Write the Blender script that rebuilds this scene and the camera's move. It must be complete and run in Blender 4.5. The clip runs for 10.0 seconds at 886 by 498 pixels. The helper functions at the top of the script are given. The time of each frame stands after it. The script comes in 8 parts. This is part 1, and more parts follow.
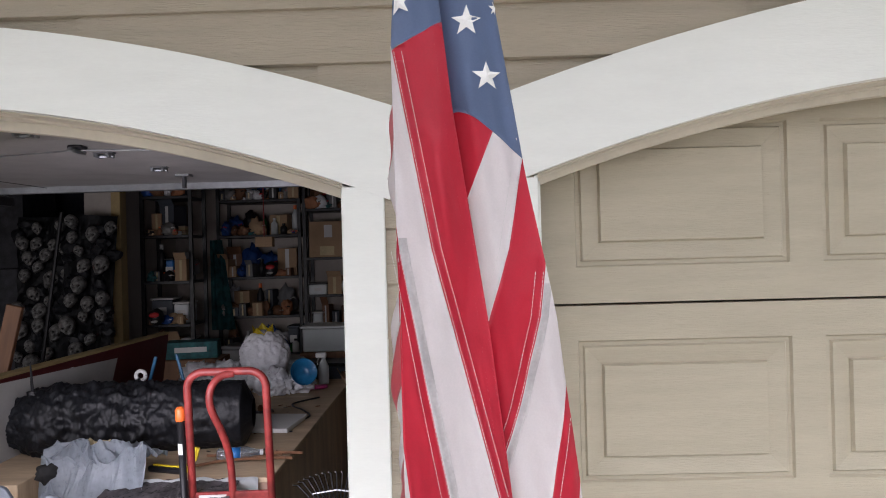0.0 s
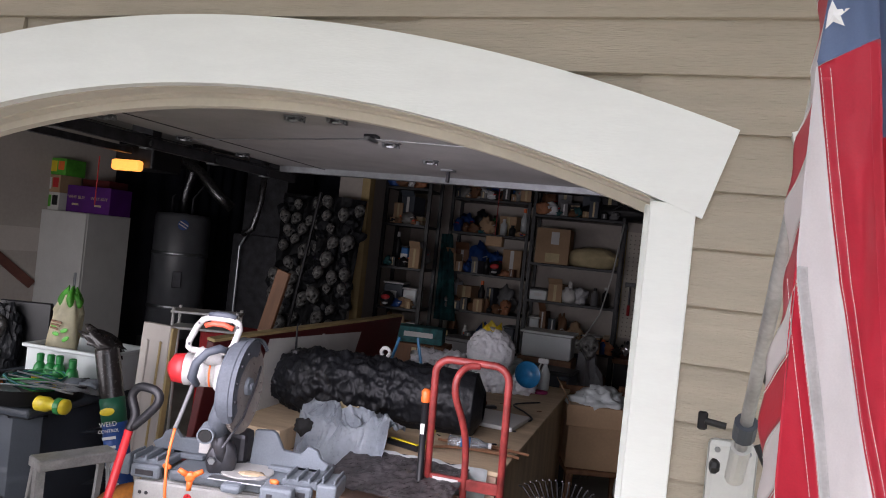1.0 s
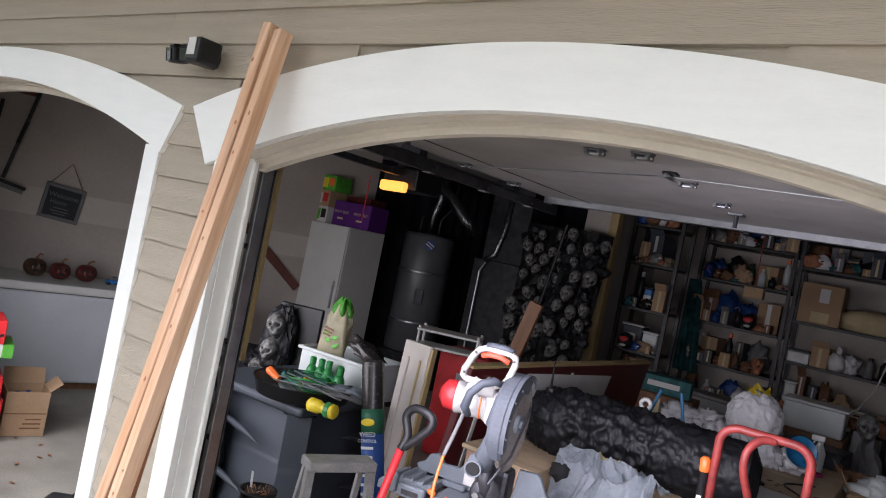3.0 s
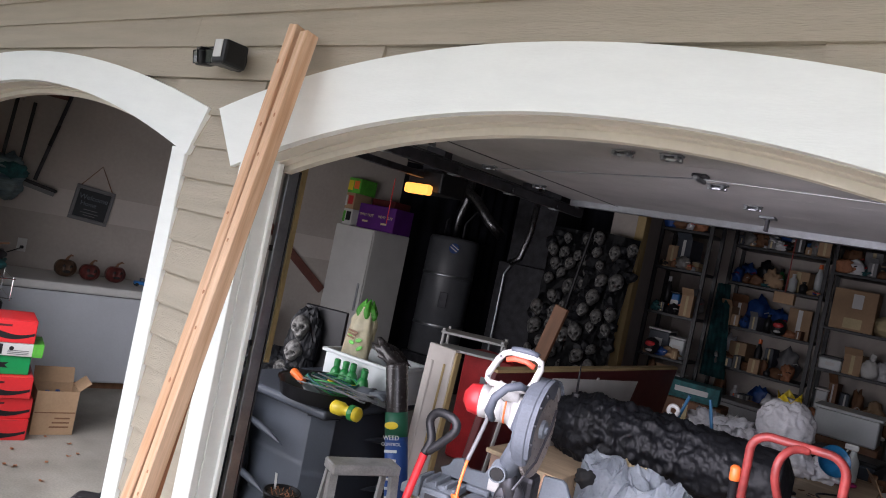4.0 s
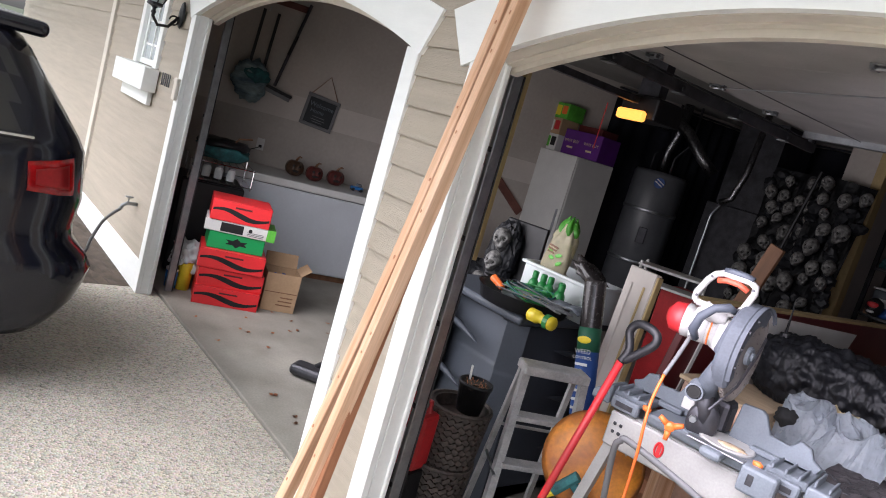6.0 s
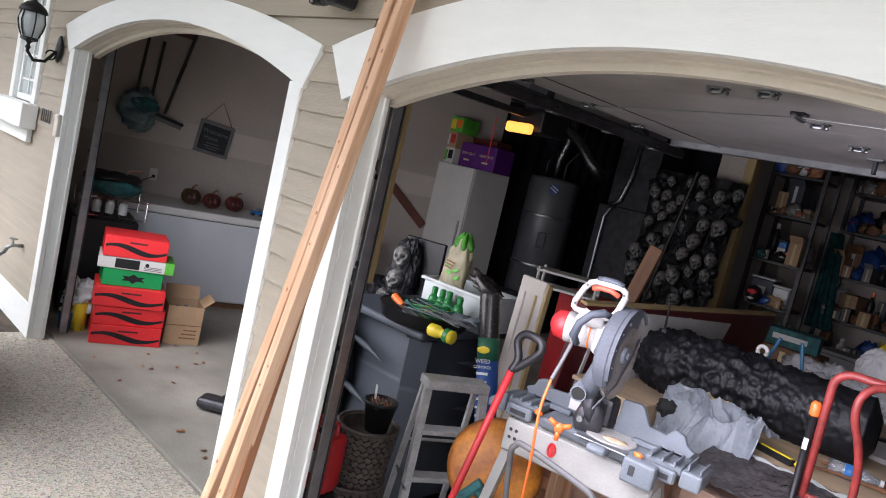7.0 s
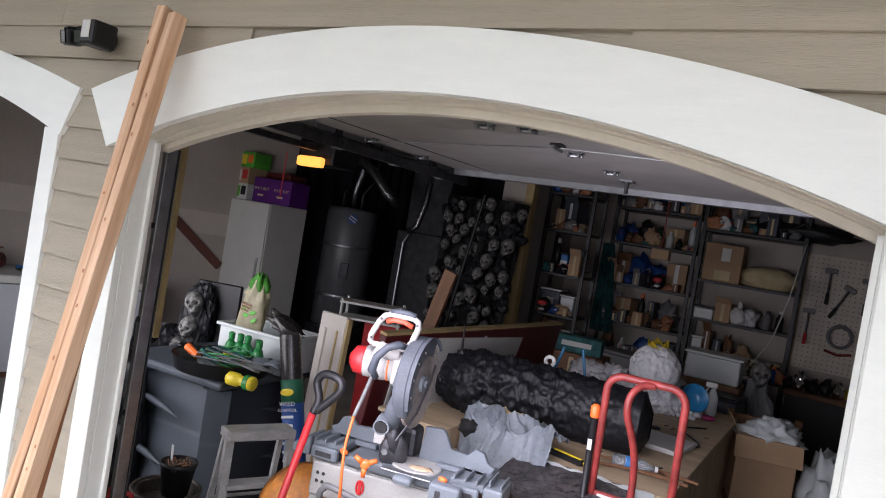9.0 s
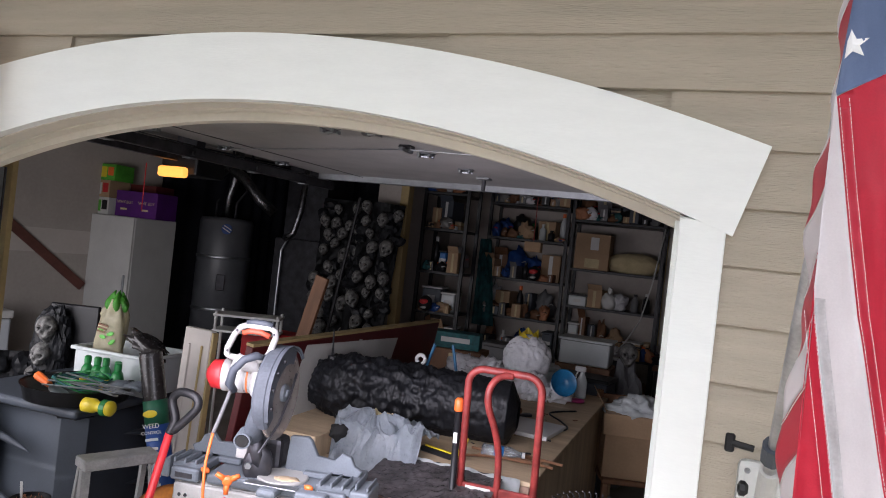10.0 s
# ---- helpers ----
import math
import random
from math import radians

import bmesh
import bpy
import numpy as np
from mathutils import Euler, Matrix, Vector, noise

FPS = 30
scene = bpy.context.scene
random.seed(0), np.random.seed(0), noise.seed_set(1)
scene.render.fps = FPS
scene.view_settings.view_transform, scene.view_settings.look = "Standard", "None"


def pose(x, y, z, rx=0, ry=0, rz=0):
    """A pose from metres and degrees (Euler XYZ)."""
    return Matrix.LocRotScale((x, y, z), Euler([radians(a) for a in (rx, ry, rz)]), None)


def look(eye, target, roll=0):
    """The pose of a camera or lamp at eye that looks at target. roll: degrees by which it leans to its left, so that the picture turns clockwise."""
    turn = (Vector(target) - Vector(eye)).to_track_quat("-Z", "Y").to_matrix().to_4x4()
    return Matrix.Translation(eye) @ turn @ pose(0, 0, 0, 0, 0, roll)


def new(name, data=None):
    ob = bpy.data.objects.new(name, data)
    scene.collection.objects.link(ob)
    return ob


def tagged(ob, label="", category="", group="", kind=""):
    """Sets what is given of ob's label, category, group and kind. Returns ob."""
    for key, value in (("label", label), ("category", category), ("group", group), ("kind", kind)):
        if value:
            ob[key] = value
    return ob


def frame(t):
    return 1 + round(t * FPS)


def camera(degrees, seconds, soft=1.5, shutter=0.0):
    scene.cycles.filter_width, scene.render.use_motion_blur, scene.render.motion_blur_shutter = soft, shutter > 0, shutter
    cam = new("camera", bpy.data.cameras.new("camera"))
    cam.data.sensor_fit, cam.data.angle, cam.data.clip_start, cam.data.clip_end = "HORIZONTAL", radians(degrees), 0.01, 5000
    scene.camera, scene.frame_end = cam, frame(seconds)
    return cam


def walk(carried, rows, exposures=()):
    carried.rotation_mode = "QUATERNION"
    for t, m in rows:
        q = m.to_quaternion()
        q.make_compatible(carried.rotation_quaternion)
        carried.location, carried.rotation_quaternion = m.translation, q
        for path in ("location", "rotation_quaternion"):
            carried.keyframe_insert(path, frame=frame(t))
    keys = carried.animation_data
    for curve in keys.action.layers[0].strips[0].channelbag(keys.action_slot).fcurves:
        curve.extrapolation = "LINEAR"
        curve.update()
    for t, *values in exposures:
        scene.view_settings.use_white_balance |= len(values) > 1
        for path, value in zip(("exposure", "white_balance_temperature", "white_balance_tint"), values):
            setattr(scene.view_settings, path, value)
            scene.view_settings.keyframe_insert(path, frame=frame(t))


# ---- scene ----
cam = camera(63.4, 10.0, soft=1.0)
PATH = [
    (0.0, (0.130, -1.469, 1.814), (0.100, 0.391, 1.819), -1.52),
    (0.5, (0.039, -1.481, 1.814), (-0.279, 0.352, 1.822), 2.62),
    (1.0, (-0.054, -1.496, 1.807), (-0.612, 0.278, 1.810), 6.03),
    (1.5, (-0.153, -1.502, 1.797), (-0.916, 0.194, 1.790), 8.59),
    (2.0, (-0.248, -1.492, 1.791), (-1.165, 0.126, 1.777), 10.13),
    (2.5, (-0.295, -1.488, 1.800), (-1.310, 0.070, 1.788), 11.05),
    (4.0, (-0.327, -1.464, 1.797), (-1.446, 0.021, 1.786), 11.72),
    (4.5, (-0.334, -1.487, 1.799), (-1.490, -0.031, 1.764), 12.05),
    (5.0, (-0.339, -1.504, 1.779), (-1.565, -0.108, 1.697), 13.29),
    (5.5, (-0.313, -1.525, 1.701), (-1.691, -0.295, 1.476), 15.59),
    (5.7, (-0.323, -1.540, 1.671), (-1.747, -0.380, 1.377), 16.53),
    (6.8, (-0.221, -1.549, 1.757), (-1.544, -0.267, 1.506), 13.83),
    (7.0, (-0.196, -1.565, 1.766), (-1.478, -0.233, 1.554), 13.19),
    (7.5, (-0.166, -1.573, 1.777), (-1.355, -0.151, 1.640), 11.81),
    (8.0, (-0.172, -1.566, 1.789), (-1.283, -0.078, 1.690), 11.34),
    (8.5, (-0.174, -1.552, 1.797), (-1.198, -0.002, 1.726), 10.76),
    (9.0, (-0.152, -1.540, 1.814), (-1.062, 0.081, 1.770), 9.59),
    (9.5, (-0.111, -1.540, 1.831), (-0.902, 0.143, 1.811), 8.18),
    (10.0, (-0.027, -1.501, 1.837), (-0.685, 0.238, 1.835), 6.33),
]
walk(cam, [(t, look(eye, target, roll)) for t, eye, target, roll in PATH],
     exposures=[(0.0, 0.93, 6140, 13.5), (1.0, 1.00, 6180, 13.5), (1.5, 1.08, 6140, 13), (2.5, 1.17, 6080, 13), (4.0, 1.22, 6060, 13),
                (5.5, 1.32, 6120, 13), (7.0, 1.27, 6060, 13), (8.0, 1.20, 6060, 13), (10.0, 1.13, 6080, 13)])

# ---- world and light: a bright overcast day ----
SUN_EL, SUN_AZ = 52.0, 200.0
world = bpy.data.worlds.new("sky")
scene.world = world
world.use_nodes = True
wn, wl = world.node_tree.nodes, world.node_tree.links
sky = wn.new("ShaderNodeTexSky")
sky.sky_type = "NISHITA"
sky.sun_disc = False
sky.sun_elevation, sky.sun_rotation = radians(SUN_EL), radians(SUN_AZ)
sky.air_density, sky.dust_density = 1.0, 4.0
pale = wn.new("ShaderNodeHueSaturation")
pale.inputs["Saturation"].default_value = 0.3
wl.new(sky.outputs[0], pale.inputs["Color"])
wl.new(pale.outputs[0], wn["Background"].inputs["Color"])
wn["Background"].inputs["Strength"].default_value = 0.13
sun = new("sun", bpy.data.lights.new("sun", "SUN"))
sun.data.energy, sun.data.angle, sun.data.color = 0.9, radians(45), (1.0, 0.97, 0.95)
sun.matrix_world = look((0, 0, 0), (-0.25, 0.55, -0.8))
# the sky's light through the two open bays
for bx, bw, bh, bz, yaw, watts, tone in ((-1.05, 1.4, 0.75, 1.42, 165, 8.8, (0.98, 0.89, 0.96)), (-4.035, 2.4, 1.2, 1.27, 180, 13.0, (1.0, 0.93, 0.92))):
    bay_light = new("bay_daylight", bpy.data.lights.new("bay_daylight", "AREA"))
    bay_light.data.shape, bay_light.data.size, bay_light.data.size_y, bay_light.data.energy = "RECTANGLE", bw, bh, watts
    bay_light.data.color = tone
    bay_light.data.spread = radians(140)
    bay_light.matrix_world = pose(bx, 0.19, bz, -74, 0, yaw)


# ---- materials ----
def mat(name, color, rough=0.6, metal=0.0, vary=0.12, scale=6.0, bump=0.0, fine=60.0, stretch=(1, 1, 1), dark=None,
        rand=0.0, coat=0.0, spots=0.0, trans=0.0, alpha=1.0, glow=0.0, sheen=0.0, spec=0.5):
    """A surface with variation at two scales: broad stains, fine grain, and a little relief."""
    m = bpy.data.materials.new(name)
    m.use_nodes = True
    nt = m.node_tree
    bs = nt.nodes["Principled BSDF"]
    geo = nt.nodes.new("ShaderNodeTexCoord")
    mp = nt.nodes.new("ShaderNodeMapping")
    mp.inputs["Scale"].default_value = stretch
    nt.links.new(geo.outputs["Object"], mp.inputs["Vector"])
    big = nt.nodes.new("ShaderNodeTexNoise")
    big.inputs["Scale"].default_value, big.inputs["Detail"].default_value = scale, 6
    small = nt.nodes.new("ShaderNodeTexNoise")
    small.inputs["Scale"].default_value, small.inputs["Detail"].default_value = fine, 4
    for n in (big, small):
        nt.links.new(mp.outputs[0], n.inputs["Vector"])
    ramp = nt.nodes.new("ShaderNodeMapRange")
    ramp.inputs["From Min"].default_value, ramp.inputs["From Max"].default_value = 0.3, 0.7
    nt.links.new(big.outputs["Fac"], ramp.inputs["Value"])
    mix = nt.nodes.new("ShaderNodeMix")
    mix.data_type = "RGBA"
    d = dark or tuple(c * (1 - 2.2 * vary) for c in color)
    mix.inputs["A"].default_value = (*[max(0.0, c) for c in d], 1)
    mix.inputs["B"].default_value = (*color, 1)
    nt.links.new(ramp.outputs[0], mix.inputs["Factor"])
    grain = nt.nodes.new("ShaderNodeMapRange")
    grain.inputs["From Min"].default_value, grain.inputs["From Max"].default_value = 0.3, 0.7
    grain.inputs["To Min"].default_value, grain.inputs["To Max"].default_value = 1 - vary * 0.8, 1 + vary * 0.4
    nt.links.new(small.outputs["Fac"], grain.inputs["Value"])
    hsv = nt.nodes.new("ShaderNodeHueSaturation")
    nt.links.new(mix.outputs["Result"], hsv.inputs["Color"])
    last = grain.outputs[0]
    if rand:
        inf = nt.nodes.new("ShaderNodeObjectInfo")
        rr = nt.nodes.new("ShaderNodeMapRange")
        rr.inputs["To Min"].default_value, rr.inputs["To Max"].default_value = 1 - rand, 1 + rand
        nt.links.new(inf.outputs["Random"], rr.inputs["Value"])
        mul = nt.nodes.new("ShaderNodeMath")
        mul.operation = "MULTIPLY"
        nt.links.new(last, mul.inputs[0])
        nt.links.new(rr.outputs[0], mul.inputs[1])
        last = mul.outputs[0]
    nt.links.new(last, hsv.inputs["Value"])
    col = hsv.outputs[0]
    if spots:
        sp = nt.nodes.new("ShaderNodeTexVoronoi")
        sp.inputs["Scale"].default_value = spots
        nt.links.new(mp.outputs[0], sp.inputs["Vector"])
        pal = nt.nodes.new("ShaderNodeMix")
        pal.data_type, pal.blend_type = "RGBA", "MULTIPLY"
        pal.inputs["Factor"].default_value = 0.75
        cr = nt.nodes.new("ShaderNodeHueSaturation")
        cr.inputs["Saturation"].default_value, cr.inputs["Value"].default_value = 0.18, 1.5
        nt.links.new(sp.outputs["Color"], cr.inputs["Color"])
        nt.links.new(col, pal.inputs["A"])
        nt.links.new(cr.outputs[0], pal.inputs["B"])
        col = pal.outputs["Result"]
    nt.links.new(col, bs.inputs["Base Color"])
    bs.inputs["Metallic"].default_value = metal
    rg = nt.nodes.new("ShaderNodeMapRange")
    rg.inputs["To Min"].default_value, rg.inputs["To Max"].default_value = max(0.02, rough - 0.1), min(1.0, rough + 0.1)
    nt.links.new(small.outputs["Fac"], rg.inputs["Value"])
    nt.links.new(rg.outputs[0], bs.inputs["Roughness"])
    if bump:
        bp = nt.nodes.new("ShaderNodeBump")
        bp.inputs["Strength"].default_value, bp.inputs["Distance"].default_value = bump, 0.004
        src = sp.outputs["Distance"] if spots else small.outputs["Fac"]
        nt.links.new(src, bp.inputs["Height"])
        nt.links.new(bp.outputs[0], bs.inputs["Normal"])
    bs.inputs["Coat Weight"].default_value = coat
    bs.inputs["Specular IOR Level"].default_value = spec
    bs.inputs["Sheen Weight"].default_value = sheen
    if trans:
        bs.inputs["Transmission Weight"].default_value = trans
    if alpha < 1:
        bs.inputs["Alpha"].default_value = alpha
    if glow:
        bs.inputs["Emission Color"].default_value = (*color, 1)
        bs.inputs["Emission Strength"].default_value = glow
    return m


SIDING = mat("siding_paint", (0.475, 0.417, 0.333), 0.65, vary=0.06, scale=2.0, fine=34, bump=0.8, stretch=(1.0, 8, 16), rand=0.03)
WHITE = mat("white_trim_paint", (0.89, 0.905, 0.88), 0.55, vary=0.018, scale=3.0, fine=28, bump=0.14, stretch=(2, 6, 10))
CREAM = mat("cream_reveal_paint", (0.74, 0.69, 0.60), 0.55, vary=0.06, scale=4, fine=50, bump=0.1)
DOORP = mat("beige_steel_door", (0.50, 0.448, 0.345), 0.45, vary=0.05, scale=2, fine=30, bump=0.35, stretch=(1.5, 6, 16))
DOORIN = mat("door_inner_foam", (0.40, 0.39, 0.385), 0.6, vary=0.1, scale=5, fine=90, bump=0.6)
CONC = mat("garage_concrete", (0.335, 0.315, 0.275), 0.75, vary=0.18, scale=2.5, fine=80, bump=0.15)
AGG = mat("exposed_aggregate", (0.46, 0.425, 0.36), 0.85, vary=0.10, scale=1.3, fine=30, bump=1.0, spots=95)
SOIL = mat("bark_soil", (0.10, 0.075, 0.055), 0.95, vary=0.25, scale=8, fine=60, bump=0.8)
GRASS = mat("far_ground", (0.10, 0.12, 0.06), 0.95, vary=0.25, scale=0.8, fine=20, bump=0.4)
DRYW = mat("drywall", (0.44, 0.40, 0.36), 0.85, vary=0.08, scale=1.5, fine=30, bump=0.1)
DRYT = mat("drywall_joint_mud", (0.52, 0.48, 0.44), 0.85, vary=0.05, scale=3, fine=30)
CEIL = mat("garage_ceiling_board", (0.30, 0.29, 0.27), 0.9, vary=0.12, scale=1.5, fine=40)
STEEL = mat("galvanised_steel", (0.42, 0.44, 0.46), 0.38, metal=0.9, vary=0.12, scale=12, fine=80)
DSTEEL = mat("dark_steel", (0.09, 0.09, 0.10), 0.45, metal=0.7, vary=0.2, scale=12, fine=80)
CHROME = mat("chrome", (0.75, 0.75, 0.76), 0.15, metal=1.0, vary=0.05)
ALU = mat("worn_aluminium", (0.55, 0.55, 0.55), 0.45, metal=0.4, vary=0.15, scale=15, fine=120, bump=0.1)
BLACK = mat("black_plastic", (0.014, 0.014, 0.016), 0.42, vary=0.2, scale=8, fine=100, bump=0.05, spec=0.35)
GREYP = mat("grey_resin", (0.062, 0.072, 0.090), 0.5, vary=0.12, scale=4, fine=150, bump=0.12, spec=0.35)
LGREY = mat("light_grey_casting", (0.155, 0.176, 0.198), 0.5, vary=0.12, scale=8, fine=150, bump=0.08, spec=0.25)
ENAMEL = mat("worn_white_enamel", (0.38, 0.375, 0.36), 0.45, vary=0.10, scale=7, fine=120, bump=0.04)
OFFW = mat("off_white_plastic", (0.60, 0.60, 0.58), 0.45, vary=0.05, scale=5)
REDP = mat("red_paint", (0.55, 0.025, 0.03), 0.4, vary=0.15, scale=7)
REDW = mat("worn_red_tube", (0.33, 0.045, 0.04), 0.45, vary=0.25, scale=14, fine=60, bump=0.1)
ORANGE = mat("orange_plastic", (0.85, 0.17, 0.03), 0.4, vary=0.08)
YELLOW = mat("yellow_plastic", (0.80, 0.62, 0.03), 0.42, vary=0.08)
GREEN = mat("green_plastic", (0.02, 0.22, 0.05), 0.4, vary=0.1)
LIME = mat("lime_print", (0.12, 0.50, 0.05), 0.45, vary=0.2, scale=10)
BLUEP = mat("blue_plastic", (0.03, 0.18, 0.50), 0.4, vary=0.12)
TEAL = mat("teal_fabric", (0.03, 0.16, 0.17), 0.7, vary=0.3, scale=14)
PURPLE = mat("purple_print", (0.10, 0.012, 0.19), 0.5, vary=0.15)
CARDB = mat("cardboard", (0.42, 0.28, 0.165), 0.85, vary=0.1, scale=4, fine=60, bump=0.1)
REDBOX = mat("red_carton", (0.72, 0.025, 0.03), 0.4, vary=0.06, scale=5)
GREENBOX = mat("green_carton", (0.01, 0.33, 0.09), 0.4, vary=0.06)
WOOD = mat("fir_stud", (0.80, 0.56, 0.39), 0.7, vary=0.14, scale=3, fine=18, bump=0.15, stretch=(14, 14, 0.7), dark=(0.56, 0.31, 0.17))
WOODD = mat("red_stud", (0.46, 0.20, 0.10), 0.7, vary=0.14, scale=3, fine=18, bump=0.15, stretch=(14, 14, 0.7))
PLY = mat("plywood", (0.56, 0.43, 0.28), 0.7, vary=0.15, scale=2, fine=20, bump=0.1, stretch=(1, 6, 1))
BROWNW = mat("brown_wood", (0.20, 0.095, 0.045), 0.65, vary=0.15, scale=3, fine=20, stretch=(8, 8, 1))
MAROON = mat("maroon_door_paint", (0.10, 0.012, 0.014), 0.45, vary=0.12, scale=4)
WICKER = mat("dark_wicker", (0.085, 0.065, 0.055), 0.6, vary=0.3, scale=30, fine=90, bump=0.3)
FOAMB = mat("black_foam_paint", (0.013, 0.014, 0.017), 0.46, vary=0.3, scale=9, fine=40, bump=0.6, spec=0.28)
BONE = mat("aged_bone_paint", (0.27, 0.265, 0.25), 0.5, vary=0.4, scale=2.6, fine=14, dark=(0.012, 0.012, 0.013), bump=0.5)
SOCKET = mat("socket_black", (0.01, 0.01, 0.01), 0.8)
FOAMW = mat("white_foam", (0.70, 0.70, 0.72), 0.8, vary=0.08, scale=10, fine=60, bump=0.5)
PVC = mat("grey_poly_film", (0.43, 0.48, 0.53), 0.3, vary=0.12, scale=7, bump=0.05)
BLACKFILM = mat("black_poly_film", (0.05, 0.045, 0.045), 0.25, vary=0.2, scale=7, bump=0.1)
CLEARP = mat("milky_clear_plastic", (0.60, 0.64, 0.64), 0.35, vary=0.03, trans=0.12)
GLASS = mat("window_glass", (0.55, 0.6, 0.62), 0.05, vary=0.02, trans=0.0, coat=0.5)
TINT = mat("tinted_glass", (0.008, 0.009, 0.011), 0.06, vary=0.1, coat=0.6)
CARP = mat("black_car_paint", (0.006, 0.007, 0.013), 0.14, vary=0.1, coat=0.25, spec=0.35)
LENSR = mat("red_lamp_lens", (0.72, 0.01, 0.015), 0.12, vary=0.2, scale=20, coat=0.8)
RUBBER = mat("rubber", (0.02, 0.02, 0.02), 0.8, vary=0.2)
LAMPGLOW = mat("lit_tube_cover", (1.0, 0.36, 0.06), 0.5, glow=0.8)
FLAGR = mat("red_nylon", (0.62, 0.012, 0.045), 0.5, vary=0.06, scale=6, fine=300, bump=0.05, sheen=0.3)
FLAGW = mat("white_nylon", (0.80, 0.75, 0.77), 0.5, vary=0.04, scale=6, fine=300, bump=0.05, sheen=0.3)
FLAGB = mat("blue_nylon", (0.15, 0.21, 0.37), 0.5, vary=0.06, scale=6, fine=300, bump=0.05, sheen=0.3)
THREAD = mat("white_thread", (0.80, 0.79, 0.78), 0.7, vary=0.1)
CHALK = mat("chalkboard", (0.025, 0.03, 0.035), 0.7, vary=0.2)
PUMPM = mat("bronze_pumpkin", (0.13, 0.075, 0.045), 0.4, metal=0.4, vary=0.3, scale=12)
PUMPR = mat("red_pumpkin", (0.16, 0.035, 0.03), 0.4, metal=0.3, vary=0.3, scale=12)
FREEZ = mat("freezer_enamel", (0.55, 0.58, 0.62), 0.35, vary=0.04, scale=3)
HEATER = mat("heater_jacket", (0.11, 0.115, 0.125), 0.4, vary=0.1)
FOIL = mat("foil_duct", (0.26, 0.26, 0.27), 0.3, metal=1.0, vary=0.2, scale=40, fine=70, bump=1.0)
PEGB = mat("pegboard", (0.62, 0.58, 0.50), 0.75, vary=0.08)
YWOOD = mat("yellowed_trim", (0.44, 0.33, 0.15), 0.7, vary=0.12, scale=4)
PALEC = mat("cream_cloth", (0.62, 0.52, 0.30), 0.8, vary=0.12, scale=6)
RUST = mat("rusty_orange_steel", (0.66, 0.25, 0.025), 0.5, vary=0.25, scale=6, fine=40, dark=(0.28, 0.09, 0.03))
BAGP = mat("printed_paper_bag", (0.66, 0.61, 0.43), 0.55, vary=0.1, scale=8)
NAVY = mat("navy_print", (0.02, 0.07, 0.26), 0.45, vary=0.1)
BLUEBAG = mat("patterned_bag", (0.02, 0.06, 0.11), 0.7, vary=0.4, scale=5, fine=30, stretch=(0.6, 0.6, 2.2), dark=(0.26, 0.34, 0.33))
REDBROWN = mat("red_brown_stain", (0.15, 0.055, 0.04), 0.7, vary=0.2, scale=4, fine=30)
MIDGREY = mat("mid_grey_paint", (0.16, 0.16, 0.165), 0.5, vary=0.1)


# ---- mesh helpers ----
def link(name, bm, material, parent=None, m=None, smooth=False, label="", mats=()):
    me = bpy.data.meshes.new(name)
    bm.normal_update()
    bm.to_mesh(me)
    bm.free()
    for mm in (material, *mats):
        me.materials.append(mm)
    if smooth:
        for p in me.polygons:
            p.use_smooth = True
    ob = new(name, me)
    if parent is not None:
        ob.parent = parent
    if m is not None:
        ob.matrix_basis = m
    if label:
        ob["label"] = label
    return ob


def part(name, bm, material, parent, label="", m=None, smooth=False, mats=()):
    return link(name, bm, material, parent, m, smooth, label, mats)


def thing(name, m, label, category, group="", kind=""):
    ob = new(name)
    ob.empty_display_size = 0.1
    ob.matrix_basis = m
    return tagged(ob, label, category, group, kind)


def b_box(x0, x1, y0, y1, z0, z1, bev=0.0, seg=1, bm=None, top=1.0):
    """A box; top: the scale of its upper face about its middle."""
    own = bmesh.new()
    bmesh.ops.create_cube(own, size=1)
    cx, cy = (x0 + x1) / 2, (y0 + y1) / 2
    for v in own.verts:
        k = top if v.co.z > 0 else 1.0
        v.co = Vector((cx + v.co.x * (x1 - x0) * k, cy + v.co.y * (y1 - y0) * k, z0 + (v.co.z + 0.5) * (z1 - z0)))
    if bev:
        bmesh.ops.bevel(own, geom=own.edges[:], offset=bev, segments=seg, affect="EDGES", profile=0.5)
    return join(bm, own)


def join(bm, own):
    if bm is None:
        return own
    me = bpy.data.meshes.new("tmp")
    own.to_mesh(me)
    own.free()
    bm.from_mesh(me)
    bpy.data.meshes.remove(me)
    return bm


def b_tube(points, r, n=8, bm=None, close=False, radii=None):
    """A tube along points."""
    bm = bm or bmesh.new()
    pts = [Vector(p) for p in points]
    rings, prev = [], None
    for i, p in enumerate(pts):
        a, b = pts[max(0, i - 1)], pts[min(len(pts) - 1, i + 1)]
        d = (b - a).normalized()
        u = d.orthogonal().normalized() if prev is None else (prev - d * prev.dot(d)).normalized()
        prev = u
        w = d.cross(u)
        rr = radii[i] if radii else r
        rings.append([bm.verts.new(p + (u * math.cos(k * math.tau / n) + w * math.sin(k * math.tau / n)) * rr) for k in range(n)])
    for a, b in zip(rings, rings[1:]):
        for k in range(n):
            bm.faces.new((a[k], a[(k + 1) % n], b[(k + 1) % n], b[k]))
    bm.faces.new(rings[0][::-1])
    bm.faces.new(rings[-1])
    return bm


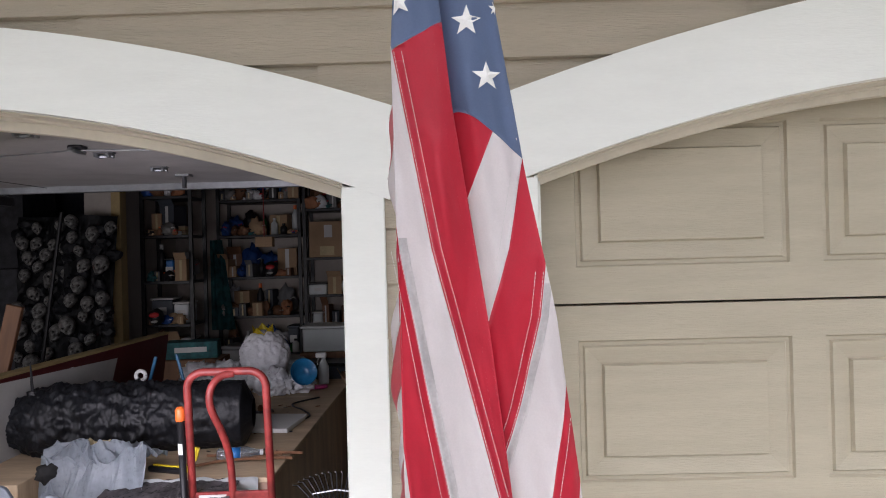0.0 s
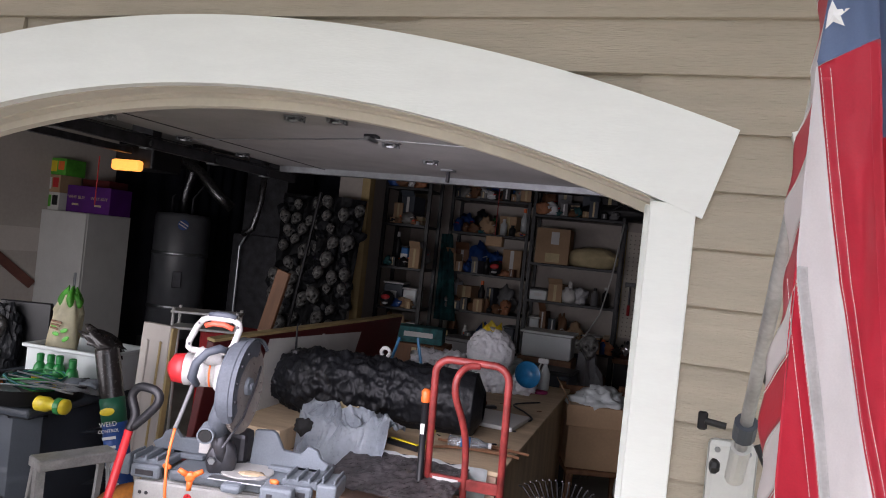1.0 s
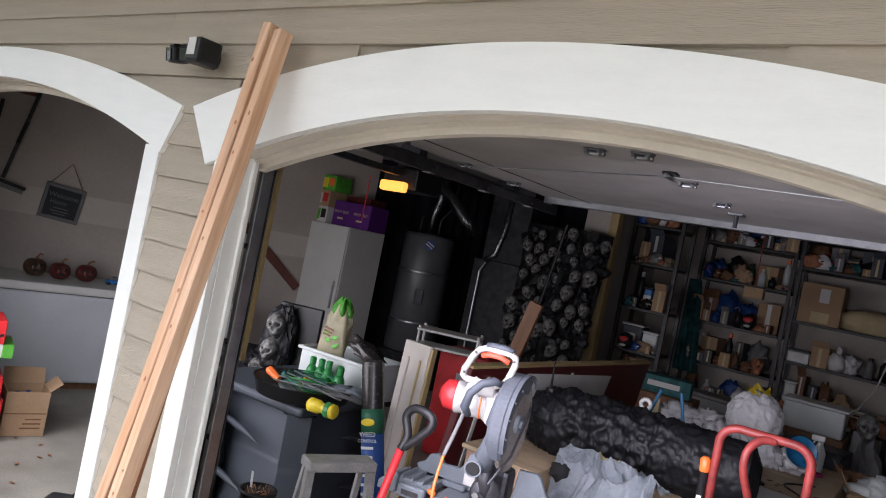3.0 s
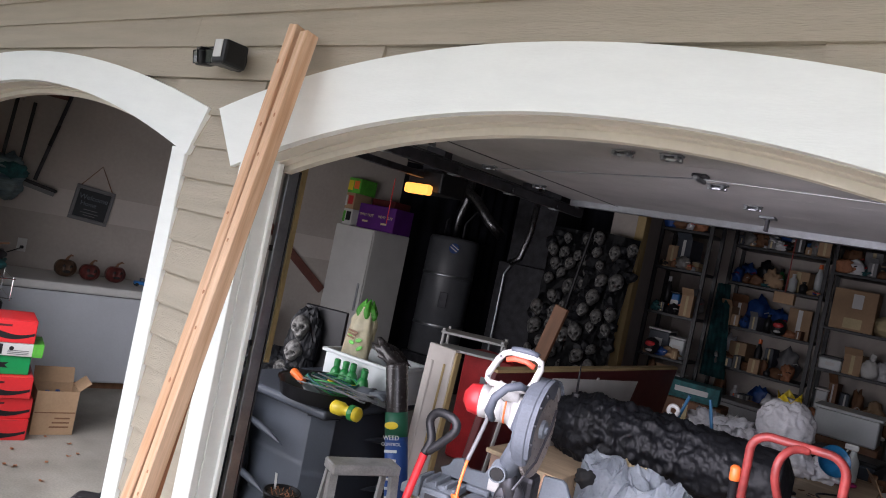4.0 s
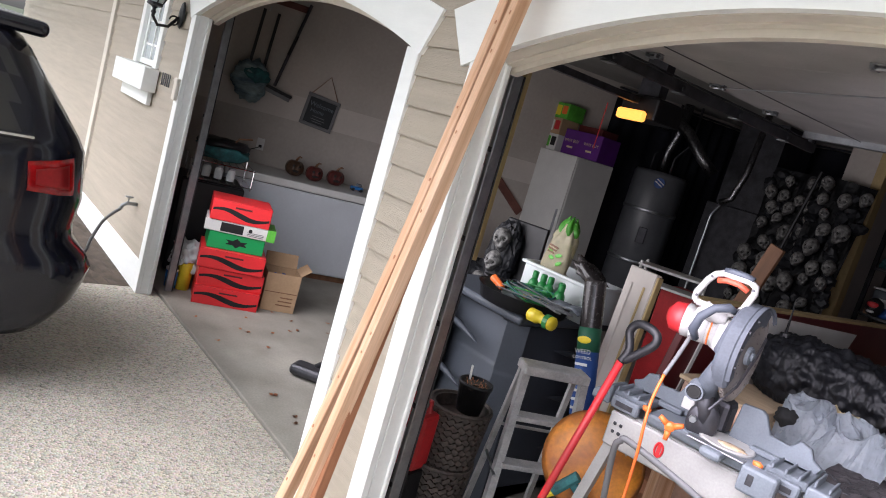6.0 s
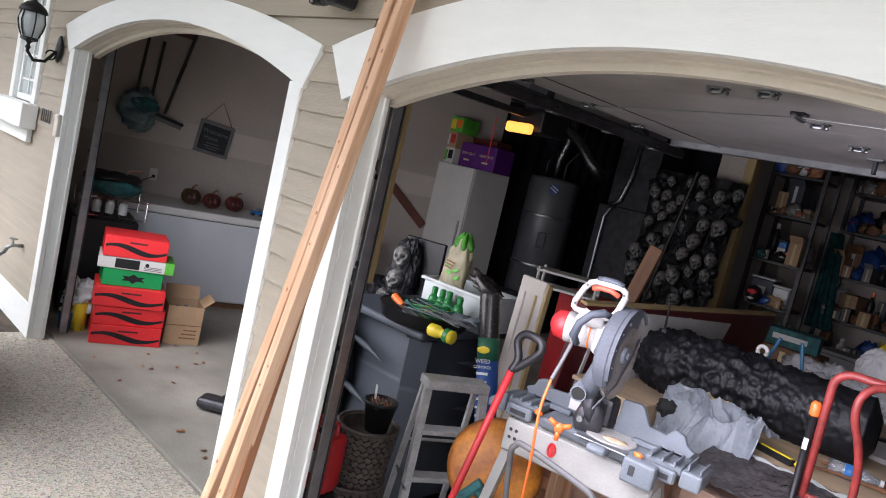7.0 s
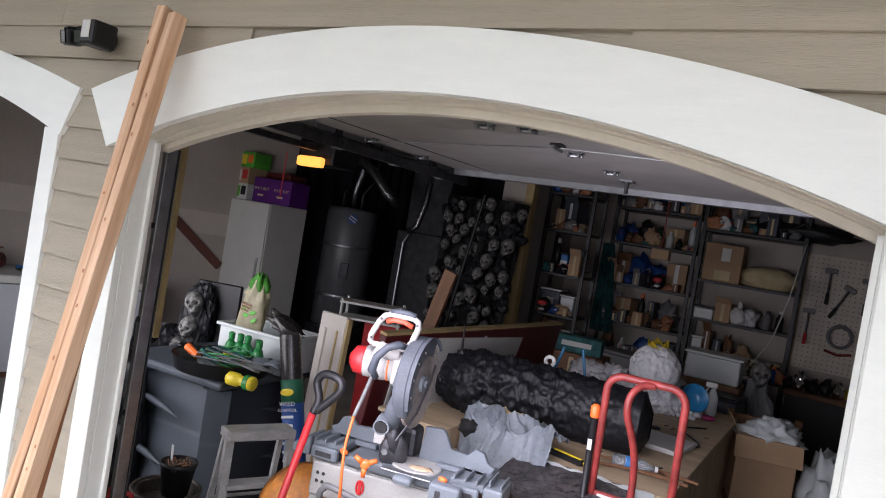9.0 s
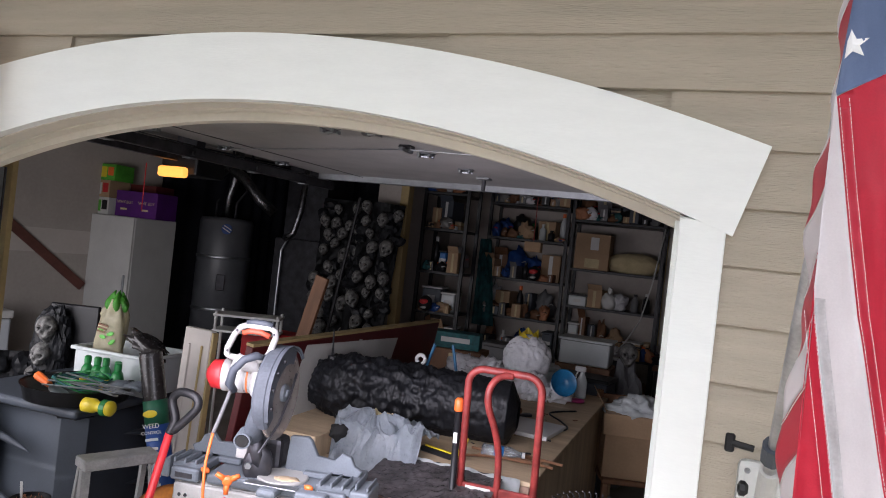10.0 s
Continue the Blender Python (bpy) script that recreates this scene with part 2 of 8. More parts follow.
def bent(points, n=6):
    """A smooth line through a few points."""
    pts = [Vector(p) for p in points]
    out = []
    for i in range(len(pts) - 1):
        a, b, c, d = pts[max(0, i - 1)], pts[i], pts[i + 1], pts[min(len(pts) - 1, i + 2)]
        for k in range(n):
            t = k / n
            out.append(0.5 * ((2 * b) + (c - a) * t + (2 * a - 5 * b + 4 * c - d) * t * t + (3 * b - a - 3 * c + d) * t ** 3))
    return out + [pts[-1]]


def b_lathe(profile, n=24, bm=None):
    """A turned shape from (radius, height) pairs."""
    bm = bm or bmesh.new()
    rings = []
    for r, z in profile:
        rings.append([bm.verts.new((max(r, 0.0004) * math.cos(k * math.tau / n), max(r, 0.0004) * math.sin(k * math.tau / n), z)) for k in range(n)])
    for a, b in zip(rings, rings[1:]):
        for k in range(n):
            bm.faces.new((a[k], a[(k + 1) % n], b[(k + 1) % n], b[k]))
    bm.faces.new(rings[0][::-1])
    bm.faces.new(rings[-1])
    return bm


def b_prism(outline, y0, y1, bm=None, bev=0.0):
    """An outline of (x, z) pushed from y0 to y1."""
    own = bmesh.new()
    f = own.faces.new([own.verts.new((x, y0, z)) for x, z in outline])
    r = bmesh.ops.extrude_face_region(own, geom=[f])
    for v in [g for g in r["geom"] if isinstance(g, bmesh.types.BMVert)]:
        v.co.y = y1
    bmesh.ops.recalc_face_normals(own, faces=own.faces[:])
    if bev:
        bmesh.ops.bevel(own, geom=own.edges[:], offset=bev, segments=1, affect="EDGES", profile=0.5)
    return join(bm, own)


def b_lump(sx, sy, sz, amp=0.15, freq=2.0, sub=3, seed=0.0, flat=None, bm=None, ridge=False):
    """A lumpy rounded body; flat: cut level below this height."""
    own = bmesh.new()
    bmesh.ops.create_icosphere(own, subdivisions=sub, radius=1)
    for v in own.verts:
        p = v.co.copy()
        k = noise.fractal(p * freq + Vector((seed, seed * 1.7, -seed)), 0.8, 2.0, 4)
        if ridge:
            k = 0.5 - abs(k)
        q = p * (1 + amp * k)
        v.co = Vector((q.x * sx, q.y * sy, q.z * sz))
        if flat is not None and v.co.z < flat:
            v.co.z = flat
    return join(bm, own)


def b_sheet(nx, ny, fn, thick=0.0, bm=None):
    """A sheet from fn(u, v), with thickness when asked."""
    own = bmesh.new()
    g = [[own.verts.new(fn(i / nx, j / ny)) for i in range(nx + 1)] for j in range(ny + 1)]
    for j in range(ny):
        for i in range(nx):
            own.faces.new((g[j][i], g[j][i + 1], g[j + 1][i + 1], g[j + 1][i]))
    if thick:
        bmesh.ops.solidify(own, geom=own.faces[:], thickness=thick)
    return join(bm, own)


def words(text, size, material, parent, m, label=""):
    """Lettering from the built-in font, as a mesh."""
    cu = bpy.data.curves.new("lettering", "FONT")
    cu.body, cu.size, cu.extrude, cu.align_x, cu.align_y = text, size, 0.0006, "CENTER", "CENTER"
    tmp = new("lettering_source", cu)
    me = bpy.data.meshes.new_from_object(tmp.evaluated_get(bpy.context.evaluated_depsgraph_get()))
    bpy.data.objects.remove(tmp)
    bpy.data.curves.remove(cu)
    me.materials.clear()
    me.materials.append(material)
    ob = new("lettering", me)
    ob.parent = parent
    ob.matrix_basis = m
    if label:
        ob["label"] = label
    return ob


FACE = pose(0, 0, 0, 90, 0, 0)      # lettering that faces -y

# ---- the facade: three arched bays ----
# centre, half span, apex and rise of the lower edge; half span, apex and rise of the upper edge
BAYS = {"left": (-4.035, 1.295, 2.165, 0.205, 1.505, 2.305, 0.205),
        "middle": (-1.17, 1.07, 2.155, 0.195, 1.275, 2.325, 0.225),
        "right": (1.375, 1.07, 2.165, 0.195, 1.535, 2.385, 0.285)}
CENTRE_UP = {"left": -4.065, "middle": -1.222, "right": 1.68}


def under(bay, x):
    c, h, top, rise = BAYS[bay][:4]
    return top - rise * ((x - c) / h) ** 2


def over(bay, x):
    h, top, rise = BAYS[bay][4:]
    return top - rise * ((x - CENTRE_UP[bay]) / h) ** 2


def arch_band(bay, y0, y1, lower, upper, x0, x1, n=40):
    """A curved band between two edges, as one swept mesh."""
    bm = bmesh.new()
    rows = []
    for i in range(n + 1):
        t = i / n
        a = (x0[0] + (x1[0] - x0[0]) * t)
        b = (x0[1] + (x1[1] - x0[1]) * t)
        lo, hi = lower(a), upper(b)
        rows.append([bm.verts.new(p) for p in ((a, y0, lo), (b, y0, hi), (b, y1, hi), (a, y1, lo))])
    for r, s in zip(rows, rows[1:]):
        for k in range(4):
            bm.faces.new((r[k], s[k], s[(k + 1) % 4], r[(k + 1) % 4]))
    bm.faces.new(rows[0])
    bm.faces.new(rows[-1][::-1])
    bmesh.ops.recalc_face_normals(bm, faces=bm.faces[:])
    return bm


WALL_TOP = 2.95
front = tagged(new("wall_front"), "beige lap-sided garage front with three arched bays", "wall", kind="structure")


def opening_edge(bay, x):
    c, h = BAYS[bay][:2]
    return under(bay, x) + 0.05 if abs(x - c) < h + 0.03 else 0.0


def wall_core():
    """The sheathing behind the boards: columns of small width, open below each arch."""
    bm = bmesh.new()
    xs = [-7.6]
    while xs[-1] < 3.4:
        xs.append(round(xs[-1] + 0.05, 3))
    for a, b in zip(xs, xs[1:]):
        x = (a + b) / 2
        lo = -0.02
        for bay in BAYS:
            lo = max(lo, opening_edge(bay, x))
        if -6.6 < x < -5.98:
            for z0, z1 in ((lo, 1.50), (2.45, WALL_TOP)):
                b_box(a, b, 0.03, 0.11, z0, z1, bm=bm)
        else:
            b_box(a, b, 0.03, 0.11, lo, WALL_TOP, bm=bm)
    bmesh.ops.remove_doubles(bm, verts=bm.verts[:], dist=0.0005)
    return bm


part("sheathing", wall_core(), SIDING, front)

# arches, jambs and reveals
for bay in BAYS:
    c, h, top, rise, hu, topu, riseu = BAYS[bay]
    cu = CENTRE_UP[bay]
    low_half = h + 0.10
    low_left = low_half + (0.03 if bay == "middle" else 0.0)
    trim = link("trim_%s_arch" % bay, arch_band(bay, -0.002, 0.03, lambda x, b=bay: under(b, x), lambda x, b=bay: over(b, x),
                (c - low_left, cu - hu), (c + low_half, cu + hu)), WHITE)
    tagged(trim, "white-painted curved arch board over a garage bay", "trim", kind="structure")
    rev = tagged(new("trim_%s_reveal" % bay), "cream stepped lining under a garage arch", "trim", kind="structure")
    deep = 0.0 if bay == "right" else 0.025
    ends = ((c - h - 0.012, c - h - 0.012), (c + h + 0.012, c + h + 0.012))
    for nm, ya, yb, lo, hi in (("lining", 0.031, 0.088, -0.003, 0.05), ("lining_bead", 0.089, 0.100 + deep, -0.008, 0.05),
                               ("stop_strip", 0.101 + deep, 0.135 + deep, -0.022 - deep * 0.3, 0.05), ("head_board", 0.136 + deep, 0.16 + deep * 0.5, 0.004, 0.09)):
        part(nm, arch_band(bay, ya, yb, lambda x, b=bay, k=lo: under(b, x) + k, lambda x, b=bay, k=hi: under(b, x) + k, *ends), CREAM, rev)
    for sgn in (-1, 1):
        side = c + sgn * h
        jz = under(bay, side + sgn * 0.02) - 0.003
        jamb = tagged(new("trim_%s_jamb" % bay), "white-painted door jamb with a narrow face board", "trim", kind="structure")
        x0, x1 = sorted((side, side + sgn * 0.088))
        part("face_board", b_box(x0, x1, 0.001, 0.03, -0.02, jz, 0.002), WHITE, jamb)
        x0, x1 = sorted((side - sgn * 0.002, side + sgn * 0.03))
        part("reveal_board", b_box(x0, x1, 0.031, 0.112, -0.02, jz + 0.01), WHITE, jamb)
        x0, x1 = sorted((side - sgn * 0.014, side + sgn * 0.02))
        part("stop_strip", b_box(x0, x1, 0.085, 0.10, -0.02, jz, 0.002), WHITE, jamb)

# base boards, corner trim and the wall past the corner
tagged(link("trim_base", b_box(-7.52, -5.425, 0.004, 0.03, -0.02, 0.2, 0.003), WHITE), "white base board below the lap siding", "trim", kind="structure")
tagged(link("trim_corner", b_box(-7.70, -7.58, -0.012, 0.06, 0.0, 2.9, 0.004), CREAM), "beige corner board where two walls meet", "trim", kind="structure")
side_wall = tagged(new("wall_house"), "beige lap-sided house wall past the garage corner", "wall", kind="structure")
part("sheathing", b_box(-14, -7.62, 0.07, 0.2, -0.05, 2.95), SIDING, side_wall)
tagged(link("eave_soffit", b_box(-14, 3.6, -1.45, 0.16, 2.96, 3.02), WHITE), "white boarded soffit under the eave", "eave", kind="structure")
tagged(link("eave_fascia", b_box(-14, 3.6, -1.50, -1.452, 2.90, 3.14), WHITE), "white fascia board of the eave", "eave", kind="structure")

# ---- ground ----
tagged(link("ground", b_box(-600, 600, -600, 600, -0.9, -0.12), GRASS), "dull green ground beyond the drive", "ground", kind="structure")
drive = tagged(new("driveway"), "exposed aggregate concrete driveway in front of the bays", "driveway", kind="structure")
part("slab", b_box(-5.47, 9, -14, 0.165, -0.3, -0.014, 0.006), AGG, drive)
part("slab", b_box(-12, -5.475, -14, -0.62, -0.3, -0.016, 0.006), AGG, drive)
tagged(link("planting_bed", b_sheet(40, 14, lambda u, v: Vector((-12 + 6.53 * u, -0.62 + 0.63 * v, -0.02 + 0.03 * noise.noise(Vector((u * 40, v * 9, 3)))))), SOIL),
       "narrow bark-mulched bed along the wall", "soil", kind="structure")
tagged(link("floor", b_box(-9.0, 3.3, 0.17, 7.05, -0.2, 0.0, 0.004), CONC), "dusty grey concrete garage floor", "floor", kind="structure")

# ---- garage shell ----
LEFT_DIR = Vector((0.24, 0.97, 0)).normalized()
LEFT0 = Vector((-7.18, 0.16, 0))


def on_left_wall(s, d=0.0, z=0.0, turn=0.0):
    """The pose s metres along the left wall and d metres out of it; local x runs along it, -y looks into the garage."""
    p = LEFT0 + LEFT_DIR * s + Vector((LEFT_DIR.y, -LEFT_DIR.x, 0)) * d
    return pose(p.x, p.y, z, 0, 0, math.degrees(math.atan2(LEFT_DIR.y, LEFT_DIR.x)) + turn)


tagged(link("wall_left", b_box(0, 7.3, 0.0, 0.12, 0, 2.75), DRYW, m=on_left_wall(0)), "unpainted drywall side wall of the garage", "wall", kind="structure")
for zb in (1.36,):
    tagged(link("trim_joint_band", b_box(0.2, 6.9, -0.0015, 0.0, zb, zb + 0.24), DRYT, m=on_left_wall(0)), "pale taped drywall joint on the wall", "wall", kind="structure")
tagged(link("wall_back", b_box(-9.0, 3.3, 7.05, 7.2, 0, 2.75), DRYW), "drywall back wall of the garage", "wall", kind="structure")
tagged(link("wall_right", b_box(3.3, 3.45, 0.15, 7.2, 0, 2.75), DRYW), "drywall side wall of the garage", "wall", kind="structure")
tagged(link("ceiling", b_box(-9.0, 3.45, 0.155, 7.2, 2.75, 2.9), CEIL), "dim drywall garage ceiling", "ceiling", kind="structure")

# ---- closed garage door ----
def panel_relief(w, h, d=0.012):
    """A raised panel: a sunk moulding round a raised field, front towards -y, centred on x and z."""
    bm = bmesh.new()
    rings = [(0, 0.0), (0.004, 0.008), (0.012, 0.008), (0.016, 0.001), (0.050, 0.008), (0.055, 0.009), (0.059, -0.002)]
    vs = []
    for ins, y in rings:
        vs.append([bm.verts.new((sx * (w / 2 - ins), y, sz * (h / 2 - ins))) for sx, sz in ((-1, -1), (1, -1), (1, 1), (-1, 1))])
    for a, b in zip(vs, vs[1:]):
        for k in range(4):
            bm.faces.new((a[k], a[(k + 1) % 4], b[(k + 1) % 4], b[k]))
    bm.faces.new(vs[-1])
    bmesh.ops.recalc_face_normals(bm, faces=bm.faces[:])
    return bm


def section_sheet(cols, x0, pitch, pw, z0, z1, pz0, pz1, xa, xb, y):
    """A steel section with openings for its panels, as a grid of strips."""
    bm = bmesh.new()
    xs = [xa]
    for k in range(cols):
        xs += [x0 + k * pitch, x0 + k * pitch + pw]
    xs.append(xb)
    zs = [z0, pz0, pz1, z1]
    for i, (a, b) in enumerate(zip(xs, xs[1:])):
        for j, (c, d) in enumerate(zip(zs, zs[1:])):
            if j == 1 and i % 2 == 1:
                continue
            bm.faces.new([bm.verts.new(p) for p in ((a, y, c), (b, y, c), (b, y, d), (a, y, d))])
    bmesh.ops.remove_doubles(bm, verts=bm.verts[:], dist=0.0005)
    edge = [bm.verts.new(p) for p in ((xa, y, z0), (xb, y, z0), (xb, y + 0.04, z0 - 0.004), (xa, y + 0.04, z0 - 0.004))]
    bm.faces.new(edge)
    edge = [bm.verts.new(p) for p in ((xa, y, z1), (xb, y, z1), (xb, y + 0.04, z1 + 0.002), (xa, y + 0.04, z1 + 0.002))]
    bm.faces.new(edge)
    return bm


gd = tagged(new("door_garage_right"), "closed beige steel garage door with raised panels", "garage door", kind="structure")
me_panel = None
for s in range(5):
    z0 = 1.683 + (s - 3) * 0.49 - 0.49
    sec = part("section", section_sheet(4, 0.405, 0.56, 0.485, z0 + 0.003, z0 + 0.487, z0 + 0.085, z0 + 0.408, 0.29, 2.50, 0.17), DOORP, gd)
    for k in range(4):
        m = pose(0.405 + 0.56 * k + 0.2425, 0.17, z0 + 0.2465)
        if me_panel is None:
            ob = part("panel", panel_relief(0.485, 0.323), DOORP, sec, m=m)
            me_panel = ob.data
        else:
            ob = new("panel", me_panel)
            ob.parent = sec
            ob.matrix_basis = m
part("backing", b_box(0.29, 2.5, 0.213, 0.225, -0.27, 2.35), DOORIN, gd)


# ---- open overhead doors with their hardware ----
def bracket(parent, x, y, z):
    """A stamped hinge: leaf, raised barrel and two rivets."""
    bm = b_box(x - 0.036, x + 0.036, y - 0.016, y + 0.016, z - 0.006, z, 0.002)
    b_box(x - 0.028, x - 0.016, y - 0.026, y + 0.026, z - 0.020, z - 0.006, 0.002, bm=bm)
    b_box(x + 0.016, x + 0.028, y - 0.026, y + 0.026, z - 0.020, z - 0.006, 0.002, bm=bm)
    b_tube([(x - 0.034, y, z - 0.015), (x + 0.034, y, z - 0.015)], 0.006, 8, bm=bm)
    part("hinge", bm, STEEL, parent)


def overhead(xa, xb, z, ya, yb, tilt=0.0):
    w = xb - xa
    root = thing("overhead_door", pose((xa + xb) / 2, ya, z, tilt, 0, 0), "open sectional garage door lying under the ceiling, grey inner face", "garage door", group="open overhead doors")
    n, L = 4, (yb - ya) / 4
    for k in range(n):
        part("section", b_box(-w / 2, w / 2, k * L, (k + 1) * L - 0.0004, 0.0, 0.04, 0.0012), DOORIN, root)
        for x in (-w / 2 + 0.06, w / 2 - 0.06):
            if k:
                bracket(root, x, k * L, 0.0)
    for x, y in ((-0.12, 0.31), (0.04, 0.31), (0.045, 0.78), (0.06, 1.23)):
        bracket(root, x, y, 0.0)
    part("lift_arm", b_box(0.045, 0.060, 1.52, 1.545, -0.065, -0.001, 0.002), DSTEEL, root)
    part("lift_plate", b_box(0.02, 0.085, 1.50, 1.56, -0.012, -0.0005, 0.002), STEEL, root)
    part("edge_rail", b_box(-w / 2, w / 2, yb - ya, yb - ya + 0.03, -0.035, 0.05, 0.003), STEEL, root)
    for s in (-1, 1):
        part("cable", b_tube([(s * (w / 2 - 0.2), 0.02, -0.006), (s * (w / 2 - 0.3), yb - ya, -0.006)], 0.0018, 5), DSTEEL, root)
    part("latch_bar", b_tube([(-w / 2 + 0.05, 0.97, -0.012), (0.03, 0.62, -0.014), (w / 2 - 0.3, 0.77, -0.012)], 0.0028, 6), STEEL, root)
    part("latch_plate", b_box(0.01, 0.06, 0.59, 0.635, -0.012, -0.0005, 0.003), DSTEEL, root)
    part("latch_handle", b_box(0.025, 0.045, 0.56, 0.66, -0.026, -0.0125, 0.004), STEEL, root)
    return root


def rail_set(x, y0, y1, z, side, dark=DSTEEL):
    root = thing("door_track", pose(x, 0, 0), "grey steel roller track of an overhead door", "track", group="door tracks")
    part("vertical_rail", b_box(-0.012, 0.012, y0, y0 + 0.05, 0.0, z - 0.2, 0.003), STEEL, root)
    part("rail_lip", b_box(-0.016, 0.016, y0 + 0.051, y0 + 0.056, 0.0, z - 0.2, 0.001), DSTEEL, root)
    bend = [(0, y0 + 0.02, z - 0.2), (0, y0 + 0.05, z - 0.08), (0, y0 + 0.13, z - 0.015), (0, y0 + 0.24, z)]
    part("bend", b_tube(bend, 0.018, 8), STEEL, root)
    part("horizontal_rail", b_box(-0.016, 0.016, y0 + 0.22, y1, z - 0.02, z + 0.03, 0.003), dark, root)
    part("angle_iron", b_box(-side * 0.03 - 0.012, -side * 0.03 + 0.012, y0 + 0.3, y1 - 0.2, z + 0.031, z + 0.034), dark, root)
    for k in range(4):
        yk = y0 + 0.45 + 0.5 * k
        part("joint_plate", b_box(-0.024, 0.024, yk, yk + 0.05, z - 0.026, z - 0.0205, 0.001), STEEL, root)
        part("roller", b_lathe([(0.004, 0), (0.011, 0.002), (0.011, 0.010), (0.004, 0.012)], 12), dark, root, m=pose(-side * 0.022, yk + 0.02, z + 0.0, 0, 90, 0))
    part("hanger", b_box(-0.012, 0.012, y1 - 0.06, y1 - 0.03, z + 0.031, 2.75), dark, root)
    for k in range(5):
        part("bolt", b_box(-0.010, 0.006, y0 - 0.004, y0 - 0.0005, 0.25 + 0.35 * k, 0.27 + 0.35 * k), DSTEEL, root)
    return root


overhead(-2.30, -0.06, 2.205, 0.34, 2.26)
overhead(-5.30, -2.80, 2.60, 0.34, 2.26)
rail_set(-2.366, 0.235, 2.55, 2.15, -1)
rail_set(0.0, 0.22, 2.55, 2.15, 1)
rail_set(-5.40, 0.22, 2.55, 2.54, -1)
rail_set(-2.70, 0.22, 2.55, 2.54, 1)
lath = thing("wooden_lath", pose(-2.530, 0.44, 1.20), "bare wooden lath fixed beside the door track", "lath")
part("strip", b_box(-0.03, 0.03, -0.012, 0.012, 0, 0.98, 0.002), YWOOD, lath)
part("spacer", b_box(-0.018, 0.018, -0.289, -0.013, 0.90, 0.94), WOODD, lath)
for x in (-2.02, -4.05):
    ra = thing("opener_rail", pose(x, 0, 0), "dark steel rail of a door opener under the ceiling", "opener rail", group="opener rails")
    part("rail", b_box(-0.03, 0.03, 0.3, 3.0, 2.29, 2.34, 0.003), DSTEEL, ra)
    part("trolley", b_box(-0.035, 0.035, 1.6, 1.75, 2.25, 2.289, 0.004), BLACK, ra)
op = thing("door_opener", pose(-4.08, 3.05, 2.15), "ceiling door opener with a lit amber lens and pull cord", "door opener")
part("housing", b_box(-0.16, 0.2, 0.01, 0.36, 0.04, 0.22, 0.02, 2), BLACK, op)
part("lens", b_box(-0.13, 0.13, -0.06, 0.008, 0.01, 0.095, 0.02, 2), LAMPGLOW, op, "lit amber lens")
part("pull_cord", b_tube([(-0.2, -0.1, 0.1), (-0.2, -0.1, -0.28)], 0.004, 6), REDP, op, "red pull cord")
part("bracket", b_box(-0.1, 0.1, 0.1, 0.2, 0.221, 0.6), DSTEEL, op)

# ---- outside fittings ----
fl = thing("flood_light", pose(-2.44, 0.0, 2.265) @ Matrix.Scale(0.8, 4), "black twin-head flood light with motion sensor", "flood light")
part("mount", b_lathe([(0.045, 0), (0.045, 0.03), (0.02, 0.035)], 18), BLACK, fl, m=pose(0, 0.005, 0, 90, 0, 0))
part("body", b_box(-0.07, 0.07, -0.09, -0.03, -0.04, 0.045, 0.014, 2), BLACK, fl)
for x, r in ((-0.115, -14), (-0.035, 0)):
    hd = part("head", b_box(-0.034, 0.034, -0.12, -0.04, -0.034, 0.034, 0.014, 3), BLACK, fl, m=pose(x, 0, 0.005, 10, 0, r))
    part("lens", b_box(-0.026, 0.026, -0.1225, -0.1205, -0.028, 0.028, 0.004), TINT, hd, "dark glass lens")
    part("fin", b_box(-0.028, 0.028, -0.11, -0.05, 0.0345, 0.042, 0.002), BLACK, hd)
sn = part("sensor", b_box(0.015, 0.105, -0.15, -0.035, -0.055, 0.05, 0.014, 2), BLACK, fl)
part("sensor_window", b_box(0.034, 0.086, -0.1545, -0.1505, -0.028, 0.044, 0.002), OFFW, sn, "white motion sensor window")

lan = thing("wall_lantern", pose(-5.62, 0.0, 1.93), "black cast wall lantern with glass panes", "lantern")
part("back_plate", b_lathe([(0.035, 0), (0.05, 0.008), (0.045, 0.02), (0.015, 0.03)], 16), BLACK, lan, m=pose(0, 0.006, 0, 90, 0, 0) @ Matrix.Diagonal((1, 1.9, 1, 1)))
part("arm", b_tube([(0, -0.02, -0.02), (0, -0.08, -0.10), (0, -0.15, -0.11), (0, -0.19, -0.06), (0, -0.19, 0.0)], 0.011, 8), BLACK, lan, smooth=True)
part("scroll", b_tube([(0, -0.05 - 0.03 * math.cos(a * 0.5), -0.05 + 0.03 * math.sin(a * 0.5)) for a in range(12)], 0.006, 6), BLACK, lan)
cg = part("cage", b_lathe([(0.02, 0.0), (0.055, 0.012), (0.05, 0.03)], 12), BLACK, lan, m=pose(0, -0.19, 0.0))
for k in range(6):
    a = k * math.tau / 6
    part("bar", b_tube([(0.05 * math.cos(a), 0.05 * math.sin(a), 0.03), (0.070 * math.cos(a), 0.070 * math.sin(a), 0.075), (0.082 * math.cos(a), 0.082 * math.sin(a), 0.13), (0.070 * math.cos(a), 0.070 * math.sin(a), 0.19)], 0.005, 6), BLACK, cg)
part("glass", b_lathe([(0.040, 0.031), (0.058, 0.06), (0.074, 0.11), (0.076, 0.15), (0.062, 0.189)], 16), GLASS, cg, "pale seeded glass")
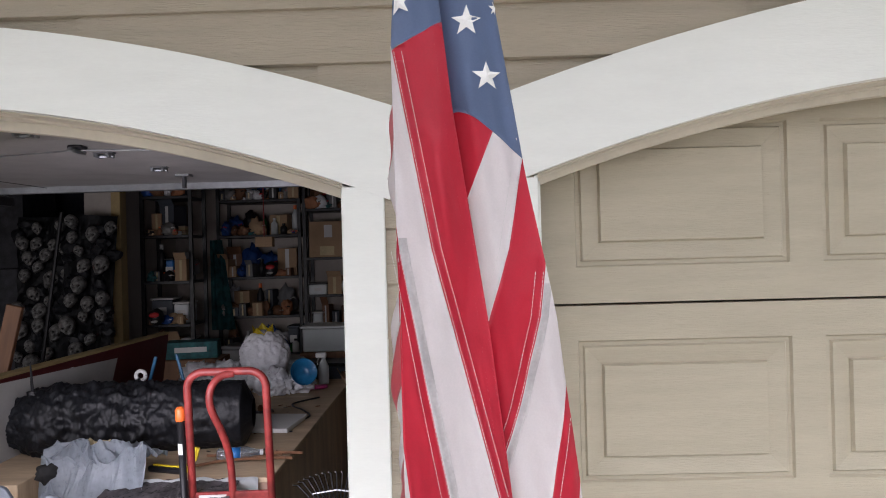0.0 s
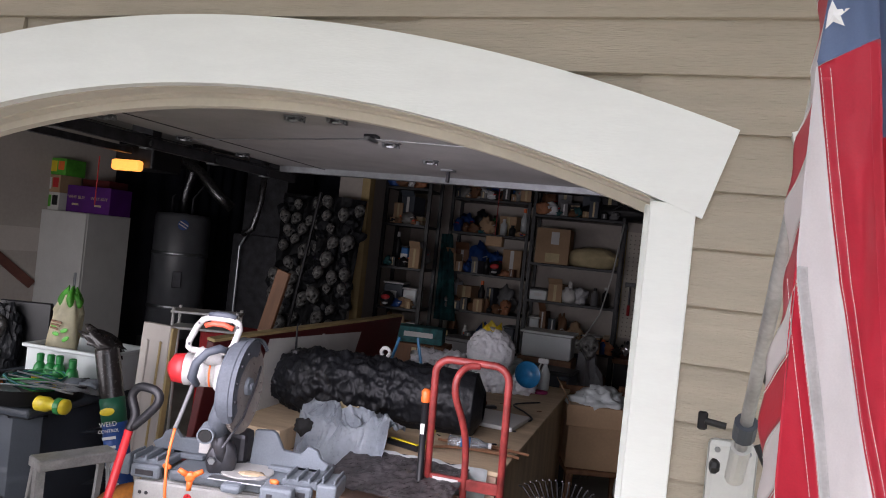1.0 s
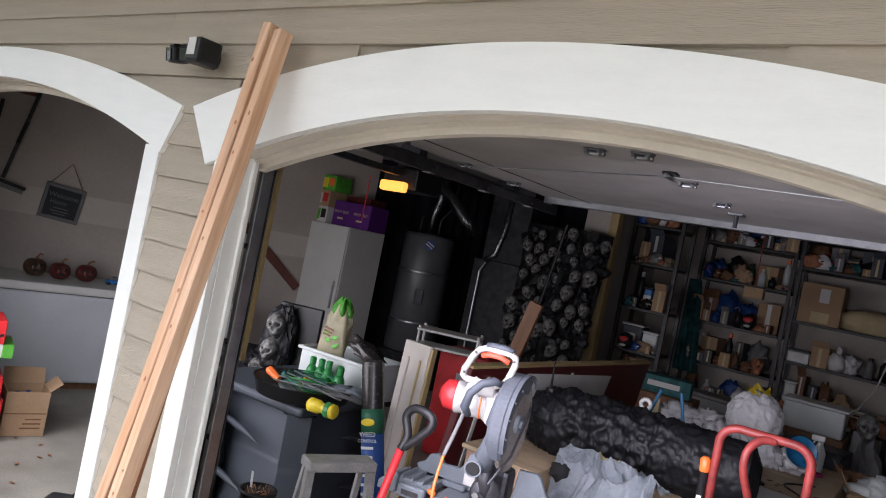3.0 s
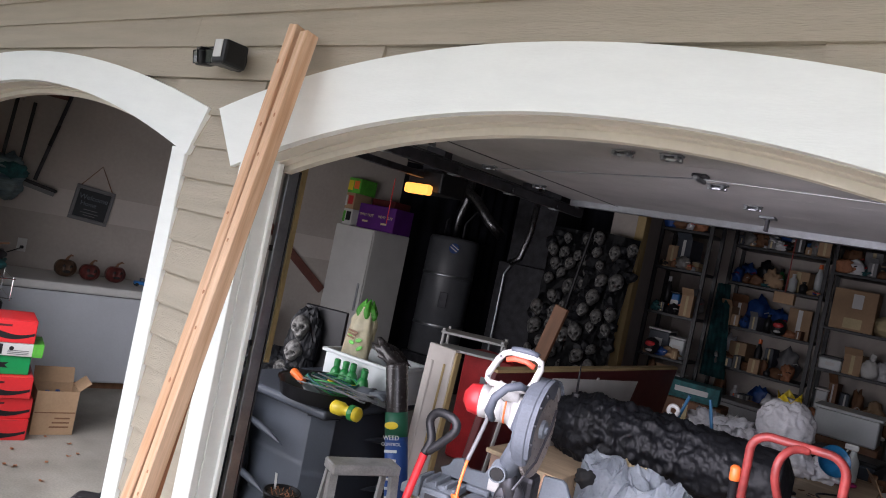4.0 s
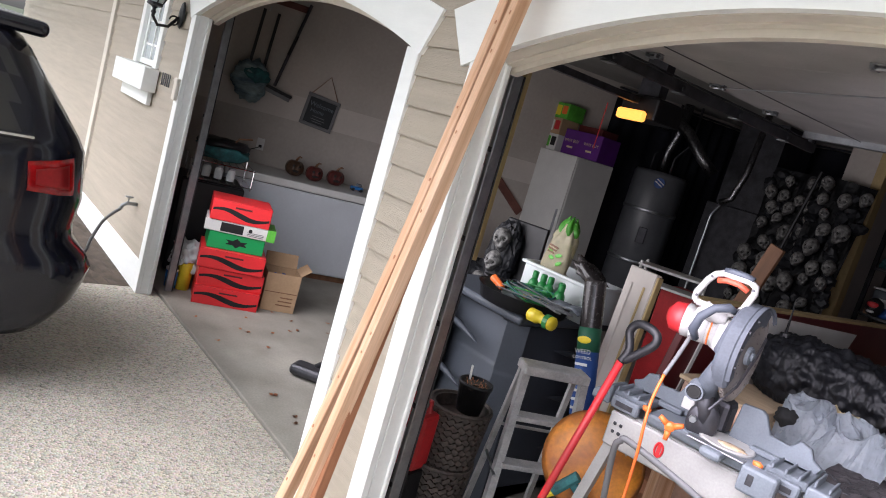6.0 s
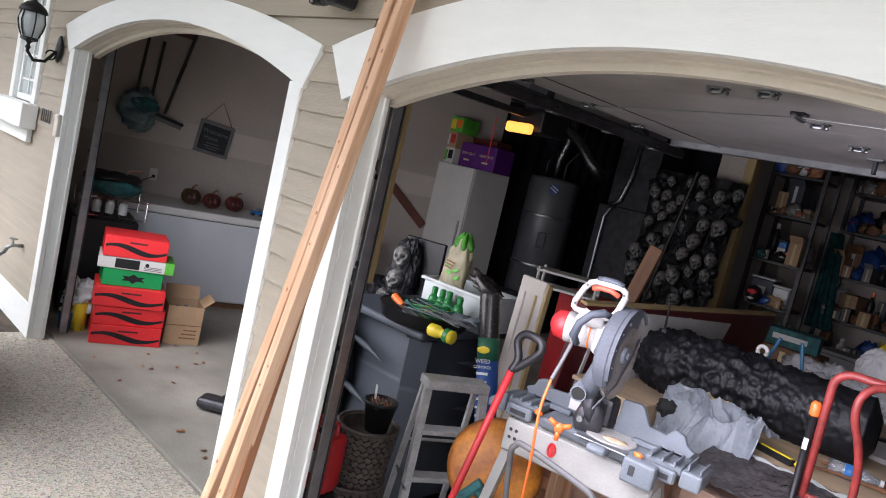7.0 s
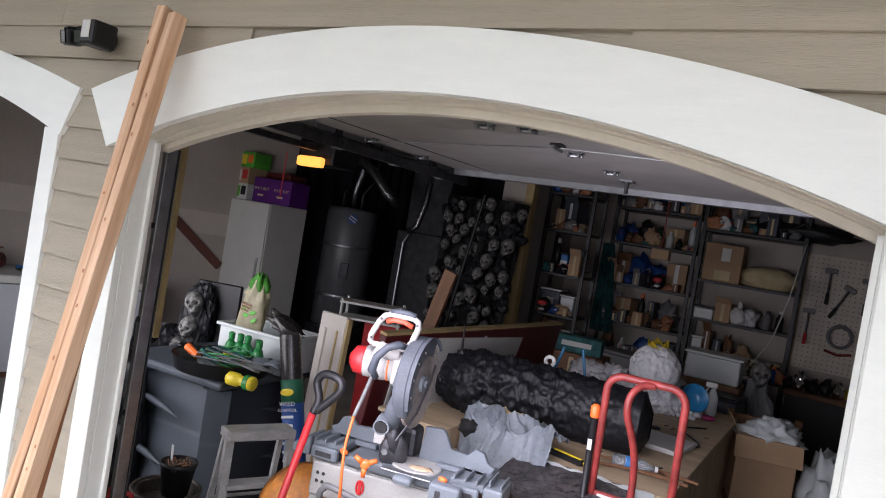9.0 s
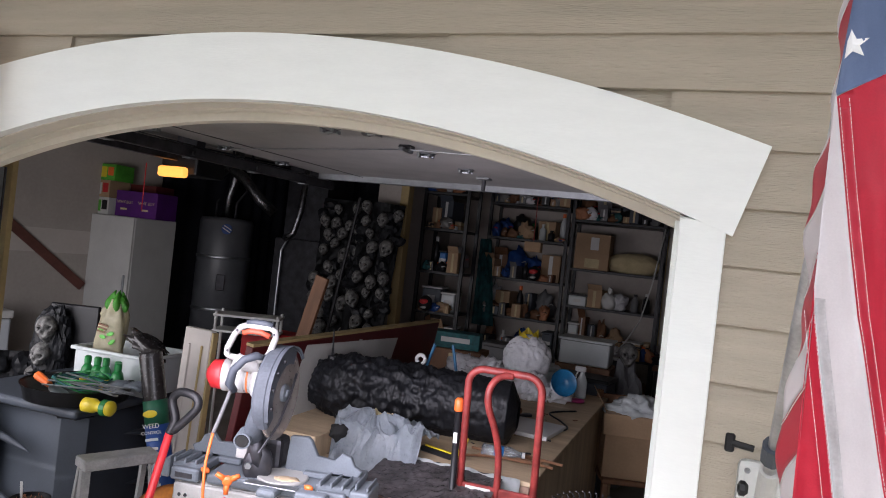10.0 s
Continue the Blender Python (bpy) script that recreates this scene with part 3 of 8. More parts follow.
part("roof", b_lathe([(0.082, 0.19), (0.086, 0.198), (0.074, 0.225), (0.045, 0.25), (0.022, 0.262), (0.010, 0.27), (0.022, 0.285), (0.022, 0.295), (0.008, 0.31), (0.012, 0.325), (0.002, 0.35)], 20), BLACK, lan, m=pose(0, -0.19, 0.0), smooth=True)
part("finial", b_lathe([(0.002, -0.06), (0.018, -0.035), (0.008, -0.015), (0.02, 0.0)], 12), BLACK, lan, m=pose(0, -0.19, 0.0), smooth=True)

win = tagged(new("window_1"), "narrow white-framed sash window with glazing bars", "window", kind="structure")
WX0, WX1, WZ0, WZ1 = -6.60, -5.99, 1.52, 2.45
for nm, bx in (("side_casing", (WX0 - 0.03, WX0 + 0.06, -0.012, 0.1, WZ0, WZ1)), ("side_casing", (WX1 - 0.06, WX1 + 0.03, -0.012, 0.1, WZ0, WZ1)),
               ("head_casing", (WX0 - 0.05, WX1 + 0.05, -0.016, 0.1, WZ1 + 0.001, WZ1 + 0.1))):
    part(nm, b_box(*bx, 0.003), WHITE, win)
sash = part("sash", b_box(WX0 + 0.062, WX1 - 0.062, 0.02, 0.05, WZ0 + 0.002, WZ0 + 0.05, 0.003), WHITE, win)
for x in (WX0 + 0.062, WX1 - 0.107):
    part("stile", b_box(x, x + 0.045, 0.02, 0.05, WZ0 + 0.052, WZ1 - 0.002), WHITE, sash)
part("pane", b_box(WX0 + 0.108, WX1 - 0.108, 0.036, 0.04, WZ0 + 0.052, WZ1 - 0.002), GLASS, sash)
for x in ((WX0 + WX1) / 2,):
    part("glazing_bar", b_box(x - 0.008, x + 0.008, 0.024, 0.035, WZ0 + 0.052, WZ1 - 0.002), WHITE, sash)
for z in (1.68, 1.86, 2.04, 2.22):
    part("glazing_bar", b_box(WX0 + 0.108, WX1 - 0.108, 0.026, 0.0345, z - 0.008, z + 0.008), WHITE, sash)
sb = thing("window_box", pose(-6.34, 0, 0), "white-painted boxed sill under the window", "window box")
part("box", b_box(-0.46, 0.45, -0.10, 0.006, 1.345, 1.518, 0.004), WHITE, sb)
part("apron", b_box(-0.40, 0.39, -0.028, 0.006, 1.245, 1.343, 0.003), WHITE, sb)

kp = thing("door_keypad", pose(-5.375, 0, 1.44), "beige keypad cover on the door jamb", "keypad")
part("cover", b_box(-0.034, 0.034, -0.026, 0.0, -0.075, 0.075, 0.008, 2), CREAM, kp)
part("hinge_lip", b_box(-0.03, 0.03, -0.03, -0.027, 0.05, 0.066, 0.001), CREAM, kp)
nb = thing("house_number", pose(-5.70, 0.0, 1.47), "row of small dark metal figures on the siding", "house number")
for k in range(5):
    part("figure", b_box(-0.105 + 0.045 * k, -0.088 + 0.045 * k, 0.003, 0.009, -0.045, 0.045, 0.003), DSTEEL, nb)

tp = thing("hose_bib", pose(-5.75, 0.0, 0.53), "brass-grey garden tap with a dark hose", "tap")
part("spout", b_tube([(0, 0.01, 0), (0, -0.06, 0.0), (0, -0.09, -0.02), (0, -0.10, -0.05)], 0.014, 8), STEEL, tp, smooth=True)
part("wheel", b_lathe([(0.028, 0), (0.03, 0.006), (0.01, 0.01)], 10), STEEL, tp, m=pose(0, -0.055, 0.045))
part("stem", b_tube([(0, -0.055, 0.01), (0, -0.055, 0.046)], 0.006, 6), STEEL, tp)
part("hose", b_tube(bent([(0, -0.10, -0.05), (-0.05, -0.13, -0.10), (-0.16, -0.16, -0.20), (-0.22, -0.2, -0.36), (-0.26, -0.22, -0.48), (-0.5, -0.26, -0.51), (-1.0, -0.25, -0.51)], 5), 0.012, 8), MIDGREY, tp, smooth=True)

# leaning boards
def stud(p, q, w, d, material, label, turn=0.0, bow=0.0):
    """A sawn board from p to q; bow: how far its middle is warped sideways."""
    p, q = Vector(p), Vector(q)
    z = (q - p).normalized()
    x = Vector((1, 0, 0))
    x = (x - z * x.dot(z)).normalized()
    y = z.cross(x)
    m = Matrix((x, y, z)).transposed().to_4x4()
    m.translation = p
    L = (q - p).length

    def warp(h):
        return bow * math.sin(math.pi * min(1.0, max(0.0, h / L)) ** 0.8)
    bm = b_box(-w / 2, w / 2, -d / 2, d / 2, 0, L, 0.003)
    if bow:
        for k in range(1, 16):
            bmesh.ops.bisect_plane(bm, geom=bm.verts[:] + bm.edges[:] + bm.faces[:], plane_co=(0, 0, L * k / 16), plane_no=(0, 0, 1))
        for v in bm.verts:
            v.co.x += warp(v.co.z)
    ob = link("board", bm, material, m=m @ pose(0, 0, 0, 0, 0, turn))
    for k in range(9):
        r = random.Random(k * 7 + int(p.x * 1000))
        h = L * (k + r.random()) / 9.2
        bmk = b_lathe([(0.0055, 0), (0.005, 0.0006)], 10)
        part("knot", bmk, WOODD, ob, m=pose(r.uniform(-w * 0.3, w * 0.3) + warp(h), -d / 2 - 0.0001, h, 90, 0, 0) @ Matrix.Diagonal((0.8, r.uniform(0.9, 1.5), 1, 1)))
    return tagged(ob, label, "board", group="boards leaning on the arch")


stud((-2.235, -0.43, -0.01), (-2.110, -0.050, 2.36), 0.037, 0.044, WOOD, "pale new fir board, slightly bowed, leaning on the white arch", 4, 0.058)
stud((-2.008, -0.485, -0.01), (-2.043, -0.056, 2.335), 0.039, 0.046, WOOD, "pale new fir board with dark knots leaning on the arch", -6)
stud((-1.950, -0.470, -0.01), (-2.088, -0.150, 1.62), 0.036, 0.036, WOODD, "reddish board leaning behind the paler boards", 0)

# ---- flag on its pole ----
pole = thing("flag_pole", pose(0.10, 0, 0), "grey aluminium flag pole in a white wall bracket", "flag pole")
PB, PT = Vector((0.0, -0.075, 1.46)), Vector((-0.018, -0.665, 2.04))
part("tube", b_tube([PB, PB.lerp(PT, 0.5), PT], 0.0105, 14), ALU, pole, smooth=True)
part("wall_plate", b_box(-0.045, 0.045, -0.004, 0.012, 1.345, 1.50, 0.012, 2), OFFW, pole, "white bracket plate")
part("socket", b_tube([PB - (PT - PB).normalized() * 0.02, PB + (PT - PB).normalized() * 0.085], 0.017, 14), OFFW, pole, "white socket")
for x, z in ((-0.028, 1.365), (0.028, 1.365), (-0.028, 1.48), (0.028, 1.48)):
    part("screw", b_lathe([(0.006, 0), (0.004, 0.003)], 8), STEEL, pole, m=pose(x, -0.004, z, 90, 0, 0))
part("knob", b_lathe([(0.008, 0), (0.014, 0.006), (0.014, 0.014), (0.006, 0.018)], 8), BLACK, pole, m=pose(-0.03, -0.10, 1.47, 0, -90, 0))
cl = thing("solar_lamp", pose(0.10, 0, 0), "small solar panel lamp clamped to the flag pole", "solar lamp")
cpt = PB.lerp(PT, 0.17)
part("clamp", b_tube([cpt - (PT - PB).normalized() * 0.022, cpt + (PT - PB).normalized() * 0.022], 0.019, 10), GREYP, cl)
part("thumb_screw", b_tube([cpt + Vector((-0.03, 0, 0)), cpt + Vector((-0.065, 0, 0.004))], 0.006, 8), BLACK, cl)
part("wing", b_box(-0.008, 0.008, -0.004, 0.004, -0.016, 0.016, 0.003), BLACK, cl, m=pose(cpt.x - 0.068, cpt.y, cpt.z + 0.004))
part("arm", b_tube([cpt + Vector((0.02, 0, 0.01)), cpt + Vector((0.045, -0.005, 0.04)), cpt + Vector((0.05, -0.01, 0.075))], 0.008, 8), BLACK, cl)
part("thumb_screw", b_tube([cpt + Vector((0.045, 0, 0.045)), cpt + Vector((0.075, 0, 0.04))], 0.006, 8), BLACK, cl)
pn = part("panel_case", b_box(-0.043, 0.043, -0.006, 0.006, -0.028, 0.028, 0.003), BLACK, cl, m=pose(cpt.x + 0.062, cpt.y - 0.02, cpt.z + 0.105, -12, 10, 10))
part("solar_cell", b_box(-0.038, 0.038, -0.0075, -0.0063, -0.023, 0.023), mat("solar_cell_blue", (0.10, 0.13, 0.20), 0.2, vary=0.05, coat=0.6), pn, "bluish solar cell")
part("lamp_stem", b_tube([cpt + Vector((0.02, -0.01, -0.02)), cpt + Vector((0.04, -0.02, -0.06)), cpt + Vector((0.035, -0.025, -0.14))], 0.006, 8), BLACK, cl)

FLAG = pose(0.118, -0.70, 1.815, 0, 1.4, 0.0) @ Matrix.Scale(0.00061 / 0.001, 4)
flag = thing("flag", FLAG, "hanging red, white and blue nylon flag with stitched stripes", "flag")
# local millimetre-like units: x to the right, z up from the middle; w runs down from 0 at the top


def line(*pts):
    """A smooth edge through a few (height, x) pairs."""
    def f(w):
        if w <= pts[0][0]:
            a, b = pts[0], pts[1]
        else:
            a, b = pts[-2], pts[-1]
            for p, q in zip(pts, pts[1:]):
                if p[0] <= w <= q[0]:
                    a, b = p, q
                    break
        return a[1] + (b[1] - a[1]) * (w - a[0]) / (b[0] - a[0])
    return f


EL = line((-200, -80), (90, -92), (440, -82), (880, -68), (1300, -60))
FO = line((-200, -32), (190, 16), (560, 78), (880, 121), (1300, 176))
ER = line((-200, 60), (0, 91), (295, 144), (560, 201), (880, 246), (1300, 280))
L1 = line((60, -96), (440, -20), (880, 98), (1300, 214))
L2 = line((330, -92), (440, -78), (880, 13), (1300, 110))
L3 = line((700, -84), (770, -73), (880, -58), (1300, 10))
L4 = line((1100, -70), (1300, -40))
M1 = line((225, 90), (345, 44), (420, 10))
M2 = line((270, 142), (440, 116), (590, 74), (700, 30))
M3 = line((440, 184), (560, 171), (720, 136), (870, 90), (1000, 30))
M4 = line((640, 224), (740, 211), (880, 191), (1300, 90))
M5 = line((820, 246), (880, 240), (1300, 190))


def flag_strip(name, fa, fb, w0, w1, material, y0, fold, n=110, m=12, label=""):
    """Cloth between two edges that run down the flag, with soft folds."""
    def fn(u, v):
        w = w0 + (w1 - w0) * v
        a, b = fa(w), fb(w)
        if b < a:
            a = b = (a + b) / 2
        x = a + (b - a) * u
        y = y0 + fold(x, w)
        return Vector((x, y, 441 - w)) * 0.001
    return part(name, b_sheet(m, n, fn, 0.0006), material, flag, label, smooth=True)


def wrinkle(x, w, seed):
    """Soft creases that run down the cloth, with fine puckers along them."""
    long = noise.noise(Vector((x * 0.034 - w * 0.006, w * 0.0045, seed)))
    fine = noise.noise(Vector((x * 0.05, w * 0.03, seed + 5)))
    return 10.0 * long + 2.2 * fine


def fold_l(x, w):
    return wrinkle(x, w, 2.0) -16 * math.sin(max(0.0, min(1.0, (x - EL(w)) / max(1.0, FO(w) - EL(w)))) * math.pi) - 6 * math.sin(x * 0.05 + w * 0.004)


def fold_r(x, w):
    return wrinkle(x, w, 8.0) + 26 - 20 * math.sin(max(0.0, min(1.0, (x - FO(w)) / max(1.0, ER(w) - FO(w)))) * math.pi * 0.9) - 5 * math.sin(x * 0.06 - w * 0.006)


mx = lambda *fs: (lambda w: max(f(w) for f in fs))
mn = lambda *fs: (lambda w: min(f(w) for f in fs))
FOR = lambda w: FO(w) - 6
TOPL = lambda x: 96 - 0.62 * (x + 96)


def canton(w0):
    def fn(u, v):
        x = EL(0) + (FO(40) - EL(0)) * u
        w = w0 + (TOPL(x) - w0) * v
        x2 = EL(w) + (FO(w) - EL(w)) * u
        return Vector((x2, fold_l(x2, w), 441 - w)) * 0.001
    return fn


part("canton", b_sheet(16, 44, canton(-200), 0.0006), FLAGB, flag, smooth=True)


def red_top(u, v):
    w = 40 + (1240 - 40) * v
    a = max(EL(w), L1(w)) if w > 60 else EL(w)
    b = FO(w)
    a = min(a, b)
    x = a + (b - a) * u
    ww = max(w, TOPL(x))
    return Vector((x, fold_l(x, ww), 441 - ww)) * 0.001


part("red_stripe", b_sheet(14, 120, red_top, 0.0006), FLAGR, flag, smooth=True)
flag_strip("white_stripe", mx(EL, L2), mn(L1, FO), 84, 1240, FLAGW, 0, fold_l)
flag_strip("red_stripe", mx(EL, L3), mn(L2, FO), 380, 1240, FLAGR, 0, fold_l)
flag_strip("white_stripe", mx(EL, L4), mn(L3, FO), 690, 1240, FLAGW, 0, fold_l)
BLUEEND = lambda x: 195 + max(0.0, x - 20) ** 1.35 * 0.137


def canton_r(u, v):
    x = FOR(100) + (ER(250) - FOR(100)) * u
    w = -200 + (BLUEEND(x) + 200) * v
    x2 = FOR(w) + (ER(w) - FOR(w)) * u
    return Vector((x2, fold_r(x2, w), 441 - w)) * 0.001


part("canton", b_sheet(14, 40, canton_r, 0.0006), FLAGB, flag, smooth=True)


def right_strip(name, fa, fb, w0, w1, material):
    def fn(u, v):
        w = w0 + (w1 - w0) * v
        a, b = fa(w), fb(w)
        if b < a:
            a = b
        x = a + (b - a) * u
        return Vector((x, fold_r(x, w) + 1.0, 441 - w)) * 0.001
    part(name, b_sheet(12, 110, fn, 0.0006), material, flag, smooth=True)


right_strip("red_stripe", FOR, mn(M1, ER), 170, 440, FLAGR)
right_strip("white_stripe", mx(FOR, M1), mn(M2, ER), 215, 720, FLAGW)
right_strip("red_stripe", mx(FOR, M2), mn(M3, ER), 270, 1010, FLAGR)
right_strip("white_stripe", mx(FOR, M3), mn(M4, ER), 430, 1240, FLAGW)
right_strip("red_stripe", mx(FOR, M4), mn(M5, ER), 630, 1240, FLAGR)
right_strip("white_stripe", mx(FOR, M5), ER, 810, 1240, FLAGW)


def seam(f, w0, w1, fold, off, material, dy=-1.3, gap=1.8, r=0.5, bound=None):
    """A row of stitches along an edge."""
    bm = bmesh.new()
    w = w0
    while w < w1:
        if bound is None or bound(w):
            pts = []
            for q in (w, w + 5.4):
                x = f(q) + off
                pts.append(Vector((x, fold(x, q) + dy, 441 - q)) * 0.001)
            b_tube(pts, r * 0.001, 4, bm=bm)
        w += 5.4 + gap
    if bm.verts:
        part("stitching", bm, material, flag)
    else:
        bm.free()


for off in (3, 17):
    seam(L1, 95, 1200, fold_l, off, THREAD, bound=lambda w: L1(w) < FO(w) - 20)
    seam(L2, 400, 1200, fold_l, off - 18, THREAD, bound=lambda w: L2(w) > EL(w) + 4)
    seam(M2, 300, 640, fold_r, -off, THREAD, bound=lambda w: M2(w) > FO(w) + 18)
    seam(M3, 480, 960, fold_r, off - 20, THREAD, bound=lambda w: M3(w) > FO(w) + 4)
    seam(M4, 660, 1200, fold_r, off - 4, THREAD, bound=lambda w: M4(w) < ER(w) - 14)
    seam(lambda w: FO(w), 60, 1200, fold_l, -off, FLAGR)


def hem(f, w0, w1, fold, off, width, material, bound):
    def fn(u, v):
        w = w0 + (w1 - w0) * v
        x = f(w) + off + width * u
        x = min(x, ER(w) - 1)
        return Vector((x, fold(x, w) - 1.3 + 0.9 * math.sin(w * 0.13) * math.sin(u * math.pi), 441 - w)) * 0.001
    part("hem", b_sheet(3, 120, fn, 0.0004), material, flag, smooth=True)


hem(L1, 110, 1000, fold_l, 2, 16, FLAGR, None)
HEMW = mat("grey_white_hem", (0.70, 0.66, 0.67), 0.55, vary=0.12, scale=12, fine=200)
hem(L2, 420, 1150, fold_l, 1, 15, HEMW, None)
hem(M3, 500, 900, fold_r, 1, 13, HEMW, None)


def side_point(u, w):
    wob = 8 * math.sin(w * 0.017) + 4 * math.sin(w * 0.05 + 1)
    return Vector((EL(w) + 3 - (4 + 0.022 * max(0.0, w)) * u + wob * u, 3 + (54 + 0.02 * w) * u, 441 - w)) * 0.001


def side_band(w0, material):
    """One slanting stripe on the fold that runs back behind the leading edge."""
    def fn(u, v):
        return side_point(u, w0 + 112 * v + 80 * u)
    part("red_stripe" if material is FLAGR else "white_stripe", b_sheet(8, 8, fn, 0.0006), material, flag, smooth=True)


for k in range(-2, 10):
    side_band(112 * k, FLAGR if k % 2 else FLAGW)
    part("stitching", b_tube([side_point(q / 8, 112 * k + 7 + 80 * q / 8) + Vector((-0.001, -0.0012, 0)) for q in range(9)], 0.0007, 4), THREAD, flag)



def star(r, x, w, fold, turn):
    bm = bmesh.new()
    vs = []
    y = fold(x, w) - 2.2
    for k in range(10):
        rr = r if k % 2 == 0 else r * 0.4
        a = math.pi / 2 + k * math.tau / 10 + turn
        zz = rr * math.sin(a)
        lo, hi = (EL, FO) if fold is fold_l else (FOR, ER)
        xx = min(max(x + rr * math.cos(a), lo(w - zz) + 3), hi(w - zz) - 3)
        vs.append(bm.verts.new(Vector((xx, fold(xx, w - zz) - 2.2, 441 - w + zz)) * 0.001))
    c = bm.verts.new(Vector((x, y - 3.0, 441 - w)) * 0.001)
    for k in range(10):
        bm.faces.new((vs[k], vs[(k + 1) % 10], c))
    bmesh.ops.recalc_face_normals(bm, faces=bm.faces[:])
    part("star", bm, THREAD, flag, "raised white embroidered star")


star(28, 41, 38, fold_r, 0.0)
star(27, 77, 134, fold_r, 0.05)
star(26, -78, 8, fold_l, 0.15)
star(26, 6, -66, fold_r, 0.0)
star(26, 74, -70, fold_r, 0.0)
star(14, 93, 10, fold_r, 0.0)

# ---- left bay ----
fz = thing("chest_freezer", on_left_wall(2.0, 0.04, 0.0), "white chest freezer along the drywall", "freezer")
part("cabinet", b_box(-1.15, 1.2, -0.66, 0.0, 0.06, 0.80, 0.02, 2), FREEZ, fz)
part("lid", b_box(-1.16, 1.21, -0.675, 0.0, 0.806, 0.875, 0.014, 2), OFFW, fz, "white lid with a rounded rim")
part("gasket", b_box(-1.145, 1.195, -0.655, 0.0, 0.799, 0.807), MIDGREY, fz)
part("plinth", b_box(-1.1, 1.15, -0.60, -0.02, 0.0, 0.062), BROWNW, fz, "dark plinth in shadow")
part("drain_plug", b_lathe([(0.012, 0), (0.01, 0.006)], 10), MIDGREY, fz, m=pose(0.35, -0.661, 0.45, 90, 0, 0))


def pumpkin(m, material, label, r=0.085, lean=0.0):
    root = thing("pumpkin", m, label, "pumpkin", group="pumpkins on the freezer")
    bm = bmesh.new()
    bmesh.ops.create_uvsphere(bm, u_segments=40, v_segments=18, radius=1)
    for v in bm.verts:
        a = math.atan2(v.co.y, v.co.x)
        k = 1 - 0.11 * (0.5 + 0.5 * math.cos(a * 8)) * (1 - v.co.z ** 4)
        dip = 0.18 * math.exp(-(v.co.x ** 2 + v.co.y ** 2) * 5) * (1 if v.co.z > 0 else -0.6)
        v.co = Vector((v.co.x * k * r, v.co.y * k * r, (v.co.z * 0.92 - dip) * r + r * 0.86))
    part("body", bm, material, root, smooth=True)
    part("stem", b_tube([(0, 0, r * 1.5), (0.008, 0, r * 1.85), (0.028 + lean, 0.005, r * 2.1), (0.045 + lean, 0, r * 2.02)], 0.01, 8, radii=[0.016, 0.01, 0.008, 0.006]), BROWNW, root, smooth=True)
    for s in (-1, 1):
        part("carved_eye", b_lump(0.016, 0.006, 0.02, 0.1, sub=1), SOCKET, root, m=pose(s * 0.028, -r * 0.86, r * 1.05, 0, 0, s * 20))
    part("carved_mouth", b_lump(0.035, 0.006, 0.012, 0.3, sub=2), SOCKET, root, m=pose(0, -r * 0.88, r * 0.62))
    return root


pumpkin(on_left_wall(1.50, 0.34, 0.876), PUMPM, "bronze carved ornament pumpkin on the freezer lid", 0.09)
pumpkin(on_left_wall(1.68, 0.40, 0.876), PUMPR, "dark red carved ornament pumpkin on the freezer lid", 0.085)
pumpkin(on_left_wall(1.90, 0.36, 0.876), PUMPR, "ribbed red ornament pumpkin with a curled stem", 0.088, 0.01)
tt = thing("toy_truck", on_left_wall(2.12, 0.40, 0.877), "small blue toy on the freezer lid", "toy")
part("body", b_box(-0.06, 0.06, -0.03, 0.03, 0.014, 0.045, 0.008), BLUEP, tt)
part("cab", b_box(-0.01, 0.04, -0.026, 0.026, 0.046, 0.075, 0.006), LGREY, tt)
for x in (-0.04, 0.04):
    part("wheel", b_lathe([(0.016, -0.032), (0.016, 0.032)], 10), RUBBER, tt, m=pose(x, 0, 0.016, 90, 0, 0))

sg = thing("chalk_sign", on_left_wall(1.68, 0.012, 1.50), "wood-framed chalkboard sign hung on a cord", "sign")
TILTED = pose(0, 0, 0, 0, 6, 0)
part("board", b_box(-0.135, 0.135, -0.012, -0.004, -0.125, 0.125), CHALK, sg, m=TILTED)
for a in ((-0.165, 0.165, 0.126, 0.158), (-0.165, 0.165, -0.158, -0.126)):
    part("frame_rail", b_box(a[0], a[1], -0.02, 0.0, a[2], a[3], 0.003), MIDGREY, sg, m=TILTED)
for a in ((-0.165, -0.136), (0.136, 0.165)):
    part("frame_stile", b_box(a[0], a[1], -0.02, 0.0, -0.125, 0.125, 0.003), MIDGREY, sg, m=TILTED)
part("cord", b_tube([(-0.12, -0.008, 0.165), (0.03, -0.006, 0.36), (0.15, -0.008, 0.14)], 0.004, 6), BROWNW, sg)
words("Welcome", 0.062, LGREY, sg, TILTED @ pose(0, -0.0125, 0.06) @ FACE, "chalk lettering")
words("Home", 0.055, LGREY, sg, TILTED @ pose(-0.03, -0.0125, -0.0) @ FACE, "chalk lettering")
for k, (w, z) in enumerate(((0.12, -0.05), (0.15, -0.078), (0.10, -0.10))):
    part("chalk_line", b_box(-w / 2, w / 2, -0.0135, -0.0121, z - 0.003, z + 0.003), MIDGREY, sg, m=TILTED)

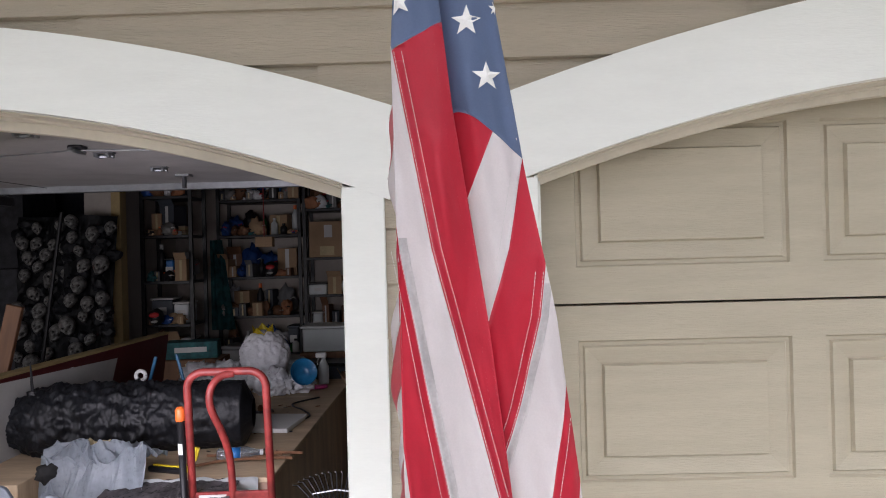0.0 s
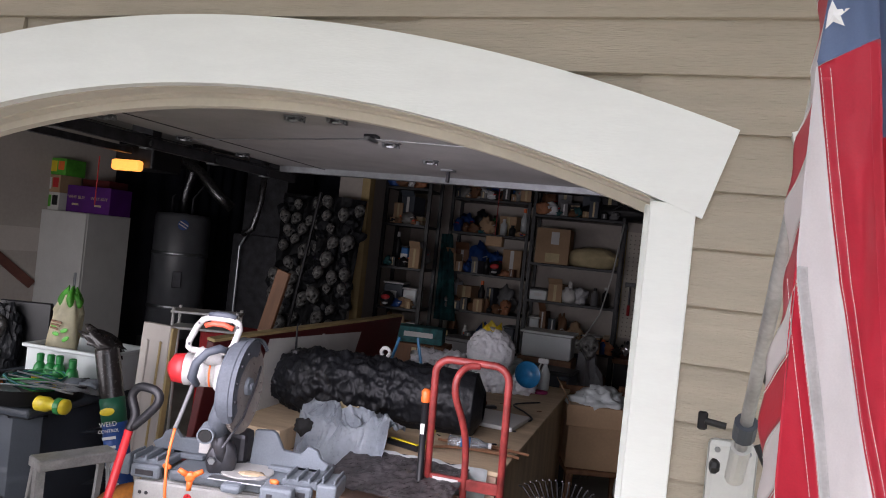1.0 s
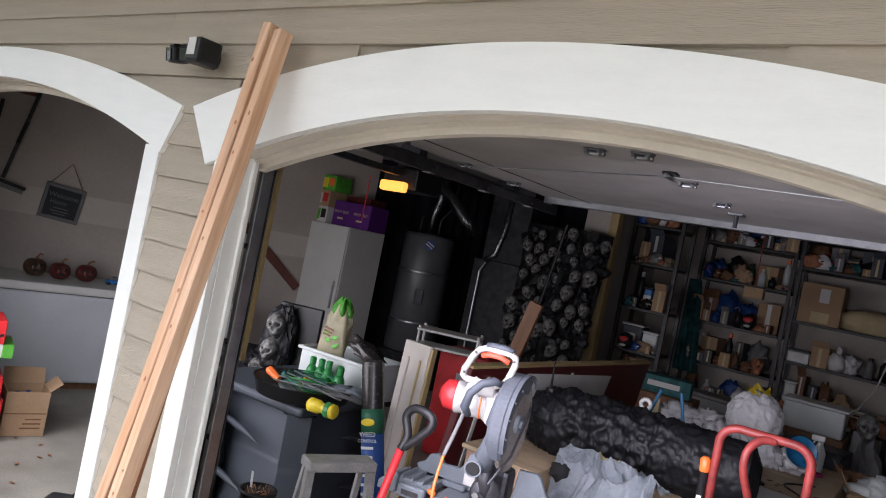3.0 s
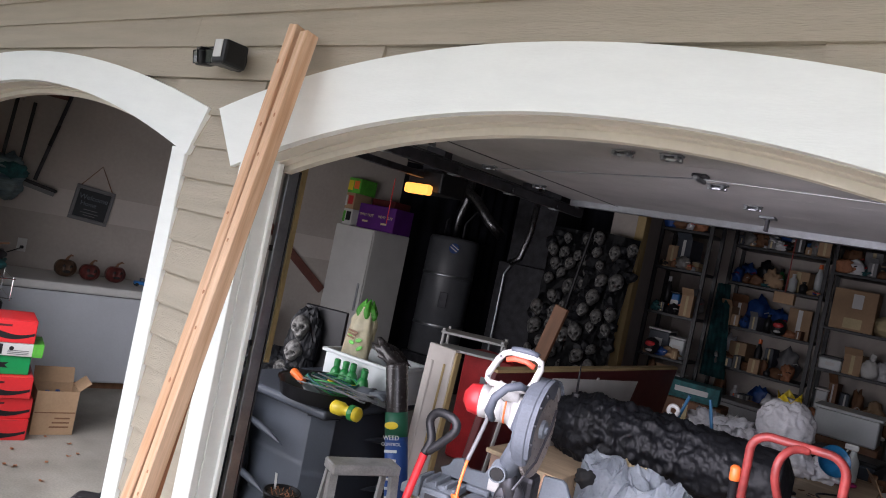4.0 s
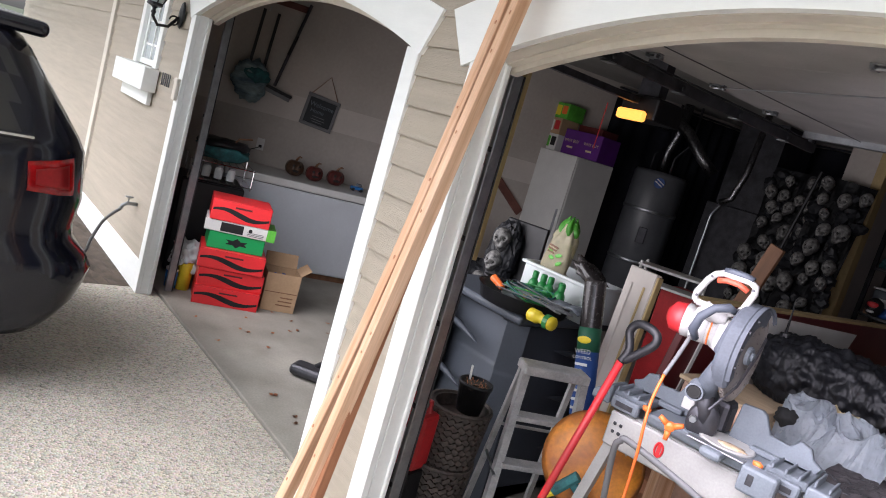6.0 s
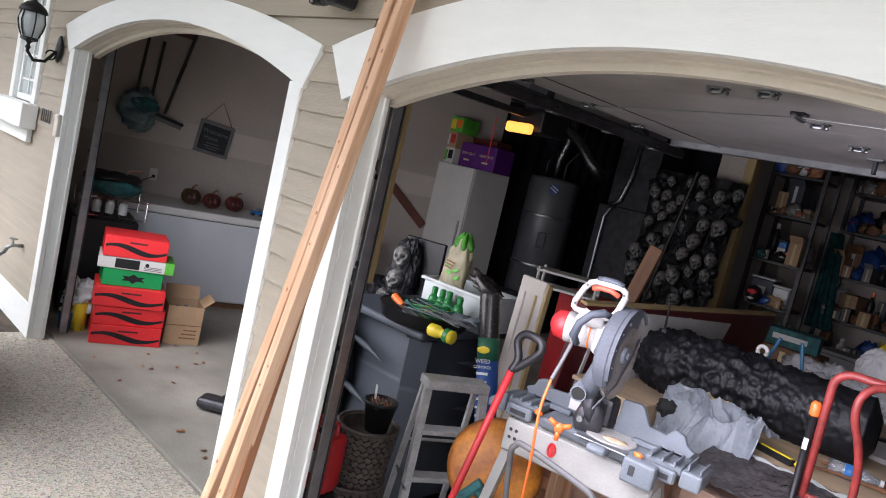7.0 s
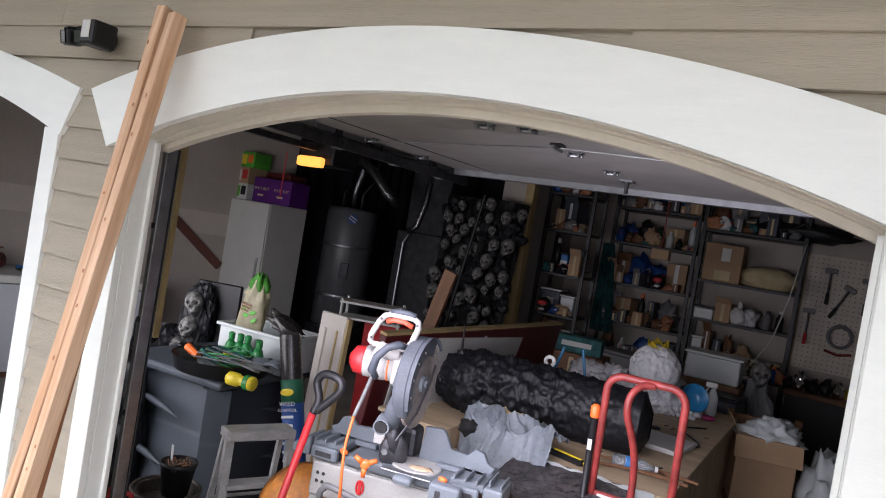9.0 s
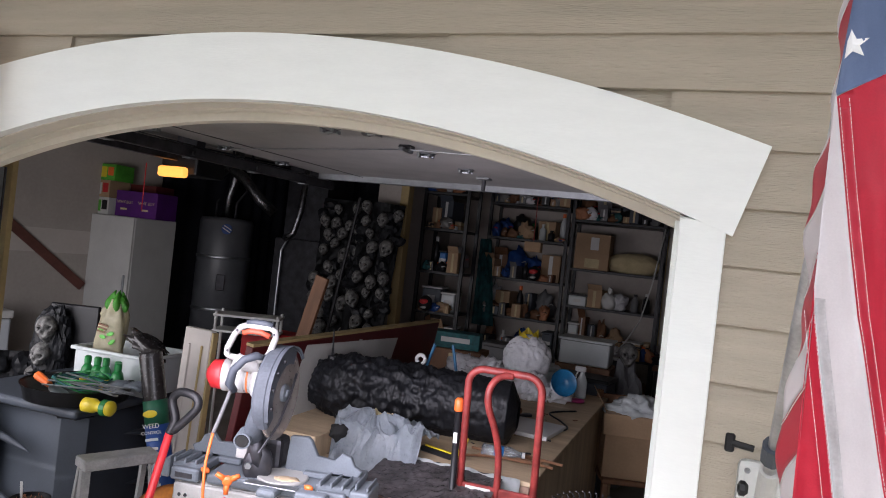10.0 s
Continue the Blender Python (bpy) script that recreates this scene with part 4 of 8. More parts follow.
bg = thing("shoulder_bag", on_left_wall(0.95, 0.06, 1.52) @ Matrix.Scale(0.88, 4), "blue and green patterned bag hung by its strap", "bag")
part("sack", b_lump(0.19, 0.09, 0.20, 0.35, 1.6, 4, 3.0), BLUEBAG, bg, m=pose(0, -0.06, 0.12), smooth=True)
part("flap", b_lump(0.15, 0.07, 0.09, 0.4, 2.0, 3, 5.0), TEAL, bg, m=pose(0.04, -0.10, 0.18), smooth=True)
for x in (-0.05, 0.10):
    part("strap", b_box(x - 0.016, x + 0.016, -0.05, -0.044, 0.24, 0.86, 0.001), BLACK, bg, m=pose(0, 0, 0, 0, 3, 0))
part("hook", b_tube([(0.05, 0.05, 0.86), (0.05, -0.06, 0.86), (0.05, -0.06, 0.9)], 0.006, 6), STEEL, bg)
bro = thing("push_broom", on_left_wall(1.22, 0.04, 1.58), "black long-handled broom hung head down on the wall", "broom")
part("handle", b_tube([(-0.03, -0.02, 0.05), (0.13, -0.02, 0.86)], 0.016, 10), DSTEEL, bro)
part("grip", b_tube([(0.03, -0.02, 0.36), (0.07, -0.02, 0.55)], 0.017, 8), BLACK, bro)
part("head", b_box(-0.2, 0.15, -0.045, 0.0, 0.0, 0.03, 0.006), BLACK, bro, m=pose(0, 0, 0, 0, 12, 0))
part("bristles", b_box(-0.19, 0.14, -0.04, -0.005, -0.035, -0.001), MIDGREY, bro, m=pose(0, 0, 0, 0, 12, 0))
cleat = tagged(link("hanging_rail", b_box(-0.35, 0.0, -0.02, 0.0, 0, 0.06, 0.003), REDBROWN, m=on_left_wall(1.35, 0.001, 2.36)), "reddish wooden rail screwed to the drywall", "rail")
ot = thing("wall_outlet", on_left_wall(1.20, 0.0, 1.06), "white wall outlet with a black plug and cord", "outlet")
part("plate", b_box(-0.036, 0.036, -0.007, 0.0, -0.057, 0.057, 0.002), OFFW, ot)
part("plug", b_box(-0.014, 0.014, -0.035, -0.0072, -0.03, -0.005, 0.004), BLACK, ot)
part("cord", b_tube([(0, -0.035, -0.02), (-0.1, -0.06, -0.07), (-0.28, -0.10, -0.13), (-0.42, -0.12, -0.14)], 0.005, 6), BLACK, ot, smooth=True)

mf = thing("mini_fridge", pose(-6.05, 0.62, 0, 0, 0, 76), "black compact fridge beside the freezer", "fridge")
part("body", b_box(-0.24, 0.24, -0.22, 0.24, 0.02, 0.78, 0.012), BLACK, mf)
part("door", b_box(-0.24, 0.24, -0.262, -0.223, 0.03, 0.775, 0.01), BLACK, mf)
part("foot", b_box(-0.2, 0.2, -0.2, 0.2, 0.0, 0.021), RUBBER, mf)
rk = thing("wire_rack", pose(-6.0, 0.64, 0.785, 0, 0, 76), "small chrome wire rack on the black fridge", "rack")
for z in (0.02, 0.16):
    for k in range(9):
        part("wire", b_tube([(-0.24 + 0.06 * k, -0.26, z), (-0.24 + 0.06 * k, 0.2, z)], 0.0025, 5), CHROME, rk)
    part("rim", b_tube([(-0.25, -0.26, z), (0.25, -0.26, z)], 0.004, 6), CHROME, rk)
for x in (-0.24, 0.24):
    for y in (-0.25, 0.19):
        part("post", b_tube([(x, y, 0), (x, y, 0.17)], 0.004, 6), CHROME, rk)
tb = thing("tool_bag", pose(-6.0, 0.64, 0.952, 0, 0, 76), "blue fabric tool bag on the wire rack", "bag")
part("sack", b_lump(0.2, 0.13, 0.09, 0.3, 2, 3, 2.2, flat=-0.07), TEAL, tb, m=pose(0, 0, 0.07), smooth=True)
part("flap", b_lump(0.21, 0.14, 0.05, 0.3, 2, 3, 4.2), BLACK, tb, m=pose(0, 0, 0.13), smooth=True)
part("handle", b_tube([(0.05, -0.05, 0.13), (0.1, -0.05, 0.2), (0.2, -0.05, 0.22)], 0.008, 6), BROWNW, tb)
for k in range(3):
    jr = thing("glass_jar", pose(-5.93 + 0.03 * k, 0.52 + 0.09 * k, 0.81), "clear jar on the lower wire shelf", "jar", group="jars on the rack")
    part("jar", b_lathe([(0.032, 0), (0.034, 0.07), (0.025, 0.09)], 14), CLEARP, jr)
    part("lid", b_lathe([(0.027, 0.091), (0.027, 0.105)], 14), STEEL, jr)


def carton(name, m, w, d, h, material, label, group, swoosh=True, stripe=BLACK, front=-1):
    root = thing(name, m, label, "box", group=group)
    part("body", b_box(-w / 2, w / 2, -d / 2, d / 2, 0, h, 0.004), material, root)
    part("lid_seam", b_box(-w / 2 - 0.001, w / 2 + 0.001, -d / 2 - 0.001, d / 2 + 0.001, h * 0.97, h * 0.975), stripe, root)
    if swoosh:
        def wave(u, v):
            x = -w * 0.48 + w * 0.96 * u
            t = 0.018 + 0.022 * math.sin(u * math.pi) ** 2
            z = h * 0.42 + 0.024 * math.sin(u * 5.6 + 0.6) + (v - 0.5) * t
            return Vector((x, -d / 2 - 0.0016, min(h * 0.95, max(0.008, z))))
        part("printed_wave", b_sheet(30, 2, wave), stripe, root)
        part("printed_line", b_box(-w * 0.12, w * 0.16, -d / 2 - 0.0018, -d / 2 - 0.0005, h * 0.70, h * 0.79), MAROON, root)
    return root


RZ = 72
base = Vector((-5.30, 0.63, 0))
G = "stacked cartons in the bay"
zz = 0.0
for k, (mt, h, nm) in enumerate(((REDBOX, 0.135, "bright red carton with a black printed wave"), (REDBOX, 0.135, "bright red carton with a black printed wave"),
                                 (REDBOX, 0.14, "bright red carton with a black printed wave"))):
    carton("carton", pose(base.x + (0.012, -0.008, 0.0)[k], base.y + (0, 0.006, -0.012)[k], zz, 0, 0, RZ + (0, 2, -1)[k]), 0.47, 0.36, h, mt, nm, G)
    zz += h + 0.001
gc = carton("carton", pose(base.x - 0.02, base.y - 0.01, zz, 0, 0, RZ + 2), 0.40, 0.3, 0.125, GREENBOX, "green carton with a black printed shape", G, swoosh=False)
bmx = bmesh.new()
vs = [bmx.verts.new((0.09 * math.cos(a) * (1.0 if k % 2 else 0.62), -0.1518, 0.062 + 0.036 * math.sin(a) * (1.0 if k % 2 else 0.5))) for k, a in enumerate([i * math.tau / 12 for i in range(12)])]
bmx.faces.new(vs)
part("printed_shape", bmx, BLACK, gc)
zz += 0.126
wc = carton("carton", pose(base.x - 0.0, base.y + 0.0, zz, 0, 0, RZ - 2), 0.50, 0.3, 0.085, OFFW, "flat white lamp carton with green end", G, swoosh=False)
part("printed_picture", b_box(-0.14, 0.02, -0.152, -0.1502, 0.01, 0.075), BLACK, wc)
part("green_end", b_box(0.19, 0.2515, -0.1515, 0.1, 0.0, 0.086), LIME, wc, "lime green printed end")
part("badge", b_lathe([(0.014, 0), (0.013, 0.001)], 14), BLACK, wc, m=pose(0.07, -0.151, 0.05, 90, 0, 0))
for k in range(3):
    part("print_bar", b_box(0.05, 0.17, -0.1518, -0.1502, 0.012 + 0.011 * k, 0.017 + 0.011 * k), MIDGREY, wc)
zz += 0.086
carton("carton", pose(base.x - 0.012, base.y - 0.02, zz, 0, 0, RZ), 0.42, 0.32, 0.15, REDBOX, "bright red carton with a black printed wave on top", G)
cb = thing("cardboard_box", pose(-5.22, 1.02, 0, 0, 0, 74), "open brown cardboard box with folded flaps", "box")
for nm, bx in (("side", (-0.13, 0.13, -0.12, -0.115, 0.002, 0.30)), ("side", (-0.13, 0.13, 0.115, 0.12, 0.002, 0.30)), ("side", (-0.13, -0.125, -0.1149, 0.1149, 0.002, 0.30)),
               ("side", (0.125, 0.13, -0.1149, 0.1149, 0.002, 0.30)), ("base", (-0.124, 0.124, -0.114, 0.114, 0.0, 0.006))):
    part(nm, b_box(*bx), CARDB, cb)
part("flap", b_box(-0.128, 0.128, -0.002, 0.002, 0, 0.11), CARDB, cb, m=pose(0, 0.12, 0.30, -28, 0, 0))
part("flap", b_box(-0.002, 0.002, -0.11, 0.11, 0, 0.09), CARDB, cb, m=pose(0.13, 0, 0.30, 0, 50, 0))
part("tape", b_box(-0.124, 0.124, -0.1212, -0.1202, 0.15, 0.157), BROWNW, cb)
for k in range(3):
    part("print_bar", b_box(-0.02 + 0.012 * k, 0.10, -0.1214, -0.1202, 0.05 + 0.03 * k, 0.06 + 0.03 * k), BROWNW, cb)
for k in range(5):
    bo = thing("bottle", pose(-5.25 + 0.035 * (k % 3), 0.98 + 0.04 * (k % 2) + 0.01 * k, 0.007), "blue-capped bottle inside the cardboard box", "bottle", group="bottles in the box")
    part("body", b_lathe([(0.028, 0), (0.03, 0.18), (0.012, 0.23)], 12), BLUEP, bo, smooth=True)
    part("cap", b_lathe([(0.014, 0.231), (0.014, 0.26)], 10), NAVY, bo)
pb = thing("plastic_bag", pose(-5.55, 0.40, 0.24), "crumpled clear plastic bag of small things", "bag")
part("film", b_lump(0.13, 0.11, 0.12, 0.5, 2.4, 4, 6.0, flat=-0.11), CLEARP, pb, smooth=True)
for k, (mt, x, y, h) in enumerate(((BLUEP, -5.52, 0.30, 0.13), (YELLOW, -5.48, 0.37, 0.22), (BLUEP, -5.58, 0.40, 0.12))):
    tbx = thing("tub", pose(x, y, 0), "coloured plastic tub standing on the floor", "tub", group="tubs on the floor")
    part("body", b_lathe([(0.05, 0), (0.056, h * 0.9), (0.05, h)], 16), mt, tbx, smooth=True)
    part("lid", b_lathe([(0.058, h), (0.058, h + 0.014)], 16), OFFW, tbx)
vc = thing("floor_scrubber", pose(-3.90, 0.70, 0, 0, 0, 40), "dark grey machine head standing on the floor", "cleaner")
part("head", b_box(-0.14, 0.14, -0.07, 0.07, 0.01, 0.08, 0.03, 3), DSTEEL, vc)
part("hose", b_tube(bent([(0, 0.03, 0.075), (0.06, 0.03, 0.12), (0.16, 0.02, 0.14), (0.26, 0.0, 0.05)]), 0.02, 8), BLACK, vc, smooth=True)
rr = random.Random(11)
for k in range(34):
    x, y = rr.uniform(-5.1, -2.9), rr.uniform(0.2, 1.6)
    lf = link("dry_leaf", b_sheet(2, 2, lambda u, v: Vector(((u - .5) * 0.03, (v - .5) * 0.02, 0.004 + 0.006 * abs(u - .5) * 2)), 0.0006), WOODD if k % 3 else BROWNW, m=pose(x, y, 0.0, 0, 0, rr.uniform(0, 360)))
    tagged(lf, "small dry brown leaf lying on the floor", "leaf", group="leaves on the floor")

# ---- shaft of the middle bay: bin, pots, ladder ----
bn = thing("deck_bin", pose(-3.05, 1.36, 0, 0, 0, 2), "dark grey tapered resin storage bin", "storage bin")


def tapered(u0):
    bm = bmesh.new()
    rings = []
    for z, s in ((0.0, 0.52), (0.30, 0.475), (0.315, 0.465), (0.60, 0.415), (0.615, 0.405), (0.865, 0.37)):
        ring = []
        c = 0.09
        for sx, sy in ((-1, -1), (1, -1), (1, 1), (-1, 1)):
            for q in ((sx * (s - c), sy * s), (sx * s, sy * (s - c))) if sx * sy > 0 else ((sx * s, sy * (s - c)), (sx * (s - c), sy * s)):
                ring.append(bm.verts.new((q[0], q[1], z)))
        rings.append(ring)
    for a, b in zip(rings, rings[1:]):
        for k in range(8):
            bm.faces.new((a[k], a[(k + 1) % 8], b[(k + 1) % 8], b[k]))
    bm.faces.new(rings[0][::-1])
    bm.faces.new(rings[-1])
    bmesh.ops.recalc_face_normals(bm, faces=bm.faces[:])
    bmesh.ops.bevel(bm, geom=bm.edges[:], offset=0.006, segments=2, affect="EDGES", profile=0.5)
    return bm


part("body", tapered(0), GREYP, bn)
part("lid", b_box(-0.378, 0.378, -0.378, 0.378, 0.868, 0.915, 0.020, 3), GREYP, bn)
part("lid_gap", b_box(-0.362, 0.362, -0.362, 0.362, 0.8655, 0.8675), BLACK, bn)
for z in (0.20, 0.46, 0.70):
    for face in (0, 1):
        arc = []
        for k in range(13):
            u = -0.12 + 0.34 * k / 12
            zz = z + 0.05 - 0.30 * (u + 0.12) ** 2 - 0.03 * (k / 12)
            half = 0.52 - 0.15 * zz / 0.865 + 0.001
            arc.append((u - 0.06, -half, zz) if face == 0 else (half, u + 0.05, zz))
        part("rib", b_tube(arc, 0.01, 6, radii=[0.002 + 0.016 * math.sin(math.pi * k / 12) for k in range(13)]), GREYP, bn, smooth=True)

pn2 = thing("roasting_pan", pose(-2.84, 1.16, 0.916), "black pan piled with garden bits on the bin", "pan")
part("pan", b_lathe([(0.20, 0), (0.23, 0.01), (0.248, 0.078), (0.256, 0.082), (0.24, 0.074), (0.22, 0.02), (0.05, 0.016)], 30), BLACK, pn2, smooth=True)
part("handle", b_tube([(-0.235, -0.04, 0.07), (-0.285, -0.05, 0.08), (-0.285, 0.05, 0.08), (-0.235, 0.04, 0.07)], 0.008, 6), BLACK, pn2)
r3 = random.Random(3)
hc = thing("hose_coil", pose(-2.82, 1.17, 0.965), "loose coil of teal garden wire in the pan", "wire")
for c in range(7):
    ph, rx, ry = r3.uniform(0, 6), r3.uniform(0.08, 0.17), r3.uniform(0.07, 0.14)
    part("loop", b_tube([(rx * math.cos(a * 0.45 + ph), ry * math.sin(a * 0.45 + ph), 0.015 + 0.006 * c + 0.015 * math.sin(a + ph)) for a in range(14)], 0.0045, 6), TEAL if c % 3 else GREEN, hc, smooth=True)
tr = thing("trowel", pose(-2.95, 1.08, 0.985, 8, 12, -12), "orange-handled garden trowel lying in the pan", "trowel")
part("handle", b_tube([(-0.09, 0, 0), (0.02, 0, 0.0)], 0.018, 8, radii=[0.022, 0.016]), ORANGE, tr)
part("blade", b_lump(0.09, 0.035, 0.006, 0.05, sub=2), STEEL, tr, m=pose(0.12, 0, 0))
for k in range(6):
    rod = thing("metal_stake", pose(-2.72, 1.05 + 0.02 * k, 1.0 + 0.008 * (k % 3), 0, r3.uniform(-3, 4), r3.uniform(-12, 14)), "thin bent metal stake lying across the pan", "stake", group="stakes in the pan")
    part("rod", b_tube([(-0.2, 0, 0), (0.05, 0, 0.004), (0.20, 0.0, 0.0), (0.215, 0.02, -0.004)], 0.0045, 6), STEEL, rod)
gl = thing("work_glove", pose(-2.66, 1.24, 0.975, 0, 0, 20), "grey knitted work glove on the pan", "glove")
part("palm", b_lump(0.06, 0.05, 0.025, 0.2, sub=3), LGREY, gl, m=pose(0, 0, 0.025), smooth=True)
for k in range(4):
    part("finger", b_tube([(0.04, -0.035 + 0.024 * k, 0.03), (0.09, -0.045 + 0.03 * k, 0.035), (0.125, -0.045 + 0.03 * k, 0.02)], 0.011, 8), LGREY, gl, smooth=True)
fsh = thing("hose_nozzle", pose(-2.56, 1.02, 0.95, 0, 0, 8), "yellow spray nozzle with a green collar", "nozzle")
part("body", b_lathe([(0.022, 0), (0.033, 0.01), (0.033, 0.06), (0.024, 0.075), (0.024, 0.10), (0.034, 0.115), (0.034, 0.15), (0.026, 0.158)], 18), YELLOW, fsh, m=pose(-0.08, 0, 0, 0, 90, 0), smooth=True)
part("collar", b_lathe([(0.026, 0.0), (0.037, 0.006), (0.037, 0.03), (0.03, 0.036)], 12), GREEN, fsh, m=pose(0.02, 0, 0, 0, 90, 0))

tq = thing("storage_tote", pose(-2.88, 1.53, 0.916, 0, 0, 4), "milky clear plastic tote full of garden supplies", "tote")
for nm, bx in (("side", (-0.22, 0.24, -0.16, -0.155, 0, 0.2)), ("side", (-0.22, 0.24, 0.155, 0.16, 0, 0.2)), ("side", (-0.22, -0.215, -0.1548, 0.1548, 0, 0.2)), ("side", (0.235, 0.24, -0.1548, 0.1548, 0, 0.2)), ("base", (-0.214, 0.234, -0.154, 0.154, 0, 0.005))):
    part(nm, b_box(*bx), CLEARP, tq)
for nm, bx in (("rim", (-0.24, 0.26, -0.18, -0.1605, 0.188, 0.206)), ("rim", (-0.24, 0.26, 0.1605, 0.18, 0.188, 0.206)), ("rim", (-0.24, -0.2205, -0.16, 0.16, 0.188, 0.206)), ("rim", (0.2405, 0.26, -0.16, 0.16, 0.188, 0.206))):
    part(nm, b_box(*bx, 0.004), CLEARP, tq)
bs2 = thing("soil_bag", pose(-2.985, 1.46, 1.005, 0, 6, 0) @ Matrix.Scale(0.80, 4), "printed seed bag with a bunched green top", "bag")


def sack(u, v):
    a = u * math.tau
    r = 0.115 * (1 - 0.1 * v) * (1 + 0.06 * math.sin(a * 5 + v * 7)) if v < 0.78 else 0.115 * 0.92 * (1 - 1.9 * (v - 0.78)) * (1 + 0.12 * math.sin(a * 7))
    return Vector((r * math.cos(a), r * 0.6 * math.sin(a), 0.46 * v + 0.012 * math.sin(a * 3) * v))


def sack_top(u, v):
    a = u * math.tau
    r = (0.062 + 0.05 * math.sin(v * math.pi)) * (1 - 0.55 * v) * (1 + 0.16 * math.sin(a * 6 + 1 + v * 3))
    return Vector((r * math.cos(a), r * 0.6 * math.sin(a), 0.385 + 0.125 * v + 0.018 * v * math.sin(a * 4)))


part("sack", b_sheet(40, 24, sack, 0.001), BAGP, bs2, smooth=True)
part("tied_top", b_sheet(40, 8, sack_top, 0.001), LIME, bs2, "bunched bright green top", smooth=True)
for x, z, t in ((-0.03, 0.16, 20), (0.05, 0.15, -25), (0.0, 0.12, 0), (0.07, 0.10, -40)):
    part("printed_leaf", b_lump(0.028, 0.003, 0.014, 0.05, sub=2), LIME, bs2, m=pose(x, -0.073 + abs(x) * 0.2, z + 0.1, 0, t, x * 200))
for k in range(3):
    part("print_bar", b_box(-0.05, 0.035 - 0.01 * k, -0.0765, -0.0735, 0.29 - 0.022 * k, 0.302 - 0.022 * k), BROWNW, bs2)
for k, (x, y) in enumerate(((-2.94, 1.30), (-2.885, 1.31), (-2.84, 1.32), (-2.74, 1.30), (-2.71, 1.27))):
    bo = thing("spray_bottle", pose(x, y, 0.916, 0, 0, 30 * k), "green plant food bottle with a yellow label", "bottle", group="green bottles on the bin")
    part("body", b_lathe([(0.03, 0), (0.032, 0.09), (0.026, 0.12), (0.014, 0.14)], 16), GREEN, bo, smooth=True)
    part("label", b_lathe([(0.0325, 0.02), (0.0328, 0.075)], 16), YELLOW if k % 2 == 0 else LIME, bo)
    part("cap", b_lathe([(0.017, 0.141), (0.018, 0.175), (0.012, 0.18)], 12), GREEN, bo)
bf = thing("film_roll", pose(-2.72, 1.46, 1.17, 0, 30, 20), "crumpled black plastic film in the tote", "film")
part("film", b_lump(0.11, 0.07, 0.04, 0.6, 2.2, 3, 9), BLACKFILM, bf, smooth=True)

wr = thing("weed_barrier_roll", pose(-2.20, 1.25, 0.012, 0, -14.5, 0), "upright black roll of weed fabric in a blue label", "roll")
part("roll", b_lathe([(0.012, 0.0), (0.052, 0.001), (0.054, 1.20), (0.05, 1.215), (0.014, 1.214)], 24), BLACKFILM, wr, smooth=True)
part("label", b_lathe([(0.0552, 0.35), (0.0552, 0.90)], 24), NAVY, wr, "blue printed paper label", smooth=True)
part("green_band", b_lathe([(0.0556, 0.87), (0.0556, 0.985)], 24), mat("label_green", (0.02, 0.13, 0.07), 0.5), wr, smooth=True)
LBL = pose(0.016, -0.0585, 0.0, 0, 0, 14)
part("badge", b_lump(0.036, 0.004, 0.018, 0.0, sub=3), YELLOW, wr, m=LBL @ pose(0, 0.002, 0.925), smooth=True)
words("WEED", 0.030, OFFW, wr, LBL @ pose(0, 0, 0.868) @ FACE)
words("CONTROL", 0.021, OFFW, wr, LBL @ pose(0, 0, 0.838) @ FACE)
for k in range(7):
    part("print_bar", b_box(-0.034, 0.03 - 0.004 * (k % 3), -0.0005, 0.0005, 0.80 - 0.042 * k, 0.813 - 0.042 * k), OFFW if k % 2 else CLEARP, wr, m=LBL)

ld = thing("step_ladder", pose(-2.27, 0.87, -0.038, 0, 0, 66) @ Matrix.Diagonal((1, 1, 0.965, 1)), "worn aluminium step ladder standing open", "ladder")
part("top_cap", b_box(-0.155, 0.155, -0.06, 0.05, 0.855, 0.90, 0.006), ALU, ld)
for s in (-1, 1):
    bm = bmesh.new()
    b_tube([(s * 0.14, -0.03, 0.86), (s * 0.175, -0.13, 0.05)], 0.024, 4, bm=bm)
    part("front_rail", bm, ALU, ld)
    part("rear_rail", b_tube([(s * 0.13, 0.04, 0.86), (s * 0.15, 0.17, 0.04)], 0.016, 4), ALU, ld)
    part("spreader", b_tube([(s * 0.18, -0.13, 0.40), (s * 0.146, 0.11, 0.40)], 0.007, 5), STEEL, ld)
    part("foot", b_box(s * 0.175 - 0.022, s * 0.175 + 0.022, -0.16, -0.10, 0.04, 0.07, 0.004), RUBBER, ld)
for k in range(3):
    z = 0.22 + 0.22 * k
    y = -0.03 - 0.10 * (0.86 - z) / 0.86
    w = 0.135 + 0.035 * (0.86 - z) / 0.86
    part("tread", b_box(-w, w, y - 0.035, y + 0.04, z - 0.012, z + 0.012, 0.003), ALU, ld)
part("rear_brace", b_tube([(-0.15, 0.09, 0.55), (0.15, 0.09, 0.55)], 0.008, 5), ALU, ld)


